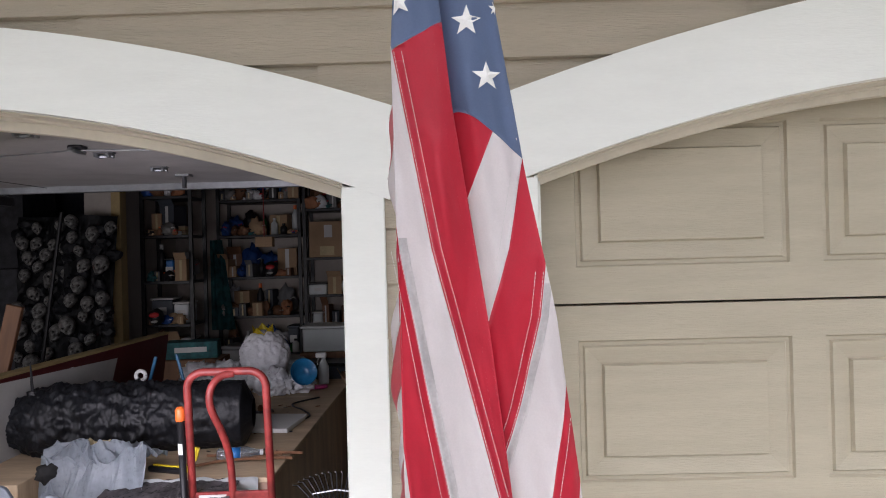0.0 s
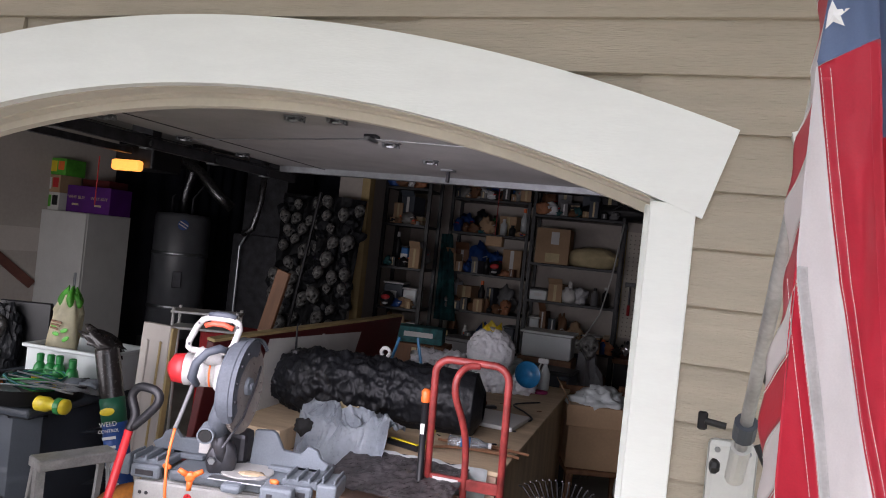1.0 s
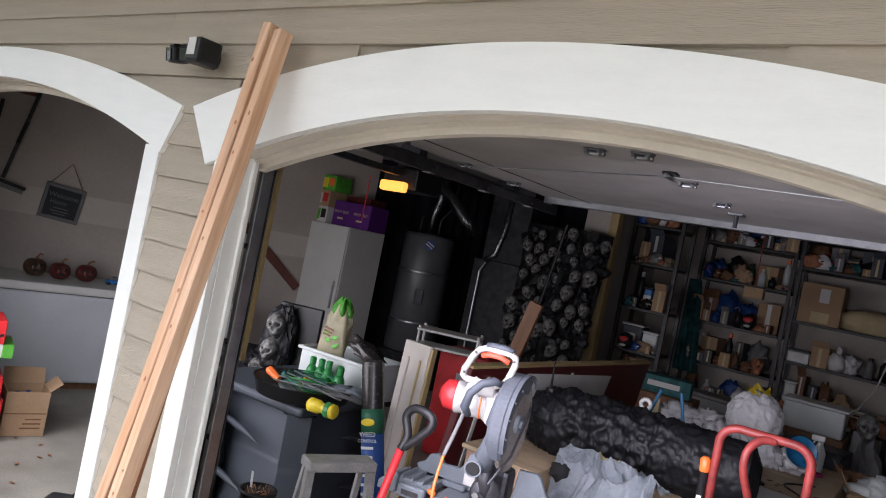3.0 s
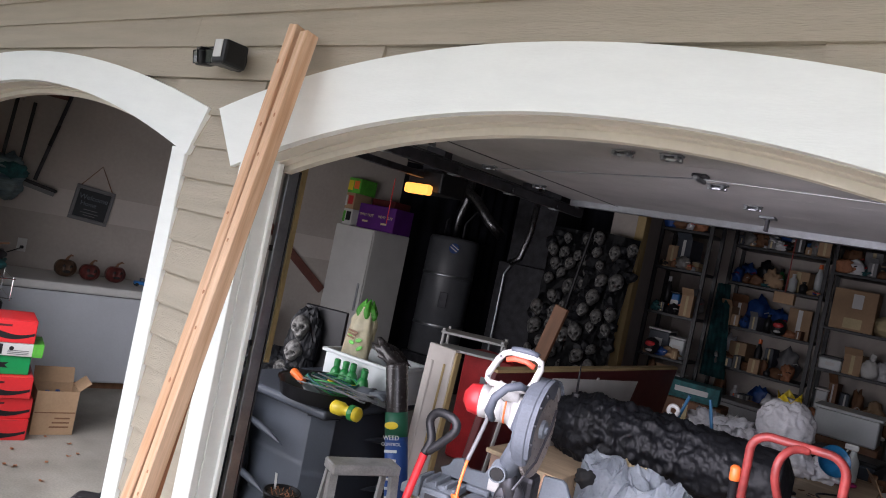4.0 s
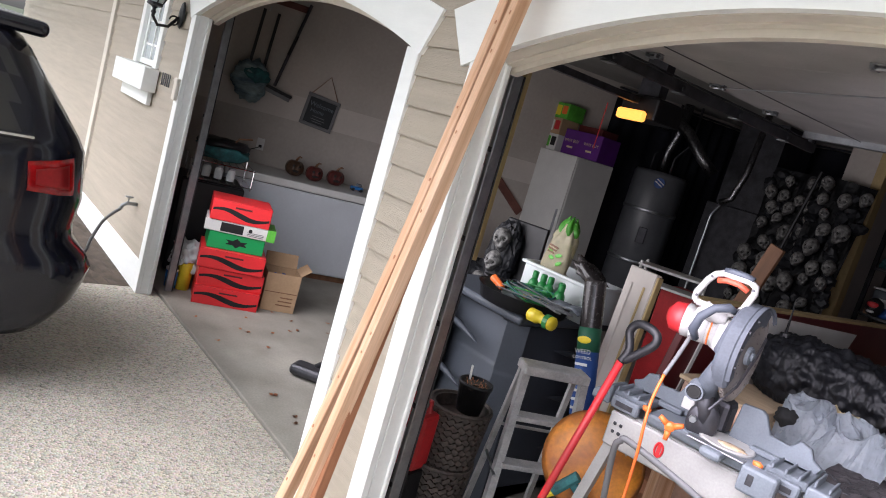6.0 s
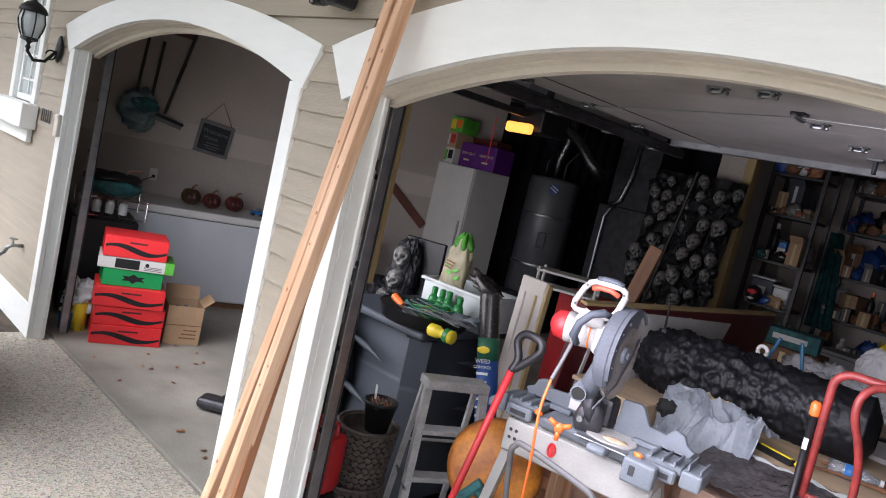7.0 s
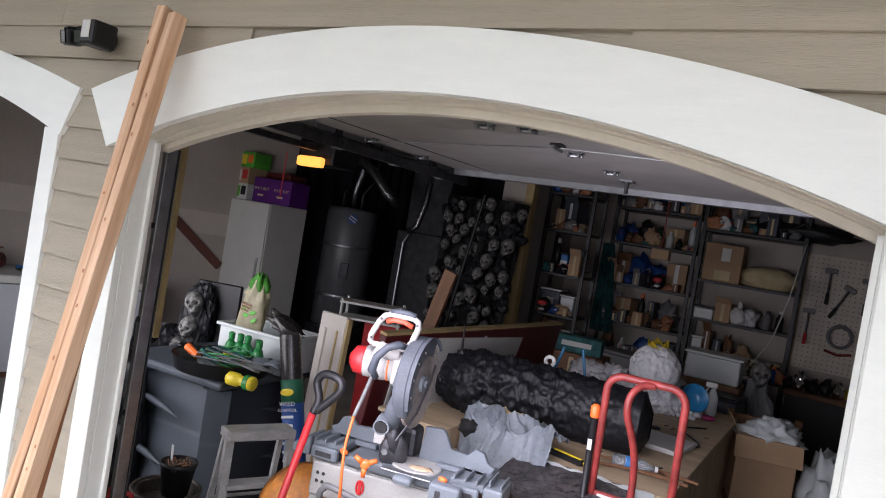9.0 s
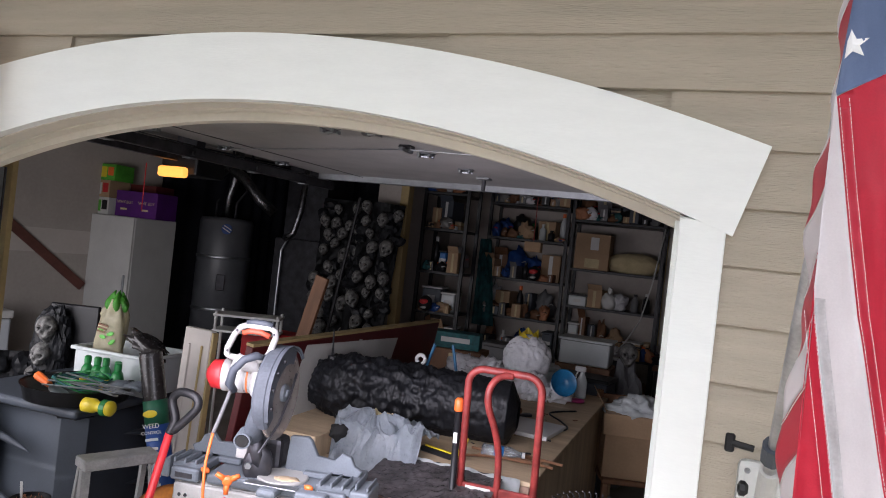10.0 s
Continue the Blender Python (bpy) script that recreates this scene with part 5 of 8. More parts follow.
def weave(r0, r1, h, m, label):
    root = thing("wicker_planter", m, label, "planter", group="wicker planters")
    part("core", b_lathe([(r0 - 0.006, 0), (r1 - 0.006, h), (r1 - 0.02, h), (r1 - 0.03, h - 0.05), (0.02, h - 0.06)], 28), WICKER, root)
    bm = bmesh.new()
    rows, cols = max(6, int(h / 0.024)), 24
    for j in range(rows):
        z = (j + 0.5) * h / rows
        r = r0 + (r1 - r0) * z / h
        for i in range(cols):
            a = (i + 0.5 * (j % 2)) * math.tau / cols
            own = bmesh.new()
            bmesh.ops.create_cube(own, size=1)
            mm = Matrix.Rotation(a, 4, "Z") @ Matrix.Translation((r, 0, z)) @ Matrix.Rotation(0.5 if j % 2 else -0.5, 4, "X") @ Matrix.Diagonal((0.011, r * math.tau / cols * 0.92, h / rows * 0.8, 1))
            bmesh.ops.transform(own, matrix=mm, verts=own.verts)
            join(bm, own)
    part("weave", bm, WICKER, root)
    part("rim", b_tube([(r1 * math.cos(k * math.tau / 28), r1 * math.sin(k * math.tau / 28), h) for k in range(29)], 0.010, 6), WICKER, root)
    return root


weave(0.135, 0.152, 0.28, pose(-2.51, 0.59, 0.0), "dark woven resin planter stacked below another")
weave(0.115, 0.138, 0.285, pose(-2.485, 0.60, 0.262), "dark woven resin planter holding a small pot")
fp = thing("flower_pot", pose(-2.455, 0.62, 0.530) @ Matrix.Scale(0.84, 4), "black nursery pot of dry soil with a tag", "pot")
part("pot", b_lathe([(0.065, 0), (0.088, 0.15), (0.092, 0.15), (0.092, 0.168), (0.084, 0.168), (0.08, 0.14), (0.02, 0.14)], 24), BLACK, fp, smooth=True)
part("soil", b_lump(0.076, 0.076, 0.015, 0.5, 4, 3, 1.0), SOIL, fp, m=pose(0, 0, 0.145))
part("tag", b_box(-0.008, 0.008, -0.001, 0.001, 0.12, 0.23), OFFW, fp, "white plant tag", m=pose(-0.05, 0.01, 0, 0, -6, 0))
for k in range(24):
    a, q = r3.uniform(0, 6.28), r3.uniform(0.01, 0.07)
    part("dry_stalk", b_tube([(q * math.cos(a), q * math.sin(a), 0.15), (q * math.cos(a) + r3.uniform(-.02, .02), q * math.sin(a) + r3.uniform(-.02, .02), 0.17)], 0.002, 4), WOODD, fp)
rcr = thing("plastic_crate", pose(-2.515, 0.40, 0.0, 0, 0, 15), "dark plastic crate under the red can", "crate")
part("crate", b_box(-0.085, 0.085, -0.065, 0.065, 0, 0.26, 0.008, 2), BLACK, rcr)
rdb = thing("red_container", pose(-2.515, 0.40, 0.261, 0, 0, 15), "red plastic can on a crate behind the planters", "can")
part("body", b_box(-0.08, 0.08, -0.06, 0.06, 0, 0.26, 0.02, 2), REDP, rdb)
part("handle", b_tube([(-0.05, 0, 0.255), (-0.05, 0, 0.31), (0.05, 0, 0.31), (0.05, 0, 0.255)], 0.011, 6), REDP, rdb)
part("label", b_box(-0.05, 0.05, -0.0615, -0.0605, 0.08, 0.18), OFFW, rdb)

rp = thing("weeder_tool", pose(0, 0, 0), "red-shafted garden tool with a black loop handle", "garden tool")
part("shaft", b_tube([(-1.71, 0.50, 1.10), (-1.84, 0.32, 0.0)], 0.014, 10), REDP, rp, smooth=True)
hb = [(-1.71, 0.5, 1.1), (-1.7, 0.51, 1.15), (-1.72, 0.51, 1.21), (-1.69, 0.51, 1.245), (-1.625, 0.51, 1.24), (-1.613, 0.51, 1.205), (-1.66, 0.51, 1.15), (-1.7, 0.505, 1.11)]
part("handle", b_tube(bent(hb), 0.015, 10), BLACK, rp, smooth=True)

dsc = thing("wheelbarrow_tray", pose(-1.815, 0.70, 0.645, 66, 0, 40) @ Matrix.Scale(0.64, 4), "rusty orange round steel tray leaning upright", "tray")
part("dish", b_lathe([(0.02, 0.03), (0.2, 0.02), (0.27, -0.01), (0.30, -0.04), (0.306, -0.04), (0.276, 0.0), (0.2, 0.035), (0.02, 0.045)], 40), RUST, dsc, smooth=True)
tq2 = thing("tray_stand", pose(-1.85, 0.76, 0, 0, 0, 40), "black steel crate propping the orange tray", "crate")
part("crate", b_box(-0.1, 0.1, -0.02, 0.14, 0.0, 0.53, 0.01), BLACK, tq2)
dr = thing("cordless_drill", pose(-1.80, 0.56, 0.58, 0, -50, 40) @ Matrix.Scale(0.8, 4), "dark teal drill with a yellow collar", "drill")
part("body", b_tube([(-0.08, 0, 0), (0.06, 0, 0)], 0.026, 10), TEAL, dr)
part("collar", b_tube([(-0.115, 0, 0), (-0.078, 0, 0)], 0.024, 10, radii=[0.018, 0.025]), YELLOW, dr)
part("grip", b_box(0.0, 0.04, -0.016, 0.016, -0.12, -0.01, 0.008), TEAL, dr)
part("battery", b_box(-0.02, 0.06, -0.03, 0.03, -0.16, -0.121, 0.008), BLACK, dr)

# ---- mitre saw on its white stand ----
st = thing("saw_stand", pose(-1.455, 0.67, 0.028, 0, 0, 11.5), "white steel saw stand with folding legs and grey side handle", "saw stand")
part("top_beam", b_box(-0.275, 0.275, -0.03, 0.20, 0.80, 0.89, 0.014, 2), ENAMEL, st)
part("front_lip", b_box(-0.285, 0.285, -0.050, -0.031, 0.76, 0.885, 0.006), ENAMEL, st)
for s in (-1, 1):
    for y in (-0.02, 0.16):
        part("leg", b_tube([(s * 0.25, y, 0.82), (s * 0.40, y * 1.4, 0.0)], 0.026, 4), ENAMEL, st)
    part("cross_tube", b_tube([(s * 0.33, -0.02, 0.4), (s * 0.33, 0.19, 0.4)], 0.013, 8), STEEL, st)
part("side_handle", b_tube(bent([(-0.20, -0.06, 0.55), (-0.20, -0.13, 0.78), (-0.185, -0.14, 0.83), (-0.15, -0.14, 0.842), (0.06, -0.14, 0.80), (0.13, -0.14, 0.77), (0.15, -0.12, 0.68), (0.15, -0.06, 0.55)], 5), 0.0115, 10), MIDGREY, st, smooth=True)
for x in (-0.258, -0.235):
    for z in (0.815, 0.845):
        part("bolt", b_lathe([(0.007, 0), (0.005, 0.004)], 8), DSTEEL, st, m=pose(x, -0.050, z, 90, 0, 0))
part("badge_ring", b_tube([(-0.085 + 0.014 * math.cos(k * math.tau / 20), -0.053, 0.835 + 0.024 * math.sin(k * math.tau / 20)) for k in range(21)], 0.004, 6), REDP, st, "red oval badge")
part("badge_bar", b_box(-0.091, -0.079, -0.055, -0.0505, 0.816, 0.854), REDP, st)

sw = thing("mitre_saw", pose(-1.437, 0.71, 0.925, 0, 0, 11), "grey and off-white mitre saw with an orange grip", "mitre saw")
part("base_plate", b_box(-0.19, 0.21, -0.09, 0.16, 0.0, 0.04, 0.012, 2), LGREY, sw)
part("turntable", b_lathe([(0.086, 0.035), (0.090, 0.038), (0.090, 0.046), (0.085, 0.049)], 36), ENAMEL, sw, "pale turntable with sawdust", m=pose(0.065, -0.015, 0))
part("mitre_arm", b_box(0.03, 0.10, -0.17, -0.10, 0.015, 0.045, 0.012, 2), LGREY, sw)
part("sawdust", b_lump(0.045, 0.028, 0.003, 0.4, 3, 3, 4.0), PLY, sw, m=pose(0.09, -0.045, 0.0492), smooth=True)


def fence(side):
    o = [(0.04, 0.041), (0.31, 0.041), (0.33, 0.08), (0.30, 0.095), (0.285, 0.125), (0.25, 0.135), (0.225, 0.105), (0.16, 0.11), (0.13, 0.165), (0.115, 0.175), (0.05, 0.170)]
    return [(side * x, z) for x, z in o]


for s in (-1, 1):
    part("fence", b_prism(fence(s), 0.060, 0.082, bev=0.003), LGREY, sw)
    part("fence_foot", b_box(*sorted((s * 0.12, s * 0.30)), 0.03, 0.059, 0.041, 0.06, 0.004), LGREY, sw)
    for q in (0.16, 0.22):
        part("fence_rib", b_box(*sorted((s * q, s * (q + 0.008))), 0.083, 0.125, 0.041, 0.08, 0.002), LGREY, sw)
    part("wing_table", b_box(*sorted((s * 0.205, s * 0.33)), -0.07, 0.16, 0.03, 0.06, 0.006, 2), LGREY, sw)
    part("wing_web", b_box(*sorted((s * 0.215, s * 0.32)), -0.10, -0.071, 0.0, 0.045, 0.006), LGREY, sw)
    for q in (0.225, 0.265, 0.305):
        part("wing_rib", b_box(*sorted((s * q, s * (q + 0.007))), -0.098, 0.02, 0.0605, 0.078, 0.002), LGREY, sw)
    part("wing_slot", b_box(*sorted((s * 0.235, s * 0.30)), -0.103, -0.1005, 0.012, 0.03, 0.001), DSTEEL, sw)
    part("stop_lever", b_lump(0.017, 0.011, 0.011, 0.2, 2, 2, 3), ORANGE, sw, m=pose(s * 0.19, -0.095, 0.05), smooth=True)
part("front_block", b_box(0.16, 0.27, -0.155, -0.104, -0.035, 0.050, 0.010, 2), LGREY, sw)
part("front_block_slot", b_box(0.185, 0.205, -0.157, -0.1545, -0.005, 0.030, 0.001), DSTEEL, sw)
part("outer_block", b_box(0.331, 0.40, -0.085, 0.06, 0.0, 0.058, 0.008, 2), LGREY, sw)
part("outer_web", b_box(0.345, 0.352, -0.07, 0.05, 0.0585, 0.082, 0.002), LGREY, sw)
part("outer_web", b_box(0.385, 0.392, -0.07, 0.05, 0.0585, 0.074, 0.002), LGREY, sw)
part("left_block", b_prism([(-0.40, 0.0), (-0.33, 0.0), (-0.33, 0.075), (-0.36, 0.06), (-0.40, 0.03)], -0.09, 0.02, bev=0.004), LGREY, sw)
part("scale_plate", b_box(-0.03, 0.16, -0.135, -0.091, 0.041, 0.046, 0.003), STEEL, sw)
kb = part("lock_knob", b_lathe([(0.012, 0), (0.018, 0.006), (0.016, 0.02), (0.008, 0.024)], 12), ORANGE, sw, "orange clamp knob", m=pose(-0.085, -0.135, 0.045, 90, 0, 15))
for k in range(3):
    a = 0.5 + k * math.tau / 3
    part("knob_arm", b_tube([(0.01 * math.cos(a), 0.01 * math.sin(a), 0.011), (0.045 * math.cos(a), 0.045 * math.sin(a), 0.013)], 0.009, 8, radii=[0.011, 0.008]), ORANGE, kb, smooth=True)
part("pivot_block", b_box(-0.085, 0.02, 0.06, 0.16, 0.03, 0.15, 0.02, 2), DSTEEL, sw)
part("pivot_cover", b_lathe([(0.03, 0), (0.055, 0.006), (0.058, 0.04), (0.05, 0.055)], 24), DSTEEL, sw, m=pose(-0.035, -0.01, 0.085, 95, 0, 20) @ Matrix.Diagonal((0.9, 1.25, 1, 1)), smooth=True)
part("pivot_arm", b_tube([(-0.045, -0.045, 0.19), (-0.03, -0.05, 0.13), (-0.025, -0.03, 0.07)], 0.03, 10), DSTEEL, sw, smooth=True)
part("pivot_bolt", b_lathe([(0.014, 0), (0.012, 0.01)], 6), STEEL, sw, m=pose(-0.045, -0.075, 0.085, 95, 0, 20))
part("tag_plate", b_box(-0.10, -0.06, -0.062, -0.058, 0.10, 0.14, 0.002), ENAMEL, sw)
part("dust_port", b_lathe([(0.024, 0), (0.029, 0.0), (0.029, 0.06), (0.024, 0.06), (0.022, 0.01), (0.02, 0.006)], 20), LGREY, sw, m=pose(-0.062, -0.075, 0.192, 100, 0, 10))
part("dust_port_bore", b_lathe([(0.0215, 0.045), (0.0215, 0.0605)], 16), SOCKET, sw, m=pose(-0.062, -0.075, 0.192, 100, 0, 10))


def guard(r0, r1, a0, a1, x0, x1, yc, zc, n=26):
    bm = bmesh.new()
    rows = []
    for k in range(n + 1):
        a = a0 + (a1 - a0) * k / n
        c, s = math.cos(a), math.sin(a)
        q0 = r0 + 0.03 * abs(k / n - 0.45)
        rows.append([bm.verts.new(p) for p in ((x0, yc + q0 * c, zc + q0 * s), (x0, yc + (r1 - 0.008) * c, zc + (r1 - 0.008) * s), (x0 + 0.010, yc + r1 * c, zc + r1 * s),
                                               (x1 - 0.010, yc + r1 * c, zc + r1 * s), (x1, yc + (r1 - 0.008) * c, zc + (r1 - 0.008) * s), (x1, yc + q0 * c, zc + q0 * s))])
    for p, q in zip(rows, rows[1:]):
        for k in range(6):
            bm.faces.new((p[k], q[k], q[(k + 1) % 6], p[(k + 1) % 6]))
    bm.faces.new(rows[0])
    bm.faces.new(rows[-1][::-1])
    bmesh.ops.recalc_face_normals(bm, faces=bm.faces[:])
    return bm


BY, BZ = 0.0, 0.335
SMOKE = mat("smoky_guard", (0.34, 0.30, 0.27), 0.3, vary=0.12, scale=14, alpha=0.5)
GUARDG = mat("scuffed_guard_casting", (0.085, 0.096, 0.113), 0.55, vary=0.18, scale=10, fine=120, bump=0.1, spec=0.22)
part("upper_guard", guard(0.095, 0.168, math.radians(62), math.radians(218), -0.022, 0.034, BY, BZ), GUARDG, sw)
part("guard_edge", guard(0.150, 0.171, math.radians(40), math.radians(205), 0.0345, 0.040, BY, BZ), GUARDG, sw)
part("arm", b_tube([(0.0, -0.13, 0.30), (-0.02, -0.11, 0.24), (-0.045, -0.06, 0.19), (-0.05, 0.0, 0.15)], 0.03, 10, radii=[0.03, 0.034, 0.036, 0.04]), GUARDG, sw, smooth=True)
part("blade", b_lathe([(0.012, 0), (0.150, 0.0), (0.150, 0.0024), (0.012, 0.0024)], 60), STEEL, sw, m=pose(0.004, BY, BZ, 0, 90, 0))
part("lower_guard", b_lathe([(0.02, 0), (0.158, 0.0), (0.160, 0.003), (0.160, 0.012), (0.158, 0.015), (0.02, 0.015)], 48), SMOKE, sw, "smoky clear lower guard", m=pose(0.010, BY, BZ - 0.005, 0, 90, 0))
part("arbor", b_lathe([(0.032, 0), (0.03, 0.012), (0.014, 0.014), (0.014, 0.022)], 16), LGREY, sw, m=pose(0.026, BY, BZ, 0, 90, 0))
part("guard_link", b_tube([(0.05, 0.05, 0.40), (0.052, 0.01, 0.34), (0.045, -0.06, 0.24), (0.0, -0.10, 0.14)], 0.005, 6), DSTEEL, sw)
for k in range(4):
    q = 1.9 + k * 0.5
    part("guard_bolt", b_lathe([(0.008, 0), (0.006, 0.006)], 8), DSTEEL, sw, m=pose(0.0345, BY + 0.125 * math.cos(q), BZ + 0.125 * math.sin(q), 0, 90, 0))
part("motor", b_lathe([(0.05, 0), (0.058, 0.006), (0.058, 0.028), (0.0555, 0.030), (0.0555, 0.034), (0.058, 0.036), (0.058, 0.105), (0.062, 0.110), (0.062, 0.13), (0.054, 0.14)], 24), ENAMEL, sw, m=pose(-0.21, 0.0, 0.37, 0, 90, 12), smooth=True)
part("motor_cap", b_lathe([(0.02, -0.05), (0.05, -0.03), (0.054, 0.0), (0.054, 0.012)], 24), REDP, sw, "red motor end cap", m=pose(-0.215, -0.001, 0.37, 0, 90, 12), smooth=True)
part("motor_label", b_lathe([(0.0592, 0.094), (0.0592, 0.100)], 24), ORANGE, sw, m=pose(-0.21, 0.0, 0.37, 0, 90, 12) @ pose(0, 0, 0), smooth=True)
part("motor_label_field", b_lathe([(0.0596, 0.035), (0.0596, 0.085)], 24), OFFW, sw, m=pose(-0.21, 0.0, 0.37, 0, 90, 12), smooth=True)
part("gear_case", b_box(-0.085, 0.018, -0.06, 0.05, 0.31, 0.43, 0.025, 3), ENAMEL, sw)
part("belt_cover", b_box(-0.115, -0.075, -0.085, -0.055, 0.30, 0.42, 0.014, 2), GREYP, sw, m=pose(0, 0, 0, 0, 10, 0))


def loop(points, y, lean=0.3):
    """A bent bar in the plane of the D-handle, leaning with it."""
    return [(x + (z - 0.45) * lean, y, z) for x, z in points]


D = [(-0.165, 0.448), (-0.182, 0.458), (-0.187, 0.478), (-0.180, 0.530), (-0.168, 0.556), (-0.148, 0.566), (-0.060, 0.566), (-0.038, 0.556), (-0.028, 0.535), (-0.028, 0.480), (-0.036, 0.458), (-0.055, 0.448), (-0.165, 0.448)]
part("handle", b_tube(loop(D, -0.053), 0.0115, 8), ENAMEL, sw, smooth=True)
part("handle_web", b_tube(loop([(-0.14, 0.440), (-0.10, 0.425), (-0.05, 0.430)], -0.045), 0.026, 8), ENAMEL, sw, smooth=True)
part("grip_top", b_tube(loop([(-0.150, 0.574), (-0.125, 0.579), (-0.085, 0.579), (-0.055, 0.573)], -0.053), 0.0115, 8), GREYP, sw, smooth=True)
part("trigger", b_tube(loop([(-0.150, 0.538), (-0.125, 0.547), (-0.085, 0.547), (-0.050, 0.536)], -0.058), 0.0095, 8), mat("red_orange_grip", (0.55, 0.075, 0.035), 0.5, vary=0.12), sw, "red-orange trigger grip", smooth=True)
for x, z in ((-0.178, 0.470), (-0.172, 0.545), (-0.034, 0.545), (-0.034, 0.470)):
    part("handle_screw", b_lathe([(0.005, 0), (0.004, 0.002)], 8), DSTEEL, sw, m=pose(x + (z - 0.45) * 0.3, -0.0675, z, 90, 0, 0))
part("carry_handle", b_tube([(-0.125, -0.075, 0.335), (-0.132, -0.105, 0.365), (-0.118, -0.115, 0.415), (-0.085, -0.11, 0.455), (-0.050, -0.09, 0.470), (-0.035, -0.07, 0.462)], 0.015, 10, radii=[0.012, 0.016, 0.015, 0.014, 0.015, 0.011]), GREYP, sw, smooth=True)
part("cord_sleeve", b_tube(bent([(-0.15, -0.05, 0.33), (-0.155, -0.09, 0.26), (-0.165, -0.12, 0.19)], 5), 0.0075, 8), MIDGREY, sw, smooth=True)
part("cord", b_tube(bent([(-0.165, -0.12, 0.19), (-0.165, -0.15, 0.10), (-0.15, -0.18, 0.02), (-0.135, -0.19, -0.12), (-0.125, -0.19, -0.5), (-0.13, -0.18, -0.89)], 5), 0.0055, 8), ORANGE, sw, "orange power cord", smooth=True)

# ---- work table and what lies on it ----
tbw = thing("work_table", pose(0, 0, 0), "plywood work table with a solid end panel", "table")
TZ = 0.955
part("top", b_box(-1.95, -0.60, 1.30, 3.45, TZ - 0.02, TZ, 0.003), PLY, tbw)
part("front_apron", b_box(-1.93, -0.62, 1.32, 1.34, 0.30, TZ - 0.021), mat("pinkish_primed_board", (0.50, 0.33, 0.25), 0.6, vary=0.15, scale=5), tbw, "pinkish board wrapped in clear film")
part("end_panel", b_box(-0.64, -0.62, 1.341, 3.43, 0.05, TZ - 0.021), PLY, tbw)
for x in (-1.92, -0.70):
    for y in (1.345, 3.36):
        part("leg", b_box(x, x + 0.06, y, y + 0.06, 0, TZ - 0.021), WOOD, tbw)
cf = link("clear_film", b_sheet(26, 16, lambda u, v: Vector((-1.15 + 0.5 * u, 1.285 - 0.03 * v + 0.012 * noise.noise(Vector((u * 9, v * 7, 2))), 0.962 - 0.42 * v + 0.012 * noise.noise(Vector((u * 8, v * 8, 5))))), 0.0008), CLEARP, smooth=True)
tagged(cf, "crumpled clear plastic film hanging over the table edge", "film")
bfm = link("black_film", b_sheet(54, 34, lambda u, v: Vector((-1.22 + 0.50 * u, 0.95 + 0.35 * v, 0.892 + 0.058 * v + 0.012 * (0.5 - abs(noise.noise(Vector((u * 9, v * 5, 9))))) + 0.006 * noise.noise(Vector((u * 25, v * 14, 4))))), 0.0008), mat("smoky_film", (0.17, 0.155, 0.16), 0.14, vary=0.25, scale=12))
tagged(bfm, "crumpled dark plastic sheet beside the saw", "film")
shf = thing("side_shelf", pose(-0.98, 1.12, 0), "low crate under the dark plastic sheet", "crate")
part("crate", b_box(-0.22, 0.24, -0.15, 0.15, 0, 0.85, 0.01), bpy.data.materials["pinkish_primed_board"], shf)

FOAMP = Vector((-1.345, 1.74, TZ + 0.165))


def monster(u, v):
    a = u * math.tau
    x = -0.56 + 1.16 * v
    k = v
    r = 0.155 * (0.55 + 0.45 * math.sin(min(1.0, k * 4.5) * math.pi / 2)) * (1 - 0.12 * k) if k < 0.96 else 0.155 * 0.88 * (1 - (k - 0.96) * 14)
    p = Vector((x * 5, math.cos(a) * 1.3, math.sin(a) * 1.3))
    lump = noise.fractal(p * 3.3, 0.8, 2.1, 6)
    amp = 0.017 * (1 - 0.85 * max(0.0, (k - 0.5) / 0.5))
    furrow = 0.0045 * math.sin(x * 60 + 4 * math.sin(a * 2) + 5 * noise.noise(p)) * (1 if 0.25 < k < 0.6 else 0.15)
    r = max(0.01, r + amp * (0.2 + lump * 1.1) + furrow)
    z = r * math.sin(a)
    return Vector((x, r * math.cos(a), max(z, -0.13)))


mo = link("foam_creature_prop", b_sheet(96, 220, monster), FOAMB, m=pose(FOAMP.x, FOAMP.y, FOAMP.z - 0.023, 0, 0, 7) @ Matrix.Diagonal((0.9, 0.92, 1.08, 1)), smooth=True)
tagged(mo, "lumpy black painted foam prop lying on the table", "prop")
rod = thing("prop_spike", pose(-1.74, 1.66, TZ + 0.22, 0, -3, 0), "thin black spike stuck in the foam prop", "spike")
part("rod", b_tube([(0, 0, 0), (0, 0, 0.2)], 0.006, 6, radii=[0.009, 0.003]), BLACK, rod)
part("sleeve", b_tube([(0, 0, -0.02), (0, 0, 0.07)], 0.024, 8), BLACK, rod)

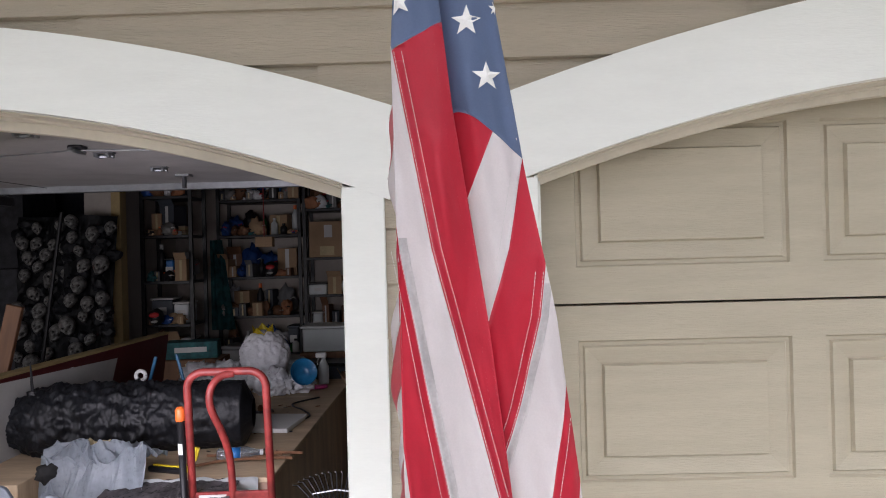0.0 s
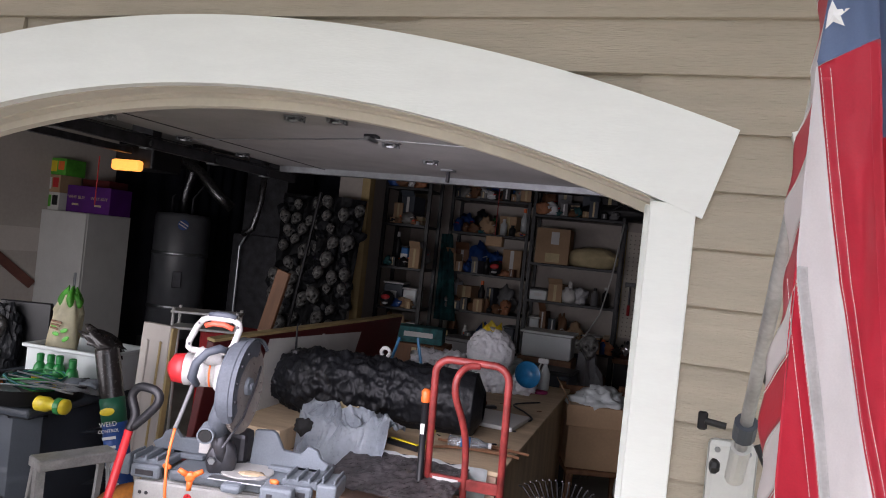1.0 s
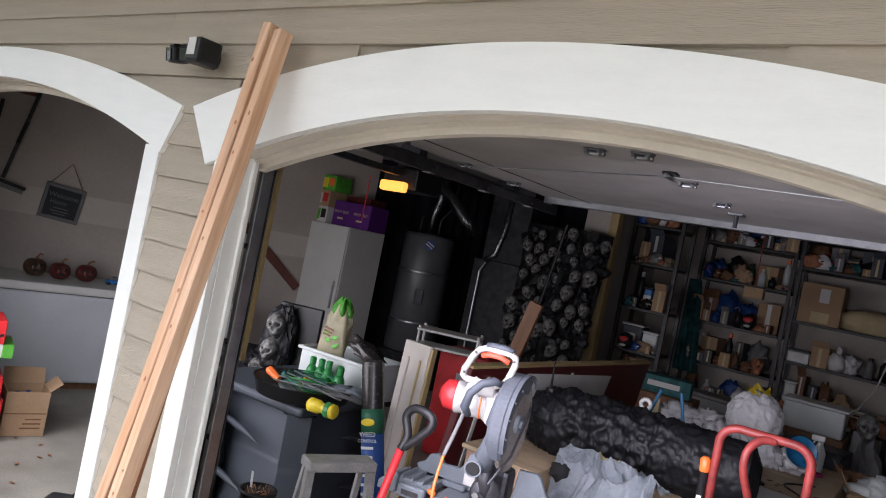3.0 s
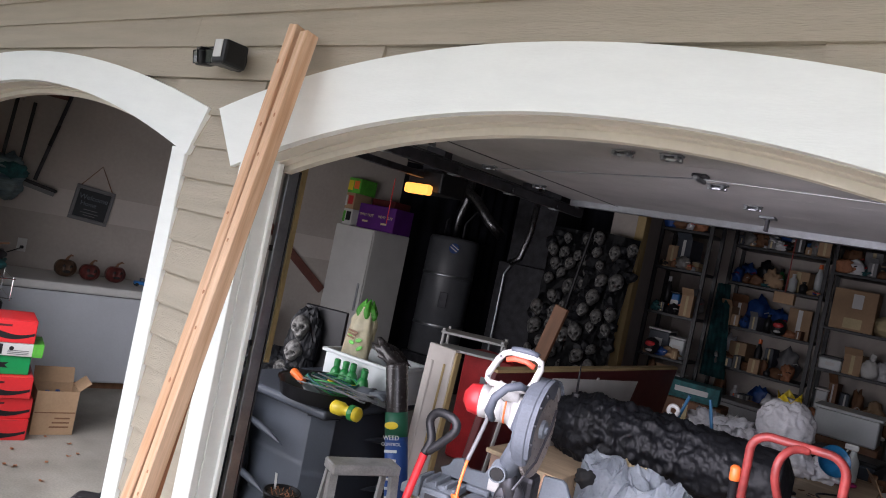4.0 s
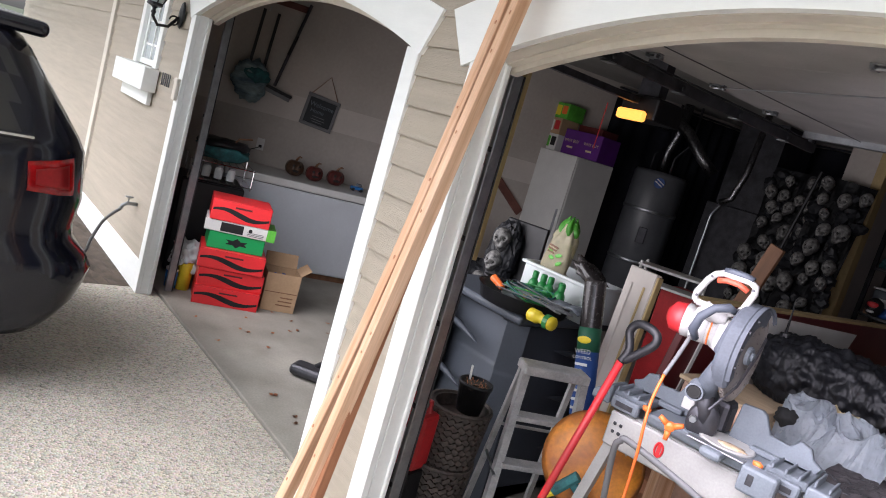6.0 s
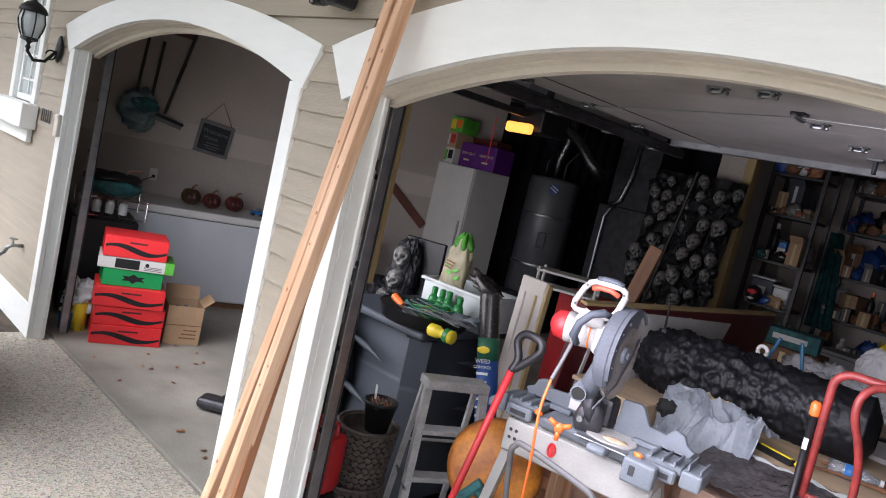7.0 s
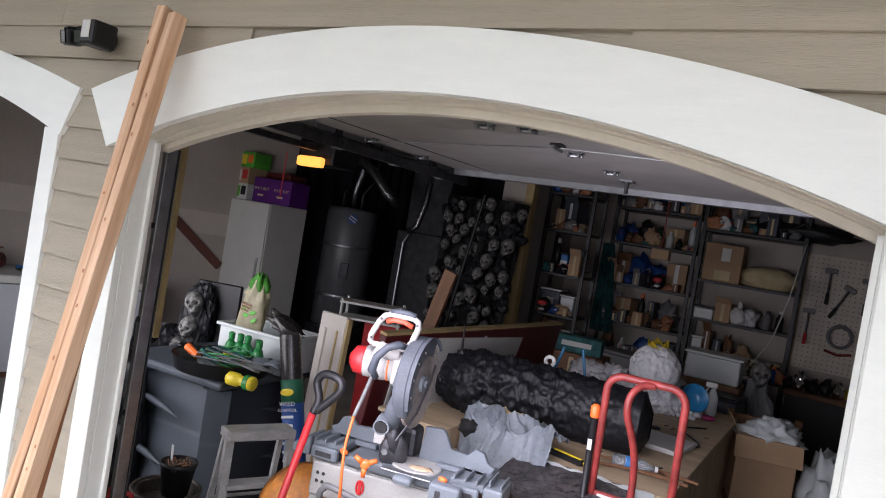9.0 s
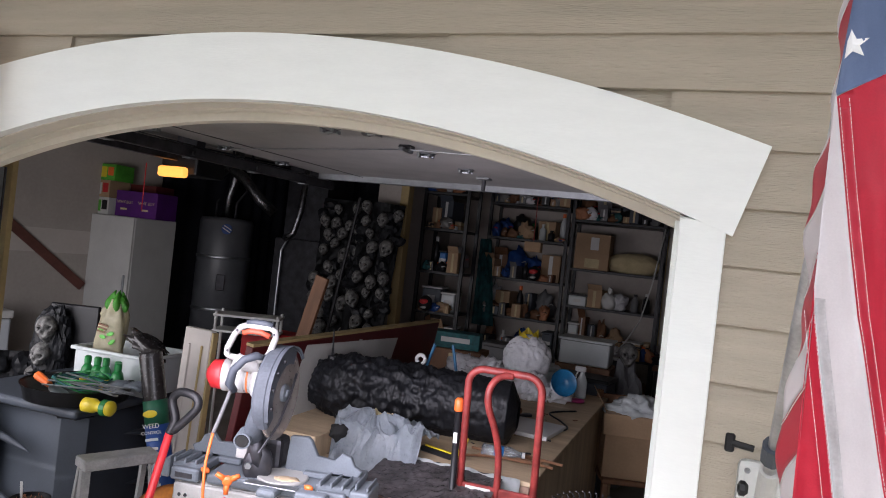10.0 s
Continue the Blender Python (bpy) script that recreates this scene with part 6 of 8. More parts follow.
wp = thing("white_panel", pose(0, 0, 0), "white hardboard sheet standing along the table", "sheet")
o = [(1.50, 1.305), (2.62, 1.25), (2.5, 0.956), (1.36, 0.76)]
own = bmesh.new()
vsA = [own.verts.new((-1.80 - 0.02 * k, y, z)) for k, (y, z) in enumerate(o)]
f = own.faces.new(vsA)
bmesh.ops.solidify(own, geom=[f], thickness=0.008)
part("sheet", own, OFFW, wp)
md = thing("maroon_door", pose(-2.13, 2.55, 0.36, 0, 8, -2), "dark red door slab stood on its long edge", "door slab")
part("slab", b_box(-0.02, 0.02, -1.16, 1.12, 0, 0.92, 0.004), MAROON, md)
part("top_edge", b_box(-0.021, 0.021, -1.161, 1.121, 0.9205, 0.935), YWOOD, md, "raw pale top edge")
for y in (-1.0, -0.1):
    part("pale_batten", b_box(0.0205, 0.028, y - 0.012, y + 0.012, 0.1, 0.88), OFFW, md)
ds = thing("door_trestle", pose(-2.15, 2.5, 0), "low wooden trestle carrying the old doors", "trestle")
part("beam", b_box(-0.22, 0.14, -1.0, 1.0, 0.28, 0.352, 0.004), WOODD, ds)
for y in (-0.85, 0.85):
    part("leg", b_box(-0.2, 0.12, y - 0.04, y + 0.04, 0, 0.279), WOODD, ds)
wd = thing("white_door", pose(-2.42, 1.40, 0.02, -3, 0, -6), "old white panel door with mouldings, seen edge on", "door slab")
part("slab", b_box(-0.09, 0.09, 0, 0.04, 0, 1.28, 0.004), DRYT, wd)
part("moulding", b_box(-0.052, -0.034, -0.008, -0.0003, 0.1, 1.2, 0.004), DRYT, wd)
part("moulding", b_box(0.035, 0.05, -0.008, -0.0003, 0.1, 1.2, 0.004), YWOOD, wd, "worn bare wood strip")
part("edge", b_box(0.0905, 0.105, 0.002, 0.036, 0, 1.27, 0.002), YWOOD, wd)
sk = thing("wood_offcut", pose(-2.48, 2.5, 0.97, 0, 14, 0), "brown wooden offcut propped among the doors", "offcut")
part("piece", b_box(-0.045, 0.045, -0.015, 0.015, 0, 0.62, 0.003), BROWNW, sk)

gb = thing("plastic_sack", pose(-1.28, 1.30, TZ), "empty crumpled grey plastic sack on the table edge", "sack")


def crumple(u, v):
    x = -0.19 + 0.40 * u
    p = Vector((u * 3.2, v * 2.6, 1.0))
    w = 0.0
    for f, a in ((0.9, 0.15), (1.7, 0.07), (3.3, 0.032), (6.0, 0.013)):
        w += a * (0.42 - abs(noise.noise(p * f + Vector((f, 2 * f, 3)))))
    y = 0.14 - 0.36 * v
    drop = 0.0 if y > -0.04 else -1.25 * (-0.04 - y)
    bulge = 0.05 * math.exp(-((v - 0.35) / 0.22) ** 2)
    return Vector((x + 0.05 * noise.noise(p * 1.3), y * (0.8 if drop else 1.0) + 0.03 * noise.noise(p * 2.3), max(0.004 if y > -0.03 else -1, 0.01 + w + bulge + drop)))


part("film", b_sheet(46, 36, crumple, 0.0015), PVC, gb)
part("mouth", b_lump(0.045, 0.05, 0.04, 0.3, 2, 3, 2), SOCKET, gb, m=pose(-0.165, -0.045, 0.05), smooth=True)
part("printed_patch", b_sheet(16, 8, lambda u, v: crumple(0.30 + 0.3 * u, 0.12 + 0.16 * v) + Vector((0, 0, 0.004))), PALEC, gb, "faded tan print")
crt = thing("plywood_box", pose(-1.63, 1.22, 0.89), "small plywood box behind the saw", "box")
part("box", b_box(-0.13, 0.12, -0.06, 0.12, 0.0, 0.10, 0.003), PLY, crt)
part("brace", b_box(-0.012, 0.012, -0.08, -0.062, -0.03, 0.1), WOOD, crt, m=pose(0.03, 0, 0, 0, 22, 0))
cst = thing("box_shelf", pose(-1.63, 1.18, 0), "wooden side shelf behind the saw stand", "shelf")
part("board", b_box(-0.20, 0.30, -0.07, 0.105, 0.86, 0.889, 0.002), PLY, cst)
part("leg", b_box(-0.19, -0.15, -0.06, 0.09, 0, 0.859), WOOD, cst)
part("leg", b_box(0.25, 0.29, -0.06, 0.09, 0, 0.859), WOOD, cst)

kn = thing("utility_knife", pose(-1.02, 1.38, TZ + 0.012, 0, 0, -18), "black and yellow tool lying on the table", "tool")
part("body", b_box(-0.11, 0.06, -0.018, 0.018, -0.01, 0.014, 0.006), BLACK, kn)
part("inlay", b_box(-0.09, 0.05, -0.006, 0.006, 0.0145, 0.019), YELLOW, kn)
part("head", b_tube([(0.07, 0.0, 0.0), (0.095, 0.02, 0.05), (0.10, 0.03, 0.09)], 0.011, 6), YELLOW, kn)
wbt = thing("water_bottle", pose(-0.80, 1.53, TZ + 0.030, 0, 0, 14) @ Matrix.Scale(0.88, 4), "clear water bottle with blue label lying down", "bottle")
WATERY = mat("clear_bottle_plastic", (0.75, 0.82, 0.86), 0.08, vary=0.02, trans=0.85)
part("bottle", b_lathe([(0.02, 0), (0.032, 0.008), (0.032, 0.05), (0.029, 0.055), (0.032, 0.06), (0.032, 0.14), (0.014, 0.185), (0.013, 0.2)], 18), WATERY, wbt, m=pose(-0.1, 0, 0, 0, 90, 0), smooth=True)
part("label", b_lathe([(0.0325, 0.065), (0.0325, 0.11)], 18), BLUEP, wbt, m=pose(-0.1, 0, 0, 0, 90, 0), smooth=True)
part("cap", b_lathe([(0.015, 0.2), (0.015, 0.215)], 12), OFFW, wbt, m=pose(-0.1, 0, 0, 0, 90, 0))
for k in range(6):
    sk2 = thing("dowel", pose(-0.85 + 0.03 * k, 1.50 + 0.05 * (k % 3), TZ + 0.008 + 0.005 * (k % 2), 0, 0, r3.uniform(-25, 30)), "short brown stick lying on the table", "stick", group="sticks on the table")
    part("stick", b_tube([(-0.13, 0, 0), (0.0, 0.004, 0.004), (0.16, 0, 0)], 0.0065, 6), BROWNW, sk2)
lap = thing("grey_sheet", pose(-0.88, 2.15, TZ + 0.002, 0, 0, -6), "flat pale grey board lying on the table", "board")
part("sheet", b_box(-0.18, 0.2, -0.16, 0.16, 0, 0.022, 0.003), OFFW, lap)
tgl = thing("spray_trigger", pose(-1.36, 1.88, TZ + 0.31) @ Matrix.Scale(0.7, 4), "white ring of tape on the foam prop", "tape")
part("ring", b_tube([(0.032 * math.cos(k * math.tau / 20), 0, 0.032 * math.sin(k * math.tau / 20)) for k in range(21)], 0.014, 8), OFFW, tgl, smooth=True)
for k, (x, y) in enumerate(((-1.40, 2.0), (-1.2, 2.05))):
    bp2 = thing("blue_clamp", pose(x, y, TZ + 0.16, 0, (16, -14)[k], 0), "blue-handled clamp standing behind the prop", "clamp", group="blue clamps")
    part("handle", b_tube([(0, 0, 0.05), (0, 0, 0.23)], 0.008, 8), mat("clamp_blue", (0.02, 0.13, 0.26), 0.4), bp2)
    part("jaw", b_box(-0.03, 0.03, -0.012, 0.012, -0.16, 0.049, 0.005), DSTEEL, bp2)

tsb = thing("spray_bottle", pose(-0.76, 3.28, TZ + 0.001), "clear spray bottle with a white trigger on the table", "bottle")
part("body", b_lathe([(0.034, 0), (0.036, 0.01), (0.036, 0.11), (0.016, 0.155), (0.014, 0.17)], 16), CLEARP, tsb, smooth=True)
part("trigger_head", b_box(-0.05, 0.02, -0.014, 0.014, 0.171, 0.205, 0.006), OFFW, tsb, "white trigger head")
part("trigger", b_tube([(-0.03, 0, 0.171), (-0.042, 0, 0.145), (-0.038, 0, 0.125)], 0.005, 6), OFFW, tsb)
tcl = thing("spring_clamp", pose(-0.78, 3.05, TZ + 0.018, 0, 0, 30), "magenta spring clamp lying on the table", "clamp")
MAGENTA = mat("magenta_plastic", (0.30, 0.02, 0.11), 0.4, vary=0.1)
for q in (-1, 1):
    part("jaw", b_tube(bent([(-0.07, q * 0.028, 0), (0.0, q * 0.012, 0), (0.05, q * 0.024, 0), (0.08, q * 0.006, 0)], 4), 0.011, 8), MAGENTA, tcl, smooth=True)
tcd = link("power_cord", b_tube(bent([(-0.70, 2.80, TZ + 0.006), (-0.82, 2.62, TZ + 0.006), (-0.72, 2.45, TZ + 0.006), (-0.66, 2.30, TZ + 0.006), (-0.74, 2.12, TZ + 0.006)], 8), 0.005, 6), BLACK, smooth=True)
tagged(tcd, "black power cord curled on the plywood table", "cord")
tdc = thing("hand_plane", pose(-0.95, 2.42, TZ + 0.001, 0, 0, 35), "small dark hand tool on the plywood table", "tool")
part("sole", b_box(-0.07, 0.07, -0.02, 0.02, 0, 0.015, 0.003), DSTEEL, tdc)
part("knob", b_lathe([(0.012, 0.0155), (0.016, 0.03), (0.008, 0.045)], 12), BROWNW, tdc)
chips = random.Random(40)
for k in range(22):
    cx, cy = chips.uniform(-1.0, -0.66), chips.uniform(1.45, 2.7)
    ch2 = link("wood_chip", b_box(-0.012, 0.012, -0.004, 0.004, 0, 0.003), BROWNW if k % 2 else BLACK, m=pose(cx, cy, TZ + 0.0005, 0, 0, chips.uniform(0, 180)) @ Matrix.Scale(chips.uniform(0.6, 1.8), 4))
    tagged(ch2, "small dark wood chip on the plywood table", "chip", group="chips on the table")

hw = thing("foam_cloud_ball", pose(-1.10, 3.1, TZ + 0.225) @ Matrix.Scale(0.9, 4), "white lumpy foam ball with a gold paper crown", "prop")
part("ball", b_lump(0.165, 0.16, 0.165, 0.2, 2.6, 5, 1.5, ridge=True), FOAMW, hw, smooth=True)
crown = bmesh.new()
n = 10
lo = [crown.verts.new((0.06 * math.cos(k * math.tau / n), 0.06 * math.sin(k * math.tau / n), 0.14)) for k in range(n)]
hi = [crown.verts.new((0.075 * math.cos(k * math.tau / n), 0.075 * math.sin(k * math.tau / n), 0.215 if k % 2 else 0.165)) for k in range(n)]
for k in range(n):
    crown.faces.new((lo[k], lo[(k + 1) % n], hi[(k + 1) % n], hi[k]))
bmesh.ops.solidify(crown, geom=crown.faces[:], thickness=0.002)
part("crown", crown, YELLOW, hw, "gold paper crown", m=pose(-0.01, 0.03, 0.0, 8, 0, 0))
for k, (x, y, z, s) in enumerate(((-1.50, 3.05, 0.08, 0.10), (-1.38, 3.1, 0.09, 0.10), (-1.26, 3.0, 0.07, 0.085), (-0.98, 2.95, 0.07, 0.08), (-1.08, 2.98, 0.075, 0.09), (-1.42, 2.95, 0.06, 0.08), (-0.86, 3.0, 0.06, 0.07))):
    c = link("foam_lump", b_lump(s * 1.25, s, s, 0.5, 2.6, 4, k * 2.3, flat=-z + 0.001), FOAMW, m=pose(x, y, TZ + z, 0, 0, 30 * k), smooth=True)
    tagged(c, "crumpled white foam lump lying on the table", "foam", group="white foam lumps")
bd = link("blue_bowl", b_lathe([(0.022, 0), (0.06, 0.022), (0.080, 0.07), (0.083, 0.07), (0.062, 0.018), (0.018, 0.009)], 26), mat("sky_blue_plastic", (0.02, 0.17, 0.36), 0.35, vary=0.2, scale=9), m=pose(-0.83, 2.90, TZ + 0.13, 70, 0, 30), smooth=True)
tagged(bd, "bright blue plastic bowl tipped on its side", "bowl")

# ---- hand truck and poles ----
hk = thing("hand_truck", pose(-0.72, 1.27, 0, 6, 0, 3), "worn red tubular hand truck", "hand truck")
ou = [(-0.15, 0, 0.02), (-0.142, 0, 1.29)] + [(-0.082 - 0.06 * math.cos(a), 0, 1.345 + 0.06 * math.sin(a)) for a in [math.pi / 2 * k / 7 for k in range(8)]]
ou += [(0.082 + 0.06 * math.sin(a), 0, 1.345 + 0.06 * math.cos(a)) for a in [math.pi / 2 * k / 7 for k in range(8)]] + [(0.142, 0, 1.29), (0.15, 0, 0.02)]
part("outer_frame", b_tube(ou, 0.0145, 12), REDW, hk, smooth=True)
part("centre_tube", b_tube(bent([(0.03, -0.005, 1.398), (-0.005, -0.018, 1.396), (-0.03, -0.035, 1.38), (-0.045, -0.05, 1.35), (-0.048, -0.055, 1.31), (-0.04, -0.05, 1.265), (-0.02, -0.035, 1.20), (-0.006, -0.015, 1.13), (0.0, 0.0, 1.05), (0.002, 0.0, 0.9), (0.0, 0.0, 0.1)], 4), 0.0135, 12), REDW, hk, smooth=True)
for z in (0.3, 0.62, 0.93):
    part("cross_bar", b_box(-0.15, 0.15, -0.008, 0.008, z - 0.022, z + 0.022, 0.004), REDW, hk)
part("label", b_box(-0.12, -0.02, -0.0095, -0.0085, 0.915, 0.945), OFFW, hk, "white warning label")
part("toe_plate", b_box(-0.2, 0.2, -0.22, 0.01, 0.0, 0.012, 0.003), REDW, hk)
for s in (-1, 1):
    wh = part("wheel", b_lathe([(0.06, -0.028), (0.11, -0.03), (0.125, -0.012), (0.125, 0.012), (0.11, 0.03), (0.06, 0.028)], 24), RUBBER, hk, m=pose(s * 0.22, 0.09, 0.125, 0, 90, 0), smooth=True)
    part("rim", b_lathe([(0.015, -0.031), (0.06, -0.029), (0.06, 0.029), (0.015, 0.031)], 18), REDW, wh)
part("axle", b_tube([(-0.22, 0.09, 0.125), (0.22, 0.09, 0.125)], 0.009, 8), STEEL, hk)
bpz = thing("black_pole", pose(-0.853, 1.13, 0, 0, -1.5, 0), "black pole with an orange end cap", "pole")
part("pole", b_tube([(0, 0, 0), (0, 0, 1.22)], 0.0135, 10), BLACK, bpz, smooth=True)
part("cap", b_lathe([(0.016, 1.22), (0.018, 1.225), (0.018, 1.262), (0.010, 1.272)], 12), ORANGE, bpz, "orange cap", smooth=True)
part("tag", b_box(-0.008, 0.008, -0.0148, -0.0138, 1.10, 1.14), OFFW, bpz)
rk2 = thing("leaf_rake", pose(-0.36, 1.40, -0.0, 0, 0, 0) @ Matrix.Diagonal((0.9, 0.9, 0.93, 1)), "steel leaf rake standing tines up", "rake")
part("shaft", b_tube([(0, 0, 0.0), (0, -0.03, 0.78)], 0.012, 8), WOODD, rk2)
for k in range(15):
    a = radians(-38 + 76 * k / 14)
    part("tine", b_tube([(0, -0.03, 0.78), (0.28 * math.sin(a), -0.04, 0.78 + 0.24 * math.cos(a)), (0.30 * math.sin(a), -0.08, 0.785 + 0.25 * math.cos(a))], 0.003, 5), DSTEEL, rk2)
part("brace", b_tube([(-0.11, -0.036, 0.93), (0, -0.036, 0.945), (0.11, -0.036, 0.93)], 0.004, 5), STEEL, rk2)

ch = thing("wooden_chair", pose(-0.40, 3.42, 0, 0, 0, 20) @ Matrix.Scale(1.1, 4), "brown wooden chair carrying a cardboard box", "chair")
part("seat", b_box(-0.21, 0.21, -0.2, 0.2, 0.43, 0.46, 0.006), BROWNW, ch)
for x in (-0.19, 0.19):
    for y in (-0.18, 0.18):
        part("leg", b_box(x - 0.018, x + 0.018, y - 0.018, y + 0.018, 0, 0.429, 0.003), BROWNW, ch)
    part("back_post", b_box(x - 0.018, x + 0.018, 0.165, 0.2, 0.461, 0.9, 0.003), BROWNW, ch)
part("back_rail", b_box(-0.17, 0.17, 0.172, 0.192, 0.78, 0.88, 0.003), BROWNW, ch)
bx = thing("cardboard_box", pose(-0.43, 3.36, 0.507, 0, 0, 14), "open cardboard box stuffed with bubble wrap", "box")
part("body", b_box(-0.17, 0.17, -0.15, 0.15, 0, 0.40, 0.003), CARDB, bx)
part("flap", b_box(-0.19, 0.19, -0.002, 0.002, 0, 0.13), CARDB, bx, m=pose(0, -0.152, 0.40, 160, 0, 0))
part("flap", b_box(-0.002, 0.002, -0.15, 0.15, 0, 0.14), CARDB, bx, m=pose(-0.17, 0, 0.40, 0, -30, 0))
part("wrap", b_lump(0.16, 0.13, 0.10, 0.5, 2.5, 4, 8), CLEARP, bx, "crumpled clear wrap", m=pose(0.03, 0, 0.40), smooth=True)
gbg = thing("clear_bag", pose(-0.06, 3.45, 0.0), "tall clear bag of black oddments on the floor", "bag")
part("film", b_lump(0.17, 0.15, 0.44, 0.45, 2.2, 4, 12, flat=-0.4), CLEARP, gbg, m=pose(0, 0, 0.4), smooth=True)
part("contents", b_lump(0.14, 0.12, 0.34, 0.6, 3, 3, 14, flat=-0.31), BLACK, gbg, m=pose(0, 0, 0.315))

# ---- back of the garage ----
fg = thing("tall_cabinet", pose(-5.90, 4.55, 0, 0, 0, 0), "plain white tall cabinet with boxes on top", "cabinet")
part("body", b_box(-0.30, 0.30, -0.28, 0.32, 0.03, 1.80, 0.008), OFFW, fg)
part("door", b_box(-0.298, 0.298, -0.302, -0.282, 0.05, 1.795, 0.004), OFFW, fg)
part("handle", b_box(0.24, 0.262, -0.325, -0.303, 0.9, 1.2, 0.004), STEEL, fg)
part("plinth", b_box(-0.27, 0.27, -0.25, 0.3, 0.0, 0.031), BLACK, fg)
for k, (z, h, mt, x) in enumerate(((1.801, 0.18, OFFW, -6.13), (1.982, 0.18, CARDB, -6.15), (2.163, 0.17, LIME, -6.11))):
    b = thing("food_carton", pose(x, 4.42, z, 0, 0, -4 + 3 * k), "small printed grocery carton on the cabinet", "box", group="cartons on the cabinet")
    part("body", b_box(-0.13, 0.13, -0.12, 0.15, 0, h, 0.003), mt, b)
    part("print", b_box(-0.11, 0.02, -0.1215, -0.1205, 0.03, h - 0.03), (LIME, OFFW, YELLOW)[k], b)
    part("print", b_box(0.035, 0.11, -0.1215, -0.1205, 0.05, h - 0.03), (BLACK, REDP, ORANGE)[k], b)
pp = thing("pet_food_carton", pose(-5.73, 4.48, 1.801, 0, 0, 3), "wide purple printed carton on the cabinet", "box", group="cartons on the cabinet")
part("body", b_box(-0.21, 0.31, -0.16, 0.16, 0, 0.27, 0.004), PURPLE, pp)
for x in (-0.09, 0.18):
    words("WHY BUY", 0.045, PALEC, pp, pose(x, -0.1605, 0.15) @ FACE)
    part("print_bar", b_box(x - 0.05, x + 0.03, -0.1615, -0.1605, 0.07, 0.09), PALEC, pp)
gt = thing("purple_carton", pose(-5.78, 4.62, 2.072, 0, 0, -3), "dark red carton lying on the purple one", "box", group="cartons on the cabinet")
part("body", b_box(-0.16, 0.2, -0.12, 0.14, 0, 0.08, 0.003), MAROON, gt)

brd = link("brace_board", b_box(-0.5, 0.5, -0.03, 0.0, -0.045, 0.045, 0.003), REDBROWN, m=on_left_wall(3.78, 0.002, 1.33) @ pose(0, 0, 0, 0, 38, 0))
tagged(brd, "reddish board fixed diagonally on the drywall", "board")
ht = thing("water_heater", pose(-5.62, 5.75, 0), "dark grey tank water heater with steel straps", "water heater")
part("stand", b_box(-0.34, 0.34, -0.34, 0.34, 0, 0.45, 0.006), DSTEEL, ht)
part("tank", b_lathe([(0.30, 0.451), (0.325, 0.47), (0.325, 1.86), (0.30, 1.905), (0.05, 1.92)], 40), HEATER, ht, smooth=True)
for z in (0.80, 1.42):
    part("strap", b_lathe([(0.327, z), (0.331, z + 0.004), (0.331, z + 0.034), (0.327, z + 0.038)], 40), STEEL, ht, smooth=True)
part("valve_plate", b_box(-0.05, 0.05, -0.345, -0.32, 1.05, 1.24, 0.006), DSTEEL, ht, m=pose(0, 0, 0, 0, 0, 38))
part("swirl_badge", b_lathe([(0.062, 0), (0.06, 0.003)], 24), NAVY, ht, "blue and white round badge", m=pose(0.215, -0.256, 1.78, 90, 0, 40))
for q in (-0.02, 0.012):
    part("swirl_bar", b_box(-0.05, 0.05, -0.0062, -0.0035, q, q + 0.012), OFFW, ht, m=pose(0.215, -0.256, 1.78, 0, 30, 40))
part("flue", b_tube([(0, 0, 1.91), (0.0, 0, 2.15), (0.06, 0, 2.35), (0.1, 0, 2.75)], 0.055, 12), FOIL, ht, smooth=True)
for x in (-0.13, 0.16):
    part("water_pipe", b_tube([(x, -0.05, 1.90), (x, -0.05, 2.1), (x + 0.05, 0.1, 2.3), (x + 0.05, 0.1, 2.75)], 0.014, 8), DSTEEL, ht, smooth=True)
# invented near-black sheets that give the heater corner its shade by colour
SHADE_SHEET = mat("shade_sheet_black", (0.032, 0.033, 0.045), 0.9, vary=0.2, scale=3, spec=0.2)
for dm, wide, folds, lab in ((pose(-8.4, 6.90, 0), 4.6, 110, "added near-black sheet standing in for the shade on the back wall"), (on_left_wall(4.95, 0.06), 2.05, 60, "added near-black sheet standing in for the shade on the side wall")):
    dp = thing("shade_drape", dm, lab, "drape", group="black drapes")
    part("cloth", b_sheet(int(wide * 30), 8, lambda u, v: Vector((wide * u, 0.02 * math.sin(u * folds + 2 * math.sin(u * 9)), 0.02 + 2.66 * v)), 0.004), SHADE_SHEET, dp, smooth=True)
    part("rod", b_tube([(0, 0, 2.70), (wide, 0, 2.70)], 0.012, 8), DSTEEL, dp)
fn = thing("furnace_unit", pose(-4.72, 6.35, 0), "dark furnace cabinet in the unlit corner", "furnace")
part("body", b_box(-0.35, 0.35, -0.35, 0.4, 0.3, 1.75, 0.01), DSTEEL, fn)
part("base", b_box(-0.3, 0.3, -0.3, 0.35, 0.0, 0.299), MIDGREY, fn)
part("plenum", b_box(-0.28, 0.28, -0.28, 0.35, 1.751, 2.75), DSTEEL, fn)
part("gas_pipe", b_tube([(-0.2, -0.42, 0.4), (-0.2, -0.42, 1.6), (-0.12, -0.42, 1.75)], 0.014, 8), STEEL, fn)
dz = thing("flex_duct", pose(0, 0, 0), "shiny flexible duct curving over the heater", "duct")
part("duct", b_tube([(-5.52, 5.4, 2.42), (-5.35, 5.35, 2.50), (-5.1, 5.3, 2.38), (-4.85, 5.3, 2.15), (-4.72, 5.4, 2.02)], 0.06, 12), FOIL, dz, smooth=True)
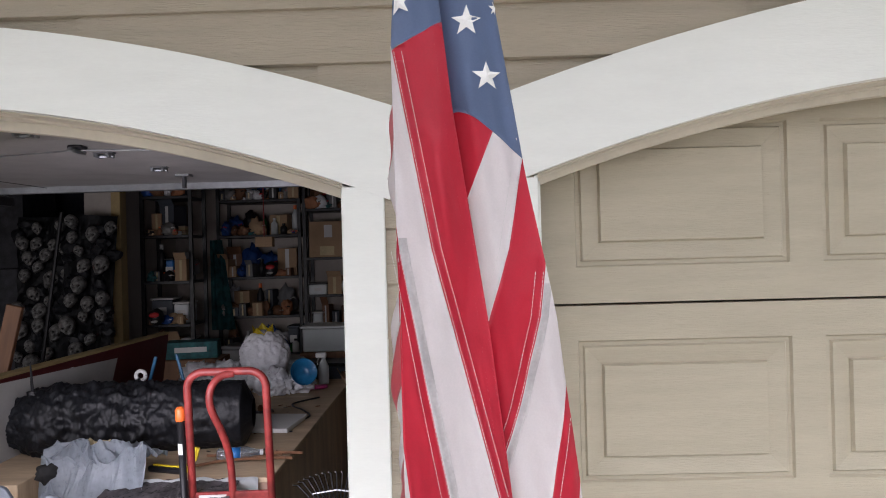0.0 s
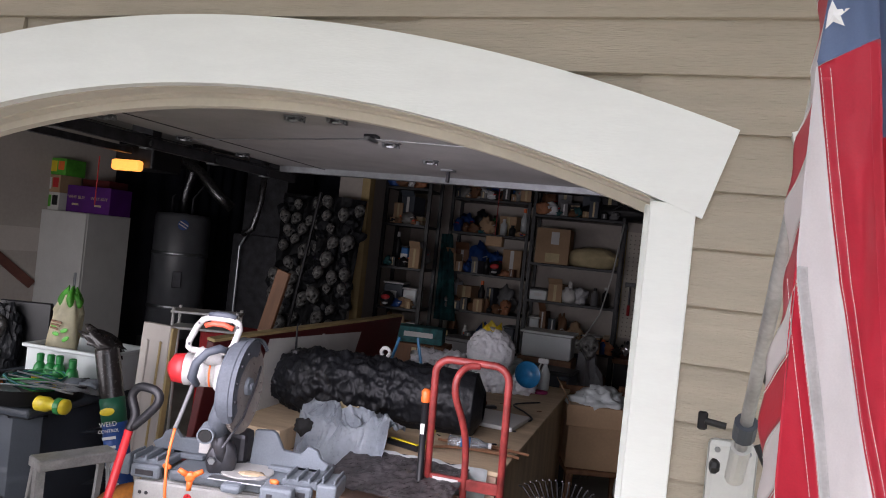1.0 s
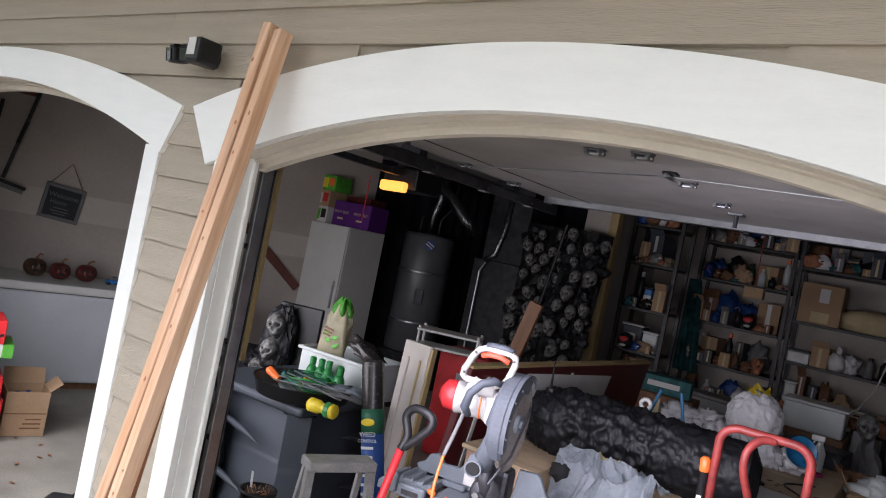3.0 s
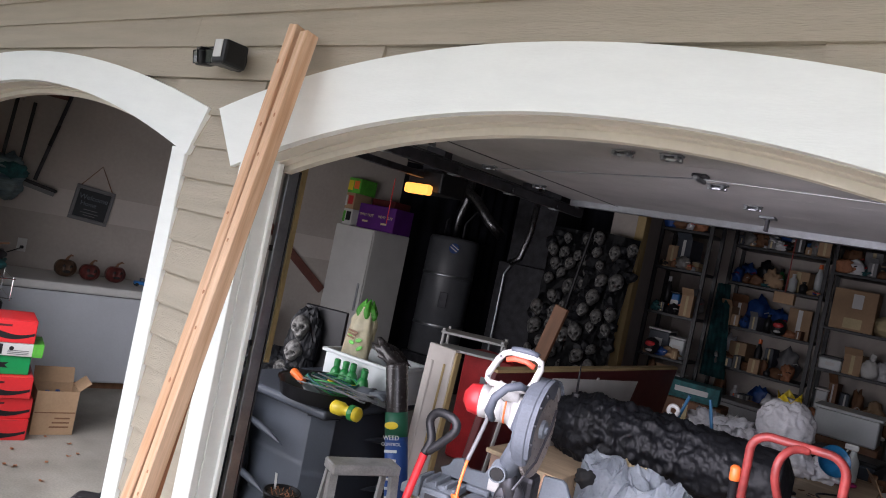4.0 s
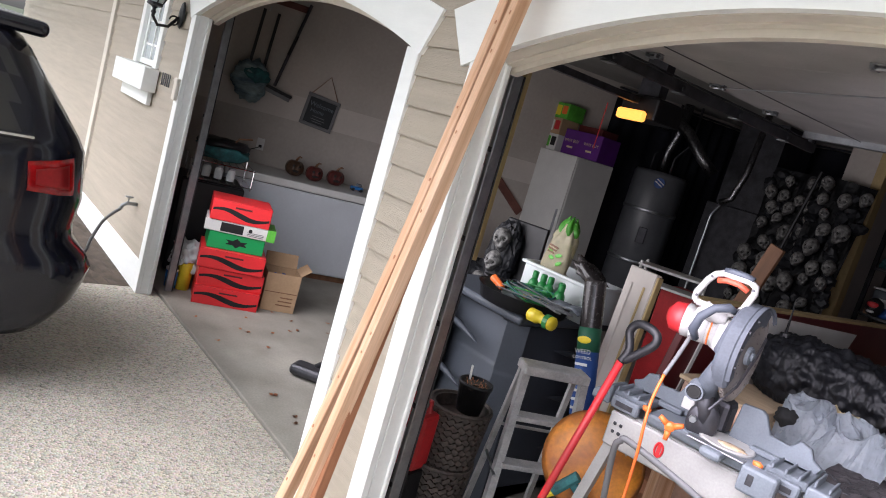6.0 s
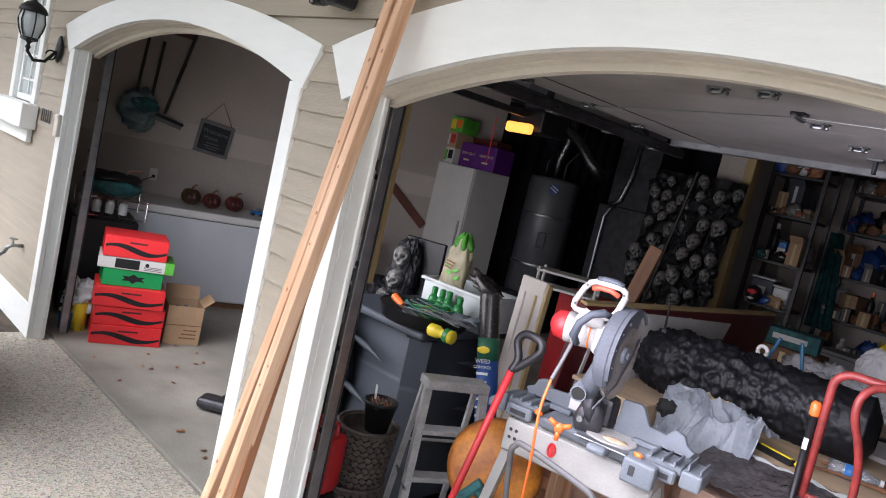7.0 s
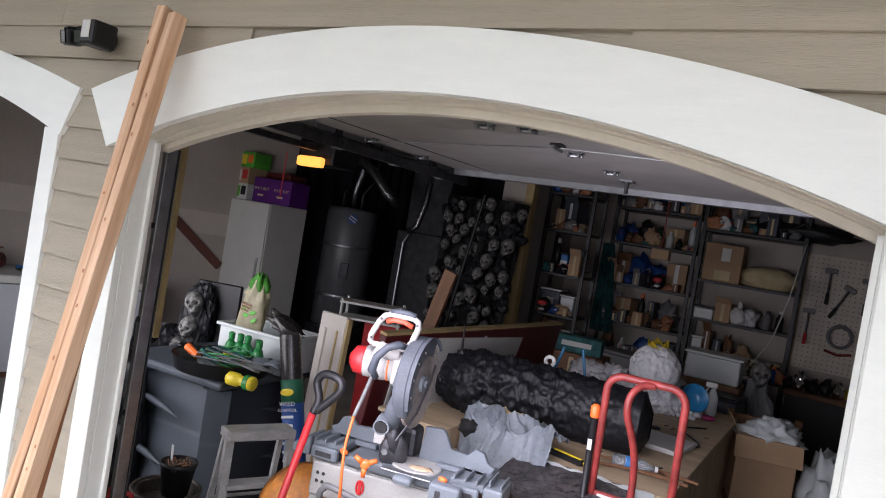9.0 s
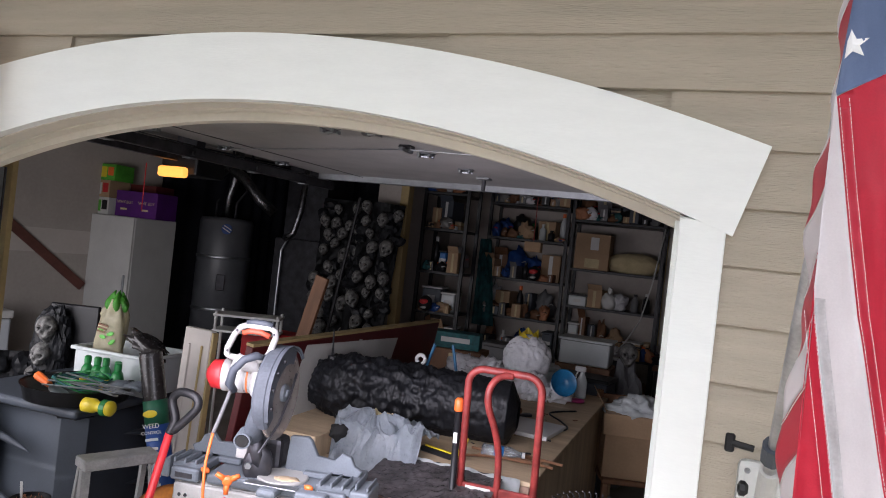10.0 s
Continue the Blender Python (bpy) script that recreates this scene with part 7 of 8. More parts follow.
part("duct", b_tube([(-4.30, 5.35, 2.75), (-4.30, 5.3, 2.1), (-4.34, 5.25, 1.82), (-4.45, 5.25, 1.75)], 0.035, 10), FOIL, dz, smooth=True)
fs = thing("folding_stool", pose(-3.62, 3.6, 0, 0, 0, 25), "white metal folding trolley in the dim back", "trolley")
for x in (-0.25, 0.25):
    for y in (-0.12, 0.12):
        part("leg", b_tube([(x, y, 0), (x, y, 1.12)], 0.013, 8), OFFW, fs)
for z in (0.95, 1.08):
    part("tray", b_box(-0.27, 0.27, -0.14, 0.14, z, z + 0.02, 0.003), OFFW, fs)
rt = thing("red_tool_case", pose(-3.55, 3.9, 0.0), "red tool case on the dim floor", "case")
part("body", b_box(-0.25, 0.25, -0.15, 0.15, 0, 0.95, 0.02), REDP, rt)
part("latch", b_box(-0.03, 0.03, -0.156, -0.151, 0.7, 0.76), STEEL, rt)


# ---- skull panels and the skull prop ----
def skull_mesh(seed):
    bm = bmesh.new()
    bmesh.ops.create_icosphere(bm, subdivisions=4, radius=1)
    sockets = [(-0.36, 0.02, 0.20), (0.36, 0.02, 0.20), (0.0, -0.30, 0.13)]
    for v in bm.verts:
        p = v.co.copy()
        x, y, z = p
        wid = 0.78 if z > -0.15 else 0.78 - 0.32 * min(1.0, (-0.15 - z) / 0.6)
        q = Vector((x * wid, y * 0.95, z * 1.0 - (0.12 if z < -0.4 and y < 0 else 0)))
        if y < 0.1:
            for sx, sz, r in sockets:
                d = math.hypot(q.x - sx * 0.9, (q.z - sz) * 1.0)
                if d < r * 1.25:
                    q.y += 0.42 * (1 - (d / (r * 1.25)) ** 2)
            if -0.62 < q.z < -0.45:
                q.y += 0.05 * (1 + math.sin(q.x * 34))
            if abs(q.z + 0.2) < 0.12 and 0.3 < abs(q.x) < 0.6:
                q.y -= 0.06
        v.co = q
    me = bpy.data.meshes.new("skull")
    for f in bm.faces:
        c = f.calc_center_median()
        f.material_index = 0
        f.smooth = True
        if c.y > -0.55 and c.y < 0 and (math.hypot(abs(c.x) - 0.324, c.z - 0.02) < 0.19 or math.hypot(c.x, c.z + 0.30) < 0.11):
            f.material_index = 1
    bm.to_mesh(me)
    bm.free()
    me.materials.append(BONE)
    me.materials.append(SOCKET)
    return me


SKULL = skull_mesh(0)


def skull_at(parent, x, y, z, s, rx=0, ry=0, rz=0):
    ob = new("skull", SKULL)
    ob.parent = parent
    ob.matrix_basis = pose(x, y, z, rx, ry, rz) @ Matrix.Diagonal((s, s, s, 1))
    return ob


def skull_panel(m, w, h, n, seed, label):
    root = thing("skull_relief", m, label, "prop", group="skull panels")
    r = random.Random(seed)
    part("backing", b_sheet(20, 40, lambda u, v: Vector((-w / 2 + w * u, 0.03 * noise.noise(Vector((u * 6, v * 12, seed))), h * v)), 0.03), FOAMB, root)
    k, tries, placed = 0, 0, []
    while len(placed) < n and tries < 900:
        tries += 1
        s = r.uniform(0.055, 0.098)
        x, z = r.uniform(-w / 2 + 0.04, w / 2 - 0.04), r.uniform(0.06, h - 0.06)
        if all(math.hypot(x - a, z - b) > (s + c) * 0.86 for a, b, c in placed):
            placed.append((x, z, s))
            skull_at(root, x, -0.05, z, s, r.uniform(-20, 25), r.uniform(-30, 30), r.uniform(-30, 40))
    for q in range(26):
        part("foam_lump", b_lump(r.uniform(0.04, 0.08), 0.05, r.uniform(0.04, 0.08), 0.5, 2, 2, q), FOAMB, root, m=pose(r.uniform(-w / 2, w / 2), -0.02, r.uniform(0.03, h - 0.03)))
    return root


skull_panel(pose(-3.80, 5.35, 0.62, -2, 1.5, 4), 0.62, 1.62, 34, 1, "black foam panel covered in small grey skulls")
skull_panel(pose(-3.34, 5.10, 0.62, -2, 4.0, 12), 0.44, 1.62, 20, 2, "narrow black foam panel set with larger skulls")
spb = thing("panel_crate", pose(-3.55, 5.32, 0), "black crate carrying the skull panels", "crate")
part("crate", b_box(-0.6, 0.55, -0.28, 0.2, 0, 0.615, 0.01), BLACK, spb)
tube1 = link("black_pole", b_tube([(-3.70, 5.02, 0.62), (-3.47, 5.06, 2.26)], 0.018, 8), BLACK)
tagged(tube1, "shiny black pole between the skull panels", "pole")
sp3 = thing("skull_column", pose(-3.52, 1.62, 0, 0, 0, 20), "black board with two stacked skulls on it", "prop")
part("board", b_box(-0.09, 0.2, 0.05, 0.08, 0, 1.27, 0.006), BLACK, sp3)
part("foam", b_lump(0.11, 0.08, 0.24, 0.18, 3.5, 4, 3), FOAMB, sp3, m=pose(-0.03, 0.0, 1.02))
skull_at(sp3, -0.03, -0.07, 1.135, 0.074, -8, -10, 10)
skull_at(sp3, -0.045, -0.07, 0.99, 0.068, 8, 8, -5)
sp4 = thing("skull_heap", pose(-3.35, 0.86, 0), "black foam heap with skulls beside the bin", "prop")
part("foam", b_lump(0.26, 0.16, 0.50, 0.14, 3.5, 4, 5, flat=-0.46), FOAMB, sp4, m=pose(0, 0.05, 0.46))
for k, (x, z, s) in enumerate(((0.14, 0.86, 0.075), (0.02, 0.88, 0.07), (0.18, 0.70, 0.08), (0.06, 0.66, 0.075), (0.19, 0.52, 0.08), (0.08, 0.45, 0.07), (0.2, 0.34, 0.075), (0.12, 0.24, 0.07))):
    skull_at(sp4, x, -0.10, z, s, 0, (-12, 14)[k % 2], 30)

skull_panel(pose(-4.12, 1.95, 0.0, -14, 0, 40), 0.62, 0.86, 16, 44, "black foam sheet crowded with grey skulls beside the bin")

# partition stub
tagged(link("wall_stub", b_box(-3.46, -3.192, 5.45, 7.05, 0, 2.75), DRYW), "short drywall partition at the back", "wall", kind="structure")
tagged(link("trim_stub", b_box(-3.19, -3.10, 5.43, 5.56, 0, 2.75, 0.003), YWOOD), "yellowed wooden edge of the partition", "trim", kind="structure")


# ---- shelving and clutter along the back wall ----
def shelving(x0, x1, levels, label, forward=0.0):
    root = thing("shelving_unit", pose((x0 + x1) / 2, 6.62 - forward, 0), label, "shelf", group="shelving along the back wall")
    w = (x1 - x0) / 2
    for x in (-w, w):
        for y in (0.0, 0.40):
            part("post", b_box(x - 0.018, x + 0.018, y - 0.018, y + 0.018, 0, 2.62), BLACK, root)
    for z in levels:
        part("shelf", b_box(-w + 0.019, w - 0.019, -0.02, 0.42, z - 0.03, z, 0.003), BLACK, root)
    return root


LV_L = (0.3, 0.72, 1.14, 1.58, 2.05, 2.45)
LV_R = (0.3, 0.85, 1.36, 1.78, 2.33)
shelving(-3.06, -2.56, LV_L, "dark steel shelving packed with craft clutter", 0.8)
shelving(-2.54, -1.62, LV_L, "dark steel shelving packed with boxes and props")
shelving(-1.56, -0.56, LV_R, "dark steel shelving with boxes and bottles")
rc = random.Random(21)


def clutter_box(x, y, z, w, h):
    mt = rc.choice((CARDB, CARDB, CARDB, BROWNW, GREYP, BLACK, MIDGREY))
    root = thing("storage_box", pose(x, y, z, 0, 0, rc.uniform(-12, 12)), rc.choice(("plain cardboard box on the back shelving", "small taped carton on the back shelving")), "box", group="boxes on the shelving")
    part("body", b_box(-w / 2, w / 2, -min(0.12, w), min(0.14, w), 0, h, 0.003), mt, root)
    part("tape", b_box(-w * 0.1, w * 0.1, -min(0.12, w) - 0.0012, -min(0.12, w) - 0.0002, 0.01, h - 0.01), OFFW if rc.random() < 0.4 else PALEC, root)
    if rc.random() < 0.5:
        part("flap", b_box(-w / 2, w / 2, -0.001, 0.001, 0, h * 0.4), mt, root, m=pose(0, -min(0.12, w), h, 40, 0, 0))


def clutter_bottle(x, y, z, w, h):
    root = thing("supply_bottle", pose(x, y, z), "paint or glue bottle on the back shelving", "bottle", group="bottles on the shelving")
    r = min(w, 0.08) / 2
    part("body", b_lathe([(r, 0), (r, h * 0.65), (r * 0.45, h * 0.8), (r * 0.4, h * 0.86)], 14), rc.choice((OFFW, MIDGREY, NAVY, BLACK, BLACK, CLEARP, BROWNW, GREEN)), root, smooth=True)
    part("cap", b_lathe([(r * 0.5, h * 0.861), (r * 0.5, h)], 10), rc.choice((OFFW, BLACK, ORANGE)), root)


def clutter_lump(x, y, z, w, h):
    root = thing("craft_prop", pose(x, y, z, 0, 0, rc.uniform(0, 90)), rc.choice(("lumpy craft prop on the back shelving", "soft bundle stuffed on the back shelving")), "prop", group="props on the shelving")
    part("filling", b_lump(w / 2, 0.11, h / 2, 0.5, 2.2, 3, rc.uniform(0, 50), flat=-h * 0.42), rc.choice((FOAMW, TEAL, BROWNW, MIDGREY, BLACK, CARDB, NAVY, BONE, WOODD)), root, m=pose(0, 0, h * 0.42), smooth=True)
    part("tie", b_tube([(-w * 0.2, -0.1, h * 0.5), (0, -0.12, h * 0.55), (w * 0.2, -0.1, h * 0.5)], 0.006, 5), rc.choice((OFFW, REDP, BLACK)), root)


def clutter_bin(x, y, z, w, h):
    root = thing("plastic_bin", pose(x, y, z, 0, 0, rc.uniform(-5, 5)), "small plastic bin of parts on the shelving", "bin", group="bins on the shelving")
    part("bin", b_box(-w / 2, w / 2, -0.13, 0.14, 0, h * 0.8, 0.01), rc.choice((CLEARP, GREYP, BLACK, BLUEP)), root)
    part("lid", b_box(-w / 2 - 0.01, w / 2 + 0.01, -0.14, 0.15, h * 0.8 + 0.001, h * 0.8 + 0.02, 0.004), rc.choice((OFFW, GREYP, BLACK)), root)
    part("label", b_box(-0.04, 0.04, -0.1315, -0.1305, h * 0.3, h * 0.55), OFFW, root)


def clutter_sheets(x, y, z, w, h):
    root = thing("flat_stack", pose(x, y, z, 0, 0, rc.uniform(-8, 8)), "stack of flat boards and packs on the shelving", "stack", group="stacks on the shelving")
    zz2 = 0
    for k in range(max(2, int(h / 0.04))):
        t = rc.uniform(0.012, 0.03)
        part("sheet", b_box(-w / 2 * rc.uniform(0.8, 1), w / 2 * rc.uniform(0.8, 1), -0.12, 0.14, zz2, zz2 + t - 0.001), rc.choice((CARDB, OFFW, PLY, BLACK, PALEC)), root)
        zz2 += t


def fill(x0, x1, z, room, kinds=None, forward=0.0):
    x = x0 + 0.03
    while x < x1 - 0.08:
        w = min(rc.uniform(0.07, 0.22), x1 - x - 0.02)
        h = min(room * rc.uniform(0.6, 0.98), 0.38)
        rc.choice(kinds or (clutter_box, clutter_box, clutter_lump, clutter_lump, clutter_bottle, clutter_bin, clutter_sheets))(x + w / 2, 6.80 - forward + rc.uniform(-0.03, 0.05), z + 0.001, w, h)
        for side in (-0.25, 0.25):
            q = rc.uniform(0.05, 0.12)
            rc.choice((clutter_lump, clutter_bottle, clutter_lump, clutter_box))(x + w * (0.5 + side), 6.60 - forward + rc.uniform(0, 0.04), z + 0.001, q, min(room * 0.75, q * rc.uniform(0.8, 1.9)))
        x += w + rc.uniform(0.0, 0.02)


for x0, x1, forward in ((-3.04, -2.58, 0.8), (-2.52, -1.64, 0.0)):
    for a, b in zip(LV_L, LV_L[1:] + (2.73,)):
        fill(x0, x1, a, b - a - 0.04, forward=forward)
for z, room in ((0.3, 0.5), (0.85, 0.46)):
    fill(-1.54, -0.58, z, room)
fill(-1.54, -0.58, 2.331, 0.34, (clutter_box, clutter_sheets, clutter_lump))
big = thing("storage_box", pose(-1.30, 6.72, 1.781), "large plain cardboard box with a white label", "box", group="boxes on the shelving")
part("body", b_box(-0.2, 0.18, -0.16, 0.18, 0, 0.40, 0.004), CARDB, big)
part("label", b_box(-0.03, 0.06, -0.1615, -0.1605, 0.22, 0.36), OFFW, big)
part("label", b_box(-0.08, 0.08, -0.1615, -0.1605, 0.02, 0.12), PALEC, big)
pil = link("cushion", b_lump(0.30, 0.17, 0.13, 0.12, 1.5, 4, 2, flat=-0.1), PALEC, m=pose(-0.87, 6.74, 1.882), smooth=True)
tagged(pil, "pale yellow stuffed cushion on the shelving", "cushion")
for k, (x, w, fnc, h) in enumerate(((-1.42, 0.2, clutter_bin, 0.14), (-1.22, 0.16, clutter_box, 0.2), (-0.98, 0.17, clutter_lump, 0.2), (-0.80, 0.1, clutter_bottle, 0.2), (-0.68, 0.11, clutter_bottle, 0.22))):
    fnc(x, 6.70, 1.361, w, h)
twb = thing("tied_bag", pose(-1.08, 6.62, 1.361), "white tied plastic bag on the shelf edge", "bag")
part("bag", b_lump(0.09, 0.07, 0.1, 0.3, 2.4, 3, 3, flat=-0.08), OFFW, twb, m=pose(0, 0, 0.081), smooth=True)
part("knot", b_lump(0.025, 0.02, 0.05, 0.4, 2.4, 2, 3), OFFW, twb, m=pose(0.01, 0, 0.20))
fdn = link("green_cloth", b_sheet(14, 24, lambda u, v: Vector((-2.60 + 0.26 * u * (0.5 + 0.5 * v), 6.50 + 0.02 * math.sin(u * 14), 2.0 - 1.0 * v)), 0.003), TEAL, smooth=True)
tagged(fdn, "dark green cloth hanging from the shelving", "cloth")
sns = thing("foil_strip", pose(-1.9, 6.6, 2.64), "shiny foil duct along the top of the back wall", "duct")
part("duct", b_tube([(-1.1, 0.1, 0.0), (-0.2, 0.08, 0.02), (0.5, 0.1, -0.01), (1.4, 0.08, 0.0)], 0.055, 12), FOIL, sns, smooth=True)
pz = thing("pendant_box", pose(-1.75, 5.6, 1.9), "small tan box at the end of the cord", "box")
part("body", b_box(-0.08, 0.09, -0.05, 0.05, 0, 0.10, 0.004), CARDB, pz)
part("cord", b_tube([(0, 0, 0.10), (0, 0, 0.85)], 0.006, 6), REDW, pz, "thin red cord")
for sx, sy, sz, cc in ((-1.93, 6.54, 1.665, REDP), (-2.90, 5.74, 1.225, REDP)):
    t = thing("red_skull", pose(sx, sy, sz), "small black and red painted skull on the shelf", "skull")
    part("head", b_lump(0.075, 0.07, 0.085, 0.15, 2, 3, 4), BLACK, t, smooth=True)
    part("paint", b_lump(0.05, 0.02, 0.03, 0.3, 3, 2, 1), cc, t, m=pose(0.0, -0.062, 0.02))
    part("paint", b_lump(0.035, 0.02, 0.015, 0.3, 3, 2, 1), OFFW, t, m=pose(0.0, -0.062, -0.045))

# pegboard, bench and tools
pgb = thing("pegboard", pose(0.15, 7.045, 0), "cream pegboard on the back wall", "pegboard")
part("board", b_box(-0.68, 0.9, -0.012, 0.0, 1.02, 2.24), PEGB, pgb)
bm = bmesh.new()
for i in range(30):
    for j in range(24):
        b_box(-0.64 + 0.05 * i - 0.005, -0.64 + 0.05 * i + 0.005, -0.0128, -0.0122, 1.05 + 0.05 * j - 0.005, 1.05 + 0.05 * j + 0.005, bm=bm)
hol = part("peg_hole", bm, SOCKET, pgb)
tagged(hol, kind="stuff")
part("frame", b_box(-0.71, -0.681, -0.02, 0.0, 1.0, 2.26, 0.002), YWOOD, pgb)
wbk = thing("work_bench", pose(0.1, 6.62, 0), "dark workbench under the pegboard", "bench")
part("top", b_box(-0.62, 1.4, -0.25, 0.4, 0.80, 0.845, 0.004), BROWNW, wbk)
part("panel", b_box(-0.60, 1.38, -0.2, -0.18, 0.1, 0.799), BLACK, wbk)
for x in (-0.58, 1.32):
    part("leg", b_box(x, x + 0.07, -0.17, 0.35, 0, 0.799), BROWNW, wbk)
tools = (("hand_saw", -0.30, 1.95), ("pliers", -0.16, 1.80), ("hammer", 0.05, 1.9), ("screwdriver", -0.44, 1.5))
for nm, x, z in tools:
    t = thing(nm, pose(x, 7.02, z, 0, 25 if nm == "pliers" else 0, 0), "dark worn %s hung on the pegboard" % nm.replace("_", " "), nm.replace("_", " "))
    part("shank", b_tube([(0, -0.02, -0.10), (0, -0.02, 0.12)], 0.012, 6), DSTEEL, t)
    part("head", b_box(-0.06, 0.06, -0.03, -0.008, 0.11, 0.16, 0.006), MIDGREY, t)
    part("grip", b_tube([(0, -0.02, -0.22), (0, -0.02, -0.10)], 0.018, 8), REDP if nm == "screwdriver" else BLACK, t)
bl = thing("black_bag", pose(0.20, 6.98, 1.72), "black bag hung on the pegboard", "bag")
part("bag", b_box(-0.13, 0.13, -0.05, 0.02, 0, 0.34, 0.03, 2), BLACK, bl)
part("strap", b_tube([(-0.06, -0.02, 0.34), (-0.05, -0.02, 0.42), (0.05, -0.02, 0.42), (0.06, -0.02, 0.34)], 0.008, 6), BLACK, bl)
vs2 = thing("bench_vice", pose(-0.12, 7.0, 1.42), "round grey clamp frame hung on the pegboard", "clamp")
part("ring", b_tube([(0.11 * math.cos(k * math.tau / 16), -0.02, 0.11 * math.sin(k * math.tau / 16)) for k in range(17)], 0.018, 8), MIDGREY, vs2, smooth=True)
part("bar", b_tube([(-0.12, -0.03, -0.16), (0.0, -0.04, -0.19), (0.13, -0.03, -0.16)], 0.014, 6), REDW, vs2)
for k, (x, mt, h) in enumerate(((-0.40, CHROME, 0.20), (-0.28, BLACK, 0.14), (-0.16, BLACK, 0.17), (-0.05, CHROME, 0.15), (0.08, YELLOW, 0.14), (-0.48, BLACK, 0.12))):
    t = thing("bench_item", pose(x, 6.5 + 0.03 * (k % 3), 0.846, 0, 0, 40 * k), "dark small machine part on the bench", "tool", group="things on the bench")
    part("body", b_lump(0.065, 0.055, h / 2, 0.4, 2, 3, k * 3.1, flat=-h * 0.4), mt, t, m=pose(0, 0, h * 0.4), smooth=True)
    part("knob", b_lathe([(0.012, 0), (0.02, 0.02), (0.008, 0.04)], 10), DSTEEL, t, m=pose(0.02, -0.02, h * 0.8))
wire = link("extension_cord", b_tube([(-0.55, 6.55, 2.3), (-0.62, 6.45, 1.7), (-0.70, 6.4, 1.3), (-0.82, 6.2, 1.05), (-0.95, 5.8, 0.9)], 0.008, 8), OFFW, smooth=True)
tagged(wire, "pale extension cord hanging from the shelving", "cord")
lm = thing("ladder_rack", pose(-0.1, 6.95, 2.32), "long black tool bag laid on the top shelf", "bag")
part("sack", b_lump(0.5, 0.12, 0.09, 0.3, 1.5, 3, 7), BLACK, lm, m=pose(-0.5, -0.25, 0.10), smooth=True)
part("handle", b_tube([(-0.6, -0.36, 0.12), (-0.5, -0.39, 0.18), (-0.4, -0.36, 0.12)], 0.01, 6), BLACK, lm)

# things heaped between the table and the shelving
for k in range(26):
    x, y = rc.uniform(-2.4, -0.75), rc.uniform(4.3, 5.9)
    w, h = rc.uniform(0.2, 0.45), rc.uniform(0.3, 0.95)
    mt = rc.choice((CARDB, CARDB, GREYP, CLEARP, BROWNW, LGREY, MIDGREY, TEAL))
    t = thing("stored_box", pose(x, y, 0, 0, 0, rc.uniform(-30, 30)), "stored box or bin heaped in the dim back", "box", group="heap in the back")
    part("body", b_box(-w / 2, w / 2, -w * 0.35, w * 0.35, 0, h, 0.01), mt, t)
    part("lid", b_box(-w / 2 - 0.008, w / 2 + 0.008, -w * 0.36, w * 0.36, h + 0.001, h + 0.03, 0.006), rc.choice((mt, OFFW, BLACK)), t)
cl2 = thing("clear_crate", pose(-0.98, 4.75, 0.985), "clear plastic crate standing on the heap", "crate")
part("crate", b_box(-0.2, 0.22, -0.15, 0.15, 0, 0.2, 0.01), CLEARP, cl2)
part("rim", b_box(-0.22, 0.24, -0.17, 0.17, 0.201, 0.22, 0.005), CLEARP, cl2)
cs = thing("crate_pedestal", pose(-0.98, 4.75, 0), "stack of dark cartons under the clear crate", "box")
part("body", b_box(-0.22, 0.24, -0.18, 0.18, 0, 0.984, 0.006), BROWNW, cs)
part("lid", b_box(-0.221, 0.241, -0.181, 0.181, 0.5, 0.506), BLACK, cs)
gp = thing("ghoul_prop", pose(-0.62, 4.75, 0), "grey skeletal prop bust in the dim back", "prop")
part("torso", b_lump(0.16, 0.12, 0.55, 0.4, 2.5, 3, 3, flat=-0.5), MIDGREY, gp, m=pose(0, 0, 0.5))
skull_at(gp, 0.0, -0.04, 1.12, 0.1, 0, 0, 15)
pk = thing("teal_carton", pose(-1.95, 4.15, 1.03, 0, 0, 10), "teal printed carton on the heap", "box")
part("body", b_box(-0.2, 0.2, -0.1, 0.1, 0, 0.13, 0.004), TEAL, pk)
part("print_bar", b_box(-0.12, 0.12, -0.1015, -0.1005, 0.05, 0.09), OFFW, pk)
pks = thing("tall_carton", pose(-1.95, 4.15, 0, 0, 0, 4), "tall dark carton beneath the teal one", "box")
part("body", b_box(-0.25, 0.25, -0.15, 0.15, 0, 1.029, 0.006), BROWNW, pks)
part("tape", b_box(-0.02, 0.02, -0.1512, -0.1502, 0.1, 1.0), PALEC, pks)

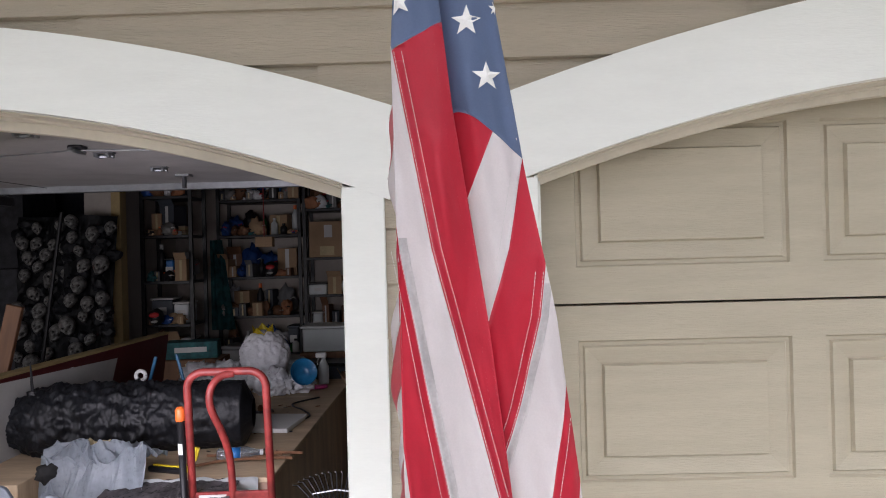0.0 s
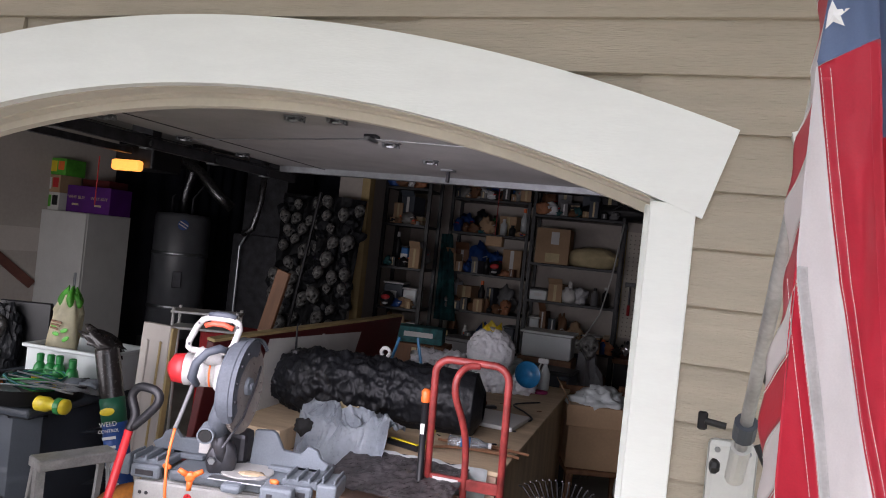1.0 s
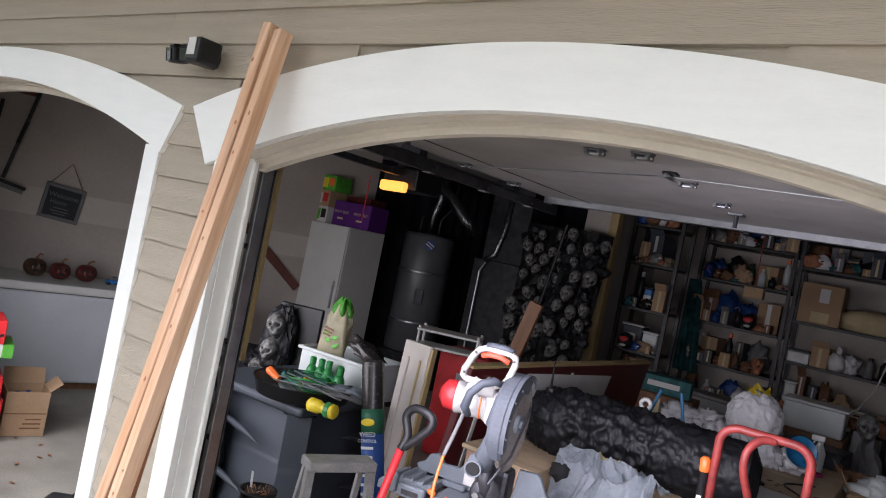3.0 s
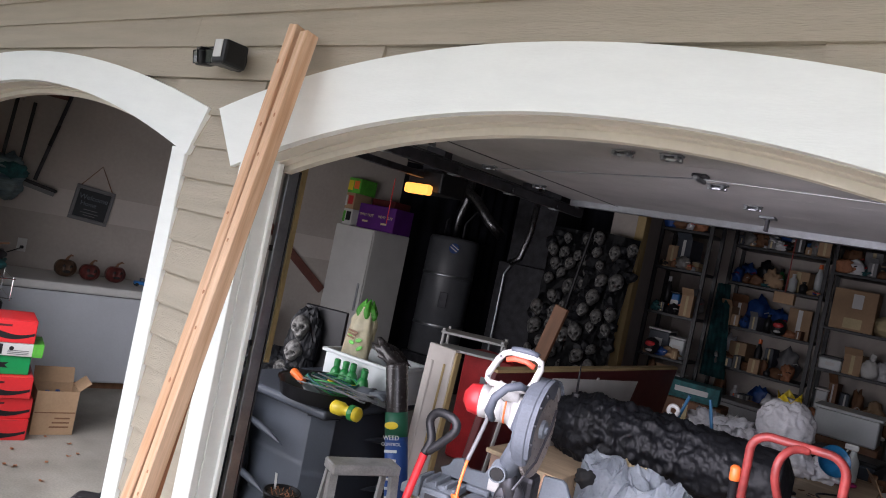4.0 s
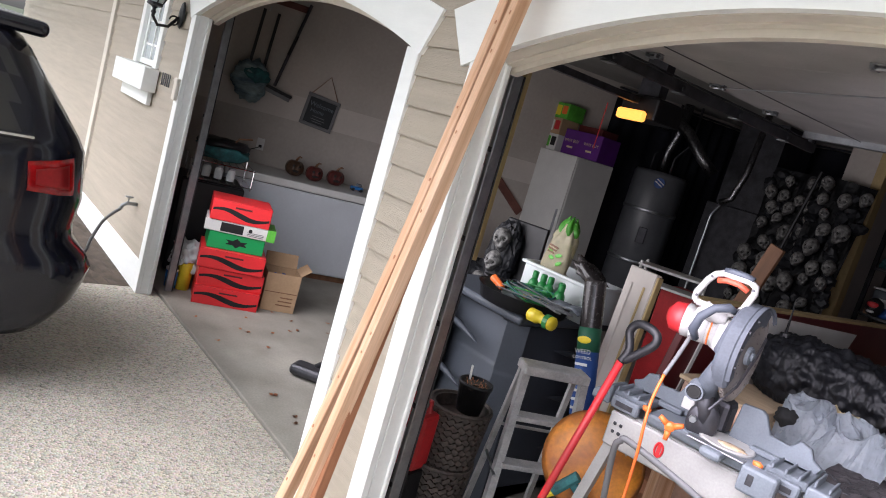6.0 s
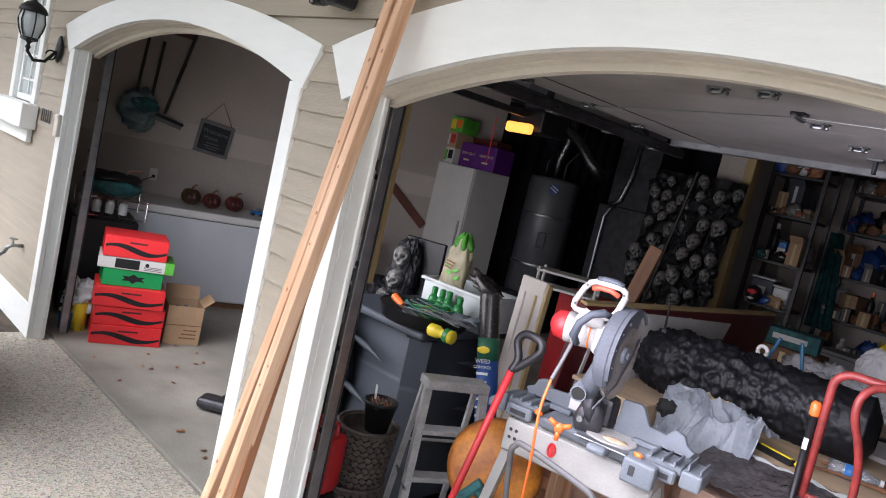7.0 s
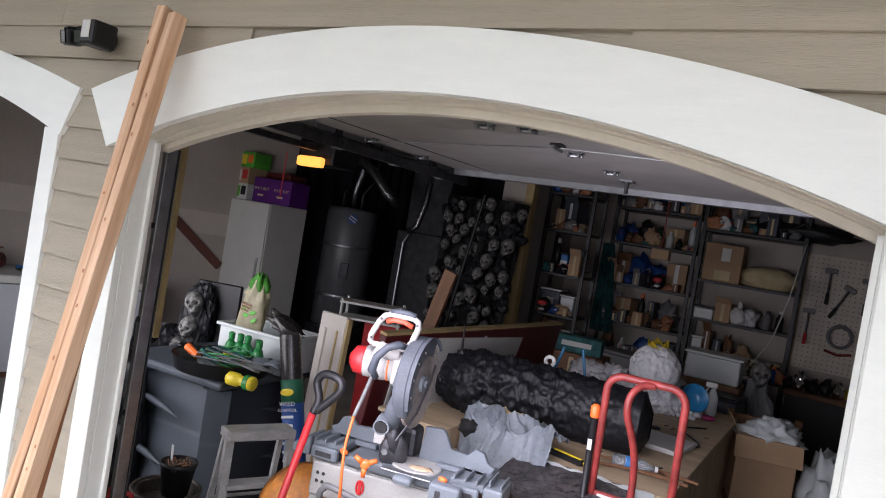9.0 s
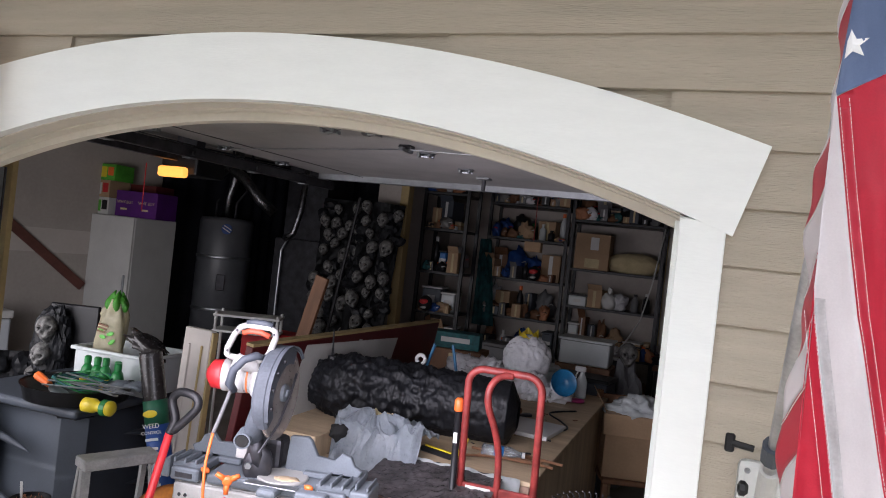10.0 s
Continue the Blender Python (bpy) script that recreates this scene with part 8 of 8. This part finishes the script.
# ---- parked car ----
car = thing("parked_suv", pose(-4.60, -0.67, -0.014), "glossy black sport utility car parked on the drive", "car")
CARL, CARW = 4.6, 0.92
SECT = [  # distance from the tail, half width, belt, roof half width, roof, floor
    (0.0, 0.70, 1.20, 0.52, 1.585, 0.30), (0.05, 0.80, 1.20, 0.56, 1.60, 0.29), (0.14, 0.875, 1.20, 0.60, 1.62, 0.28), (0.30, 0.905, 1.20, 0.62, 1.645, 0.27),
    (0.6, 0.918, 1.195, 0.64, 1.67, 0.26), (0.9, 0.92, 1.18, 0.64, 1.70, 0.25), (1.7, 0.92, 1.12, 0.65, 1.70, 0.25), (2.6, 0.92, 1.03, 0.62, 1.64, 0.25), (3.2, 0.91, 0.99, 0.56, 1.20, 0.25),
    (3.5, 0.90, 0.96, 0.55, 1.02, 0.26), (4.2, 0.86, 0.88, 0.50, 0.92, 0.28), (4.55, 0.74, 0.72, 0.45, 0.76, 0.34), (4.6, 0.66, 0.62, 0.40, 0.66, 0.40)]
TAIL = ((0.25, 0.16), (0.34, 0.10), (0.46, 0.03), (0.60, 0.0), (0.66, 0.03), (0.73, 0.10), (0.80, 0.11), (0.98, 0.085), (1.12, 0.11), (1.20, 0.15), (1.40, 0.29), (1.60, 0.43), (1.8, 0.5))


def tail_in(z):
    """How far the tail lies forward of the bumper at height z."""
    for (a, p), (b, q) in zip(TAIL, TAIL[1:]):
        if a <= z <= b:
            return p + (q - p) * (z - a) / (b - a)
    return TAIL[0][1] if z < TAIL[0][0] else TAIL[-1][1]


def car_ring(s):
    d, hw, belt, rw, roof, fl = s
    low = [(hw * 0.90, fl), (hw * 0.95, fl + 0.06), (hw * 0.975, 0.42), (hw * 0.99, 0.52), (hw, 0.60), (hw, 0.66), (hw * 0.985, 0.73), (hw * 0.985, 0.80), (hw * 0.99, min(0.92, belt - 0.1)), (hw * 0.985, belt - 0.06), (hw * 0.955, belt)]
    if belt < 1.0:
        low = [(x, fl + (belt - fl) * k / 10) for k, (x, z) in enumerate(low)]
    up = [(hw * 0.955 + (rw - hw * 0.955) * q, belt + (roof - belt) * g) for q, g in ((0.25, 0.25), (0.52, 0.5), (0.78, 0.75))]
    half = low + up + [(rw + 0.03, roof - 0.05), (rw * 0.82, roof - 0.012), (rw * 0.4, roof)]
    near = max(0.0, 1 - d / 1.3)
    return [(x, -d - tail_in(z) * near, z) for x, z in half] + [(-x, -d - tail_in(z) * near, z) for x, z in reversed(half)]


def car_interp(n=56):
    out = []
    for k in range(n + 1):
        d = CARL * (k / n) ** 1.25
        for a, b in zip(SECT, SECT[1:]):
            if a[0] <= d <= b[0] + 1e-6:
                t = (d - a[0]) / (b[0] - a[0])
                t2 = t * t * (3 - 2 * t) * 0.4 + t * 0.6
                out.append(tuple(p + (q - p) * t2 for p, q in zip(a, b)))
                break
    return out


bm = bmesh.new()
rings = [[bm.verts.new(p) for p in car_ring(s)] for s in car_interp()]
for a, b in zip(rings, rings[1:]):
    n = len(a)
    for k in range(n):
        bm.faces.new((a[k], a[(k + 1) % n], b[(k + 1) % n], b[k]))
nh = len(rings[0])
for k in range(nh // 2 - 1):
    bm.faces.new((rings[0][k], rings[0][nh - 1 - k], rings[0][nh - 2 - k], rings[0][k + 1]))
bm.faces.new(rings[-1])
bmesh.ops.recalc_face_normals(bm, faces=bm.faces[:])
for f in bm.faces:
    c = f.calc_center_median()
    if 1.22 < c.z < 1.56 and abs(c.x) > 0.5 and -3.0 < c.y < -0.44 and not (-1.75 < c.y < -1.66) and not (-0.62 < c.y + (1.4 - c.z) * 0.45 < -0.52):
        f.material_index = 1
    if 1.24 < c.z < 1.54 and abs(c.x) < 0.62 and c.y > -0.6:
        f.material_index = 1
part("body", bm, CARP, car, smooth=True, mats=(TINT,))
def tail_lens(s, inset):
    """A shell over the rear corner, between the two crease lines."""
    def at(u, v):
        d = 0.28 - inset - (0.21 - 2 * inset) * u
        z = 0.955 + 0.012 * (1 - u) + inset + (0.125 - 2 * inset + 0.045 * u) * v
        for a, b in zip(SECT, SECT[1:]):
            if a[0] <= max(d, 0) <= b[0]:
                hw = a[1] + (b[1] - a[1]) * (max(d, 0) - a[0]) / (b[0] - a[0])
                break
        return Vector((s * (hw * 0.99 + 0.004 + inset * 0.2), -d - tail_in(z) * (1 - d / 1.3) - 0.006 + inset * 0.1, z))
    return b_sheet(16, 6, at, 0.004)


part("spoiler", b_box(-0.60, 0.60, -0.80, -0.33, 1.59, 1.66, 0.03, 3), CARP, car, m=pose(0, 0, 0, 0, 0, 0))
for s in (-1, 1):
    tl = part("tail_light", tail_lens(s, 0.0), LENSR, car, "red wrap-round tail light", smooth=True)
    part("bright_lens", tail_lens(s, 0.03), REDP, tl, smooth=True)
    part("chrome_strip", b_tube([(s * 0.885, -0.36, 1.19), (s * 0.905, -0.9, 1.18), (s * 0.90, -1.7, 1.125), (s * 0.90, -2.9, 1.015)], 0.009, 6), CHROME, car)
    part("mirror", b_lump(0.10, 0.06, 0.07, 0.05, sub=3), CARP, car, m=pose(s * 1.03, -3.0, 1.06), smooth=True)
    for y in (-0.98, -3.72):
        wh = part("wheel", b_lathe([(0.20, -0.10), (0.31, -0.11), (0.35, -0.07), (0.35, 0.07), (0.31, 0.11), (0.20, 0.10)], 30), RUBBER, car, m=pose(s * 0.82, y, 0.35, 0, 90, 0), smooth=True)
        part("rim", b_lathe([(0.03, -0.112), (0.06, -0.10), (0.20, -0.085), (0.21, -0.1), (0.21, 0.1), (0.20, 0.085), (0.06, 0.10), (0.03, 0.112)], 24), ALU, wh)
        part("arch_lip", b_tube([(s * 0.925, y + 0.40 * math.cos(a), 0.35 + 0.40 * math.sin(a)) for a in [math.pi * k / 14 for k in range(15)]], 0.016, 6), BLACK, car)
part("plate", b_box(-0.16, 0.16, -0.14, -0.07, 0.80, 0.93, 0.004), OFFW, car)
part("plate_bar", b_box(-0.12, 0.12, -0.0695, -0.067, 0.83, 0.89), NAVY, car)
part("wiper", b_tube([(0.0, -0.14, 1.23), (-0.3, -0.18, 1.28)], 0.008, 6), BLACK, car)
for k, (z, mt) in enumerate(((1.30, CLEARP), (1.18, PALEC), (1.12, BLUEP))):
    part("sticker", b_lathe([(0.035 - 0.006 * k, 0), (0.033 - 0.006 * k, 0.001)], 16), mt, car, m=pose(0.78 + 0.05 * (1.3 - z), -0.62 + 0.05 * k, z, 0, 78, 0))

# ---- siding boards ----
COURSE = 0.1148
FIRST = 1.635 - 14 * COURSE


def siding_piece(x0, x1, z0, y=0.0):
    bm = bmesh.new()
    zb, zt = z0, z0 + COURSE + 0.012
    co = [(x0, y + 0.008, zb), (x1, y + 0.008, zb), (x1, y + 0.022, zt), (x0, y + 0.022, zt),
          (x0, y + 0.0295, zb), (x1, y + 0.0295, zb), (x1, y + 0.0295, zt), (x0, y + 0.0295, zt)]
    v = [bm.verts.new(p) for p in co]
    for f in ((0, 1, 2, 3), (5, 4, 7, 6), (0, 4, 5, 1), (3, 2, 6, 7), (0, 3, 7, 4), (1, 5, 6, 2)):
        bm.faces.new([v[k] for k in f])
    return bm


def free_spans(z):
    """Stretches of a course that no bay or window cuts."""
    cuts = []
    for bay in BAYS:
        c, h, top, rise, hu, topu, riseu = BAYS[bay]
        if z < topu - 0.07:
            d = math.sqrt(max(0.0, (topu - 0.07 - z) / riseu)) * hu
            cuts.append((CENTRE_UP[bay] - min(d, h + 0.086), CENTRE_UP[bay] + min(d, h + 0.086))
                        if d < h + 0.086 else (c - h - 0.086, c + h + 0.086))
    if 1.42 < z < 2.5:
        cuts.append((-6.62, -5.97))
    spans, x = [], -7.579
    for a, b in sorted(cuts):
        if a > x + 0.01:
            spans.append((x, a))
        x = max(x, b)
    spans.append((x, 3.4))
    return spans


rnd = random.Random(5)
for k in range(0, 26):
    z = FIRST + k * COURSE
    if z > WALL_TOP - 0.02:
        break
    for a, b in free_spans(z):
        drop = 0.016 if b < -2.0 else 0.0
        if z < 0.12 and a < -5.5:
            continue
        x = a
        while x < b - 1e-4:
            e = min(b, x + rnd.uniform(2.6, 3.6)) if b - x > 3.6 else b
            part("siding_board", siding_piece(x + (0.0012 if x > a else 0), e, z - drop), SIDING, front)
            x = e
for k in range(0, 26):
    z = FIRST + k * COURSE
    part("siding_board", siding_piece(-14, -7.70, z, 0.04), SIDING, side_wall)
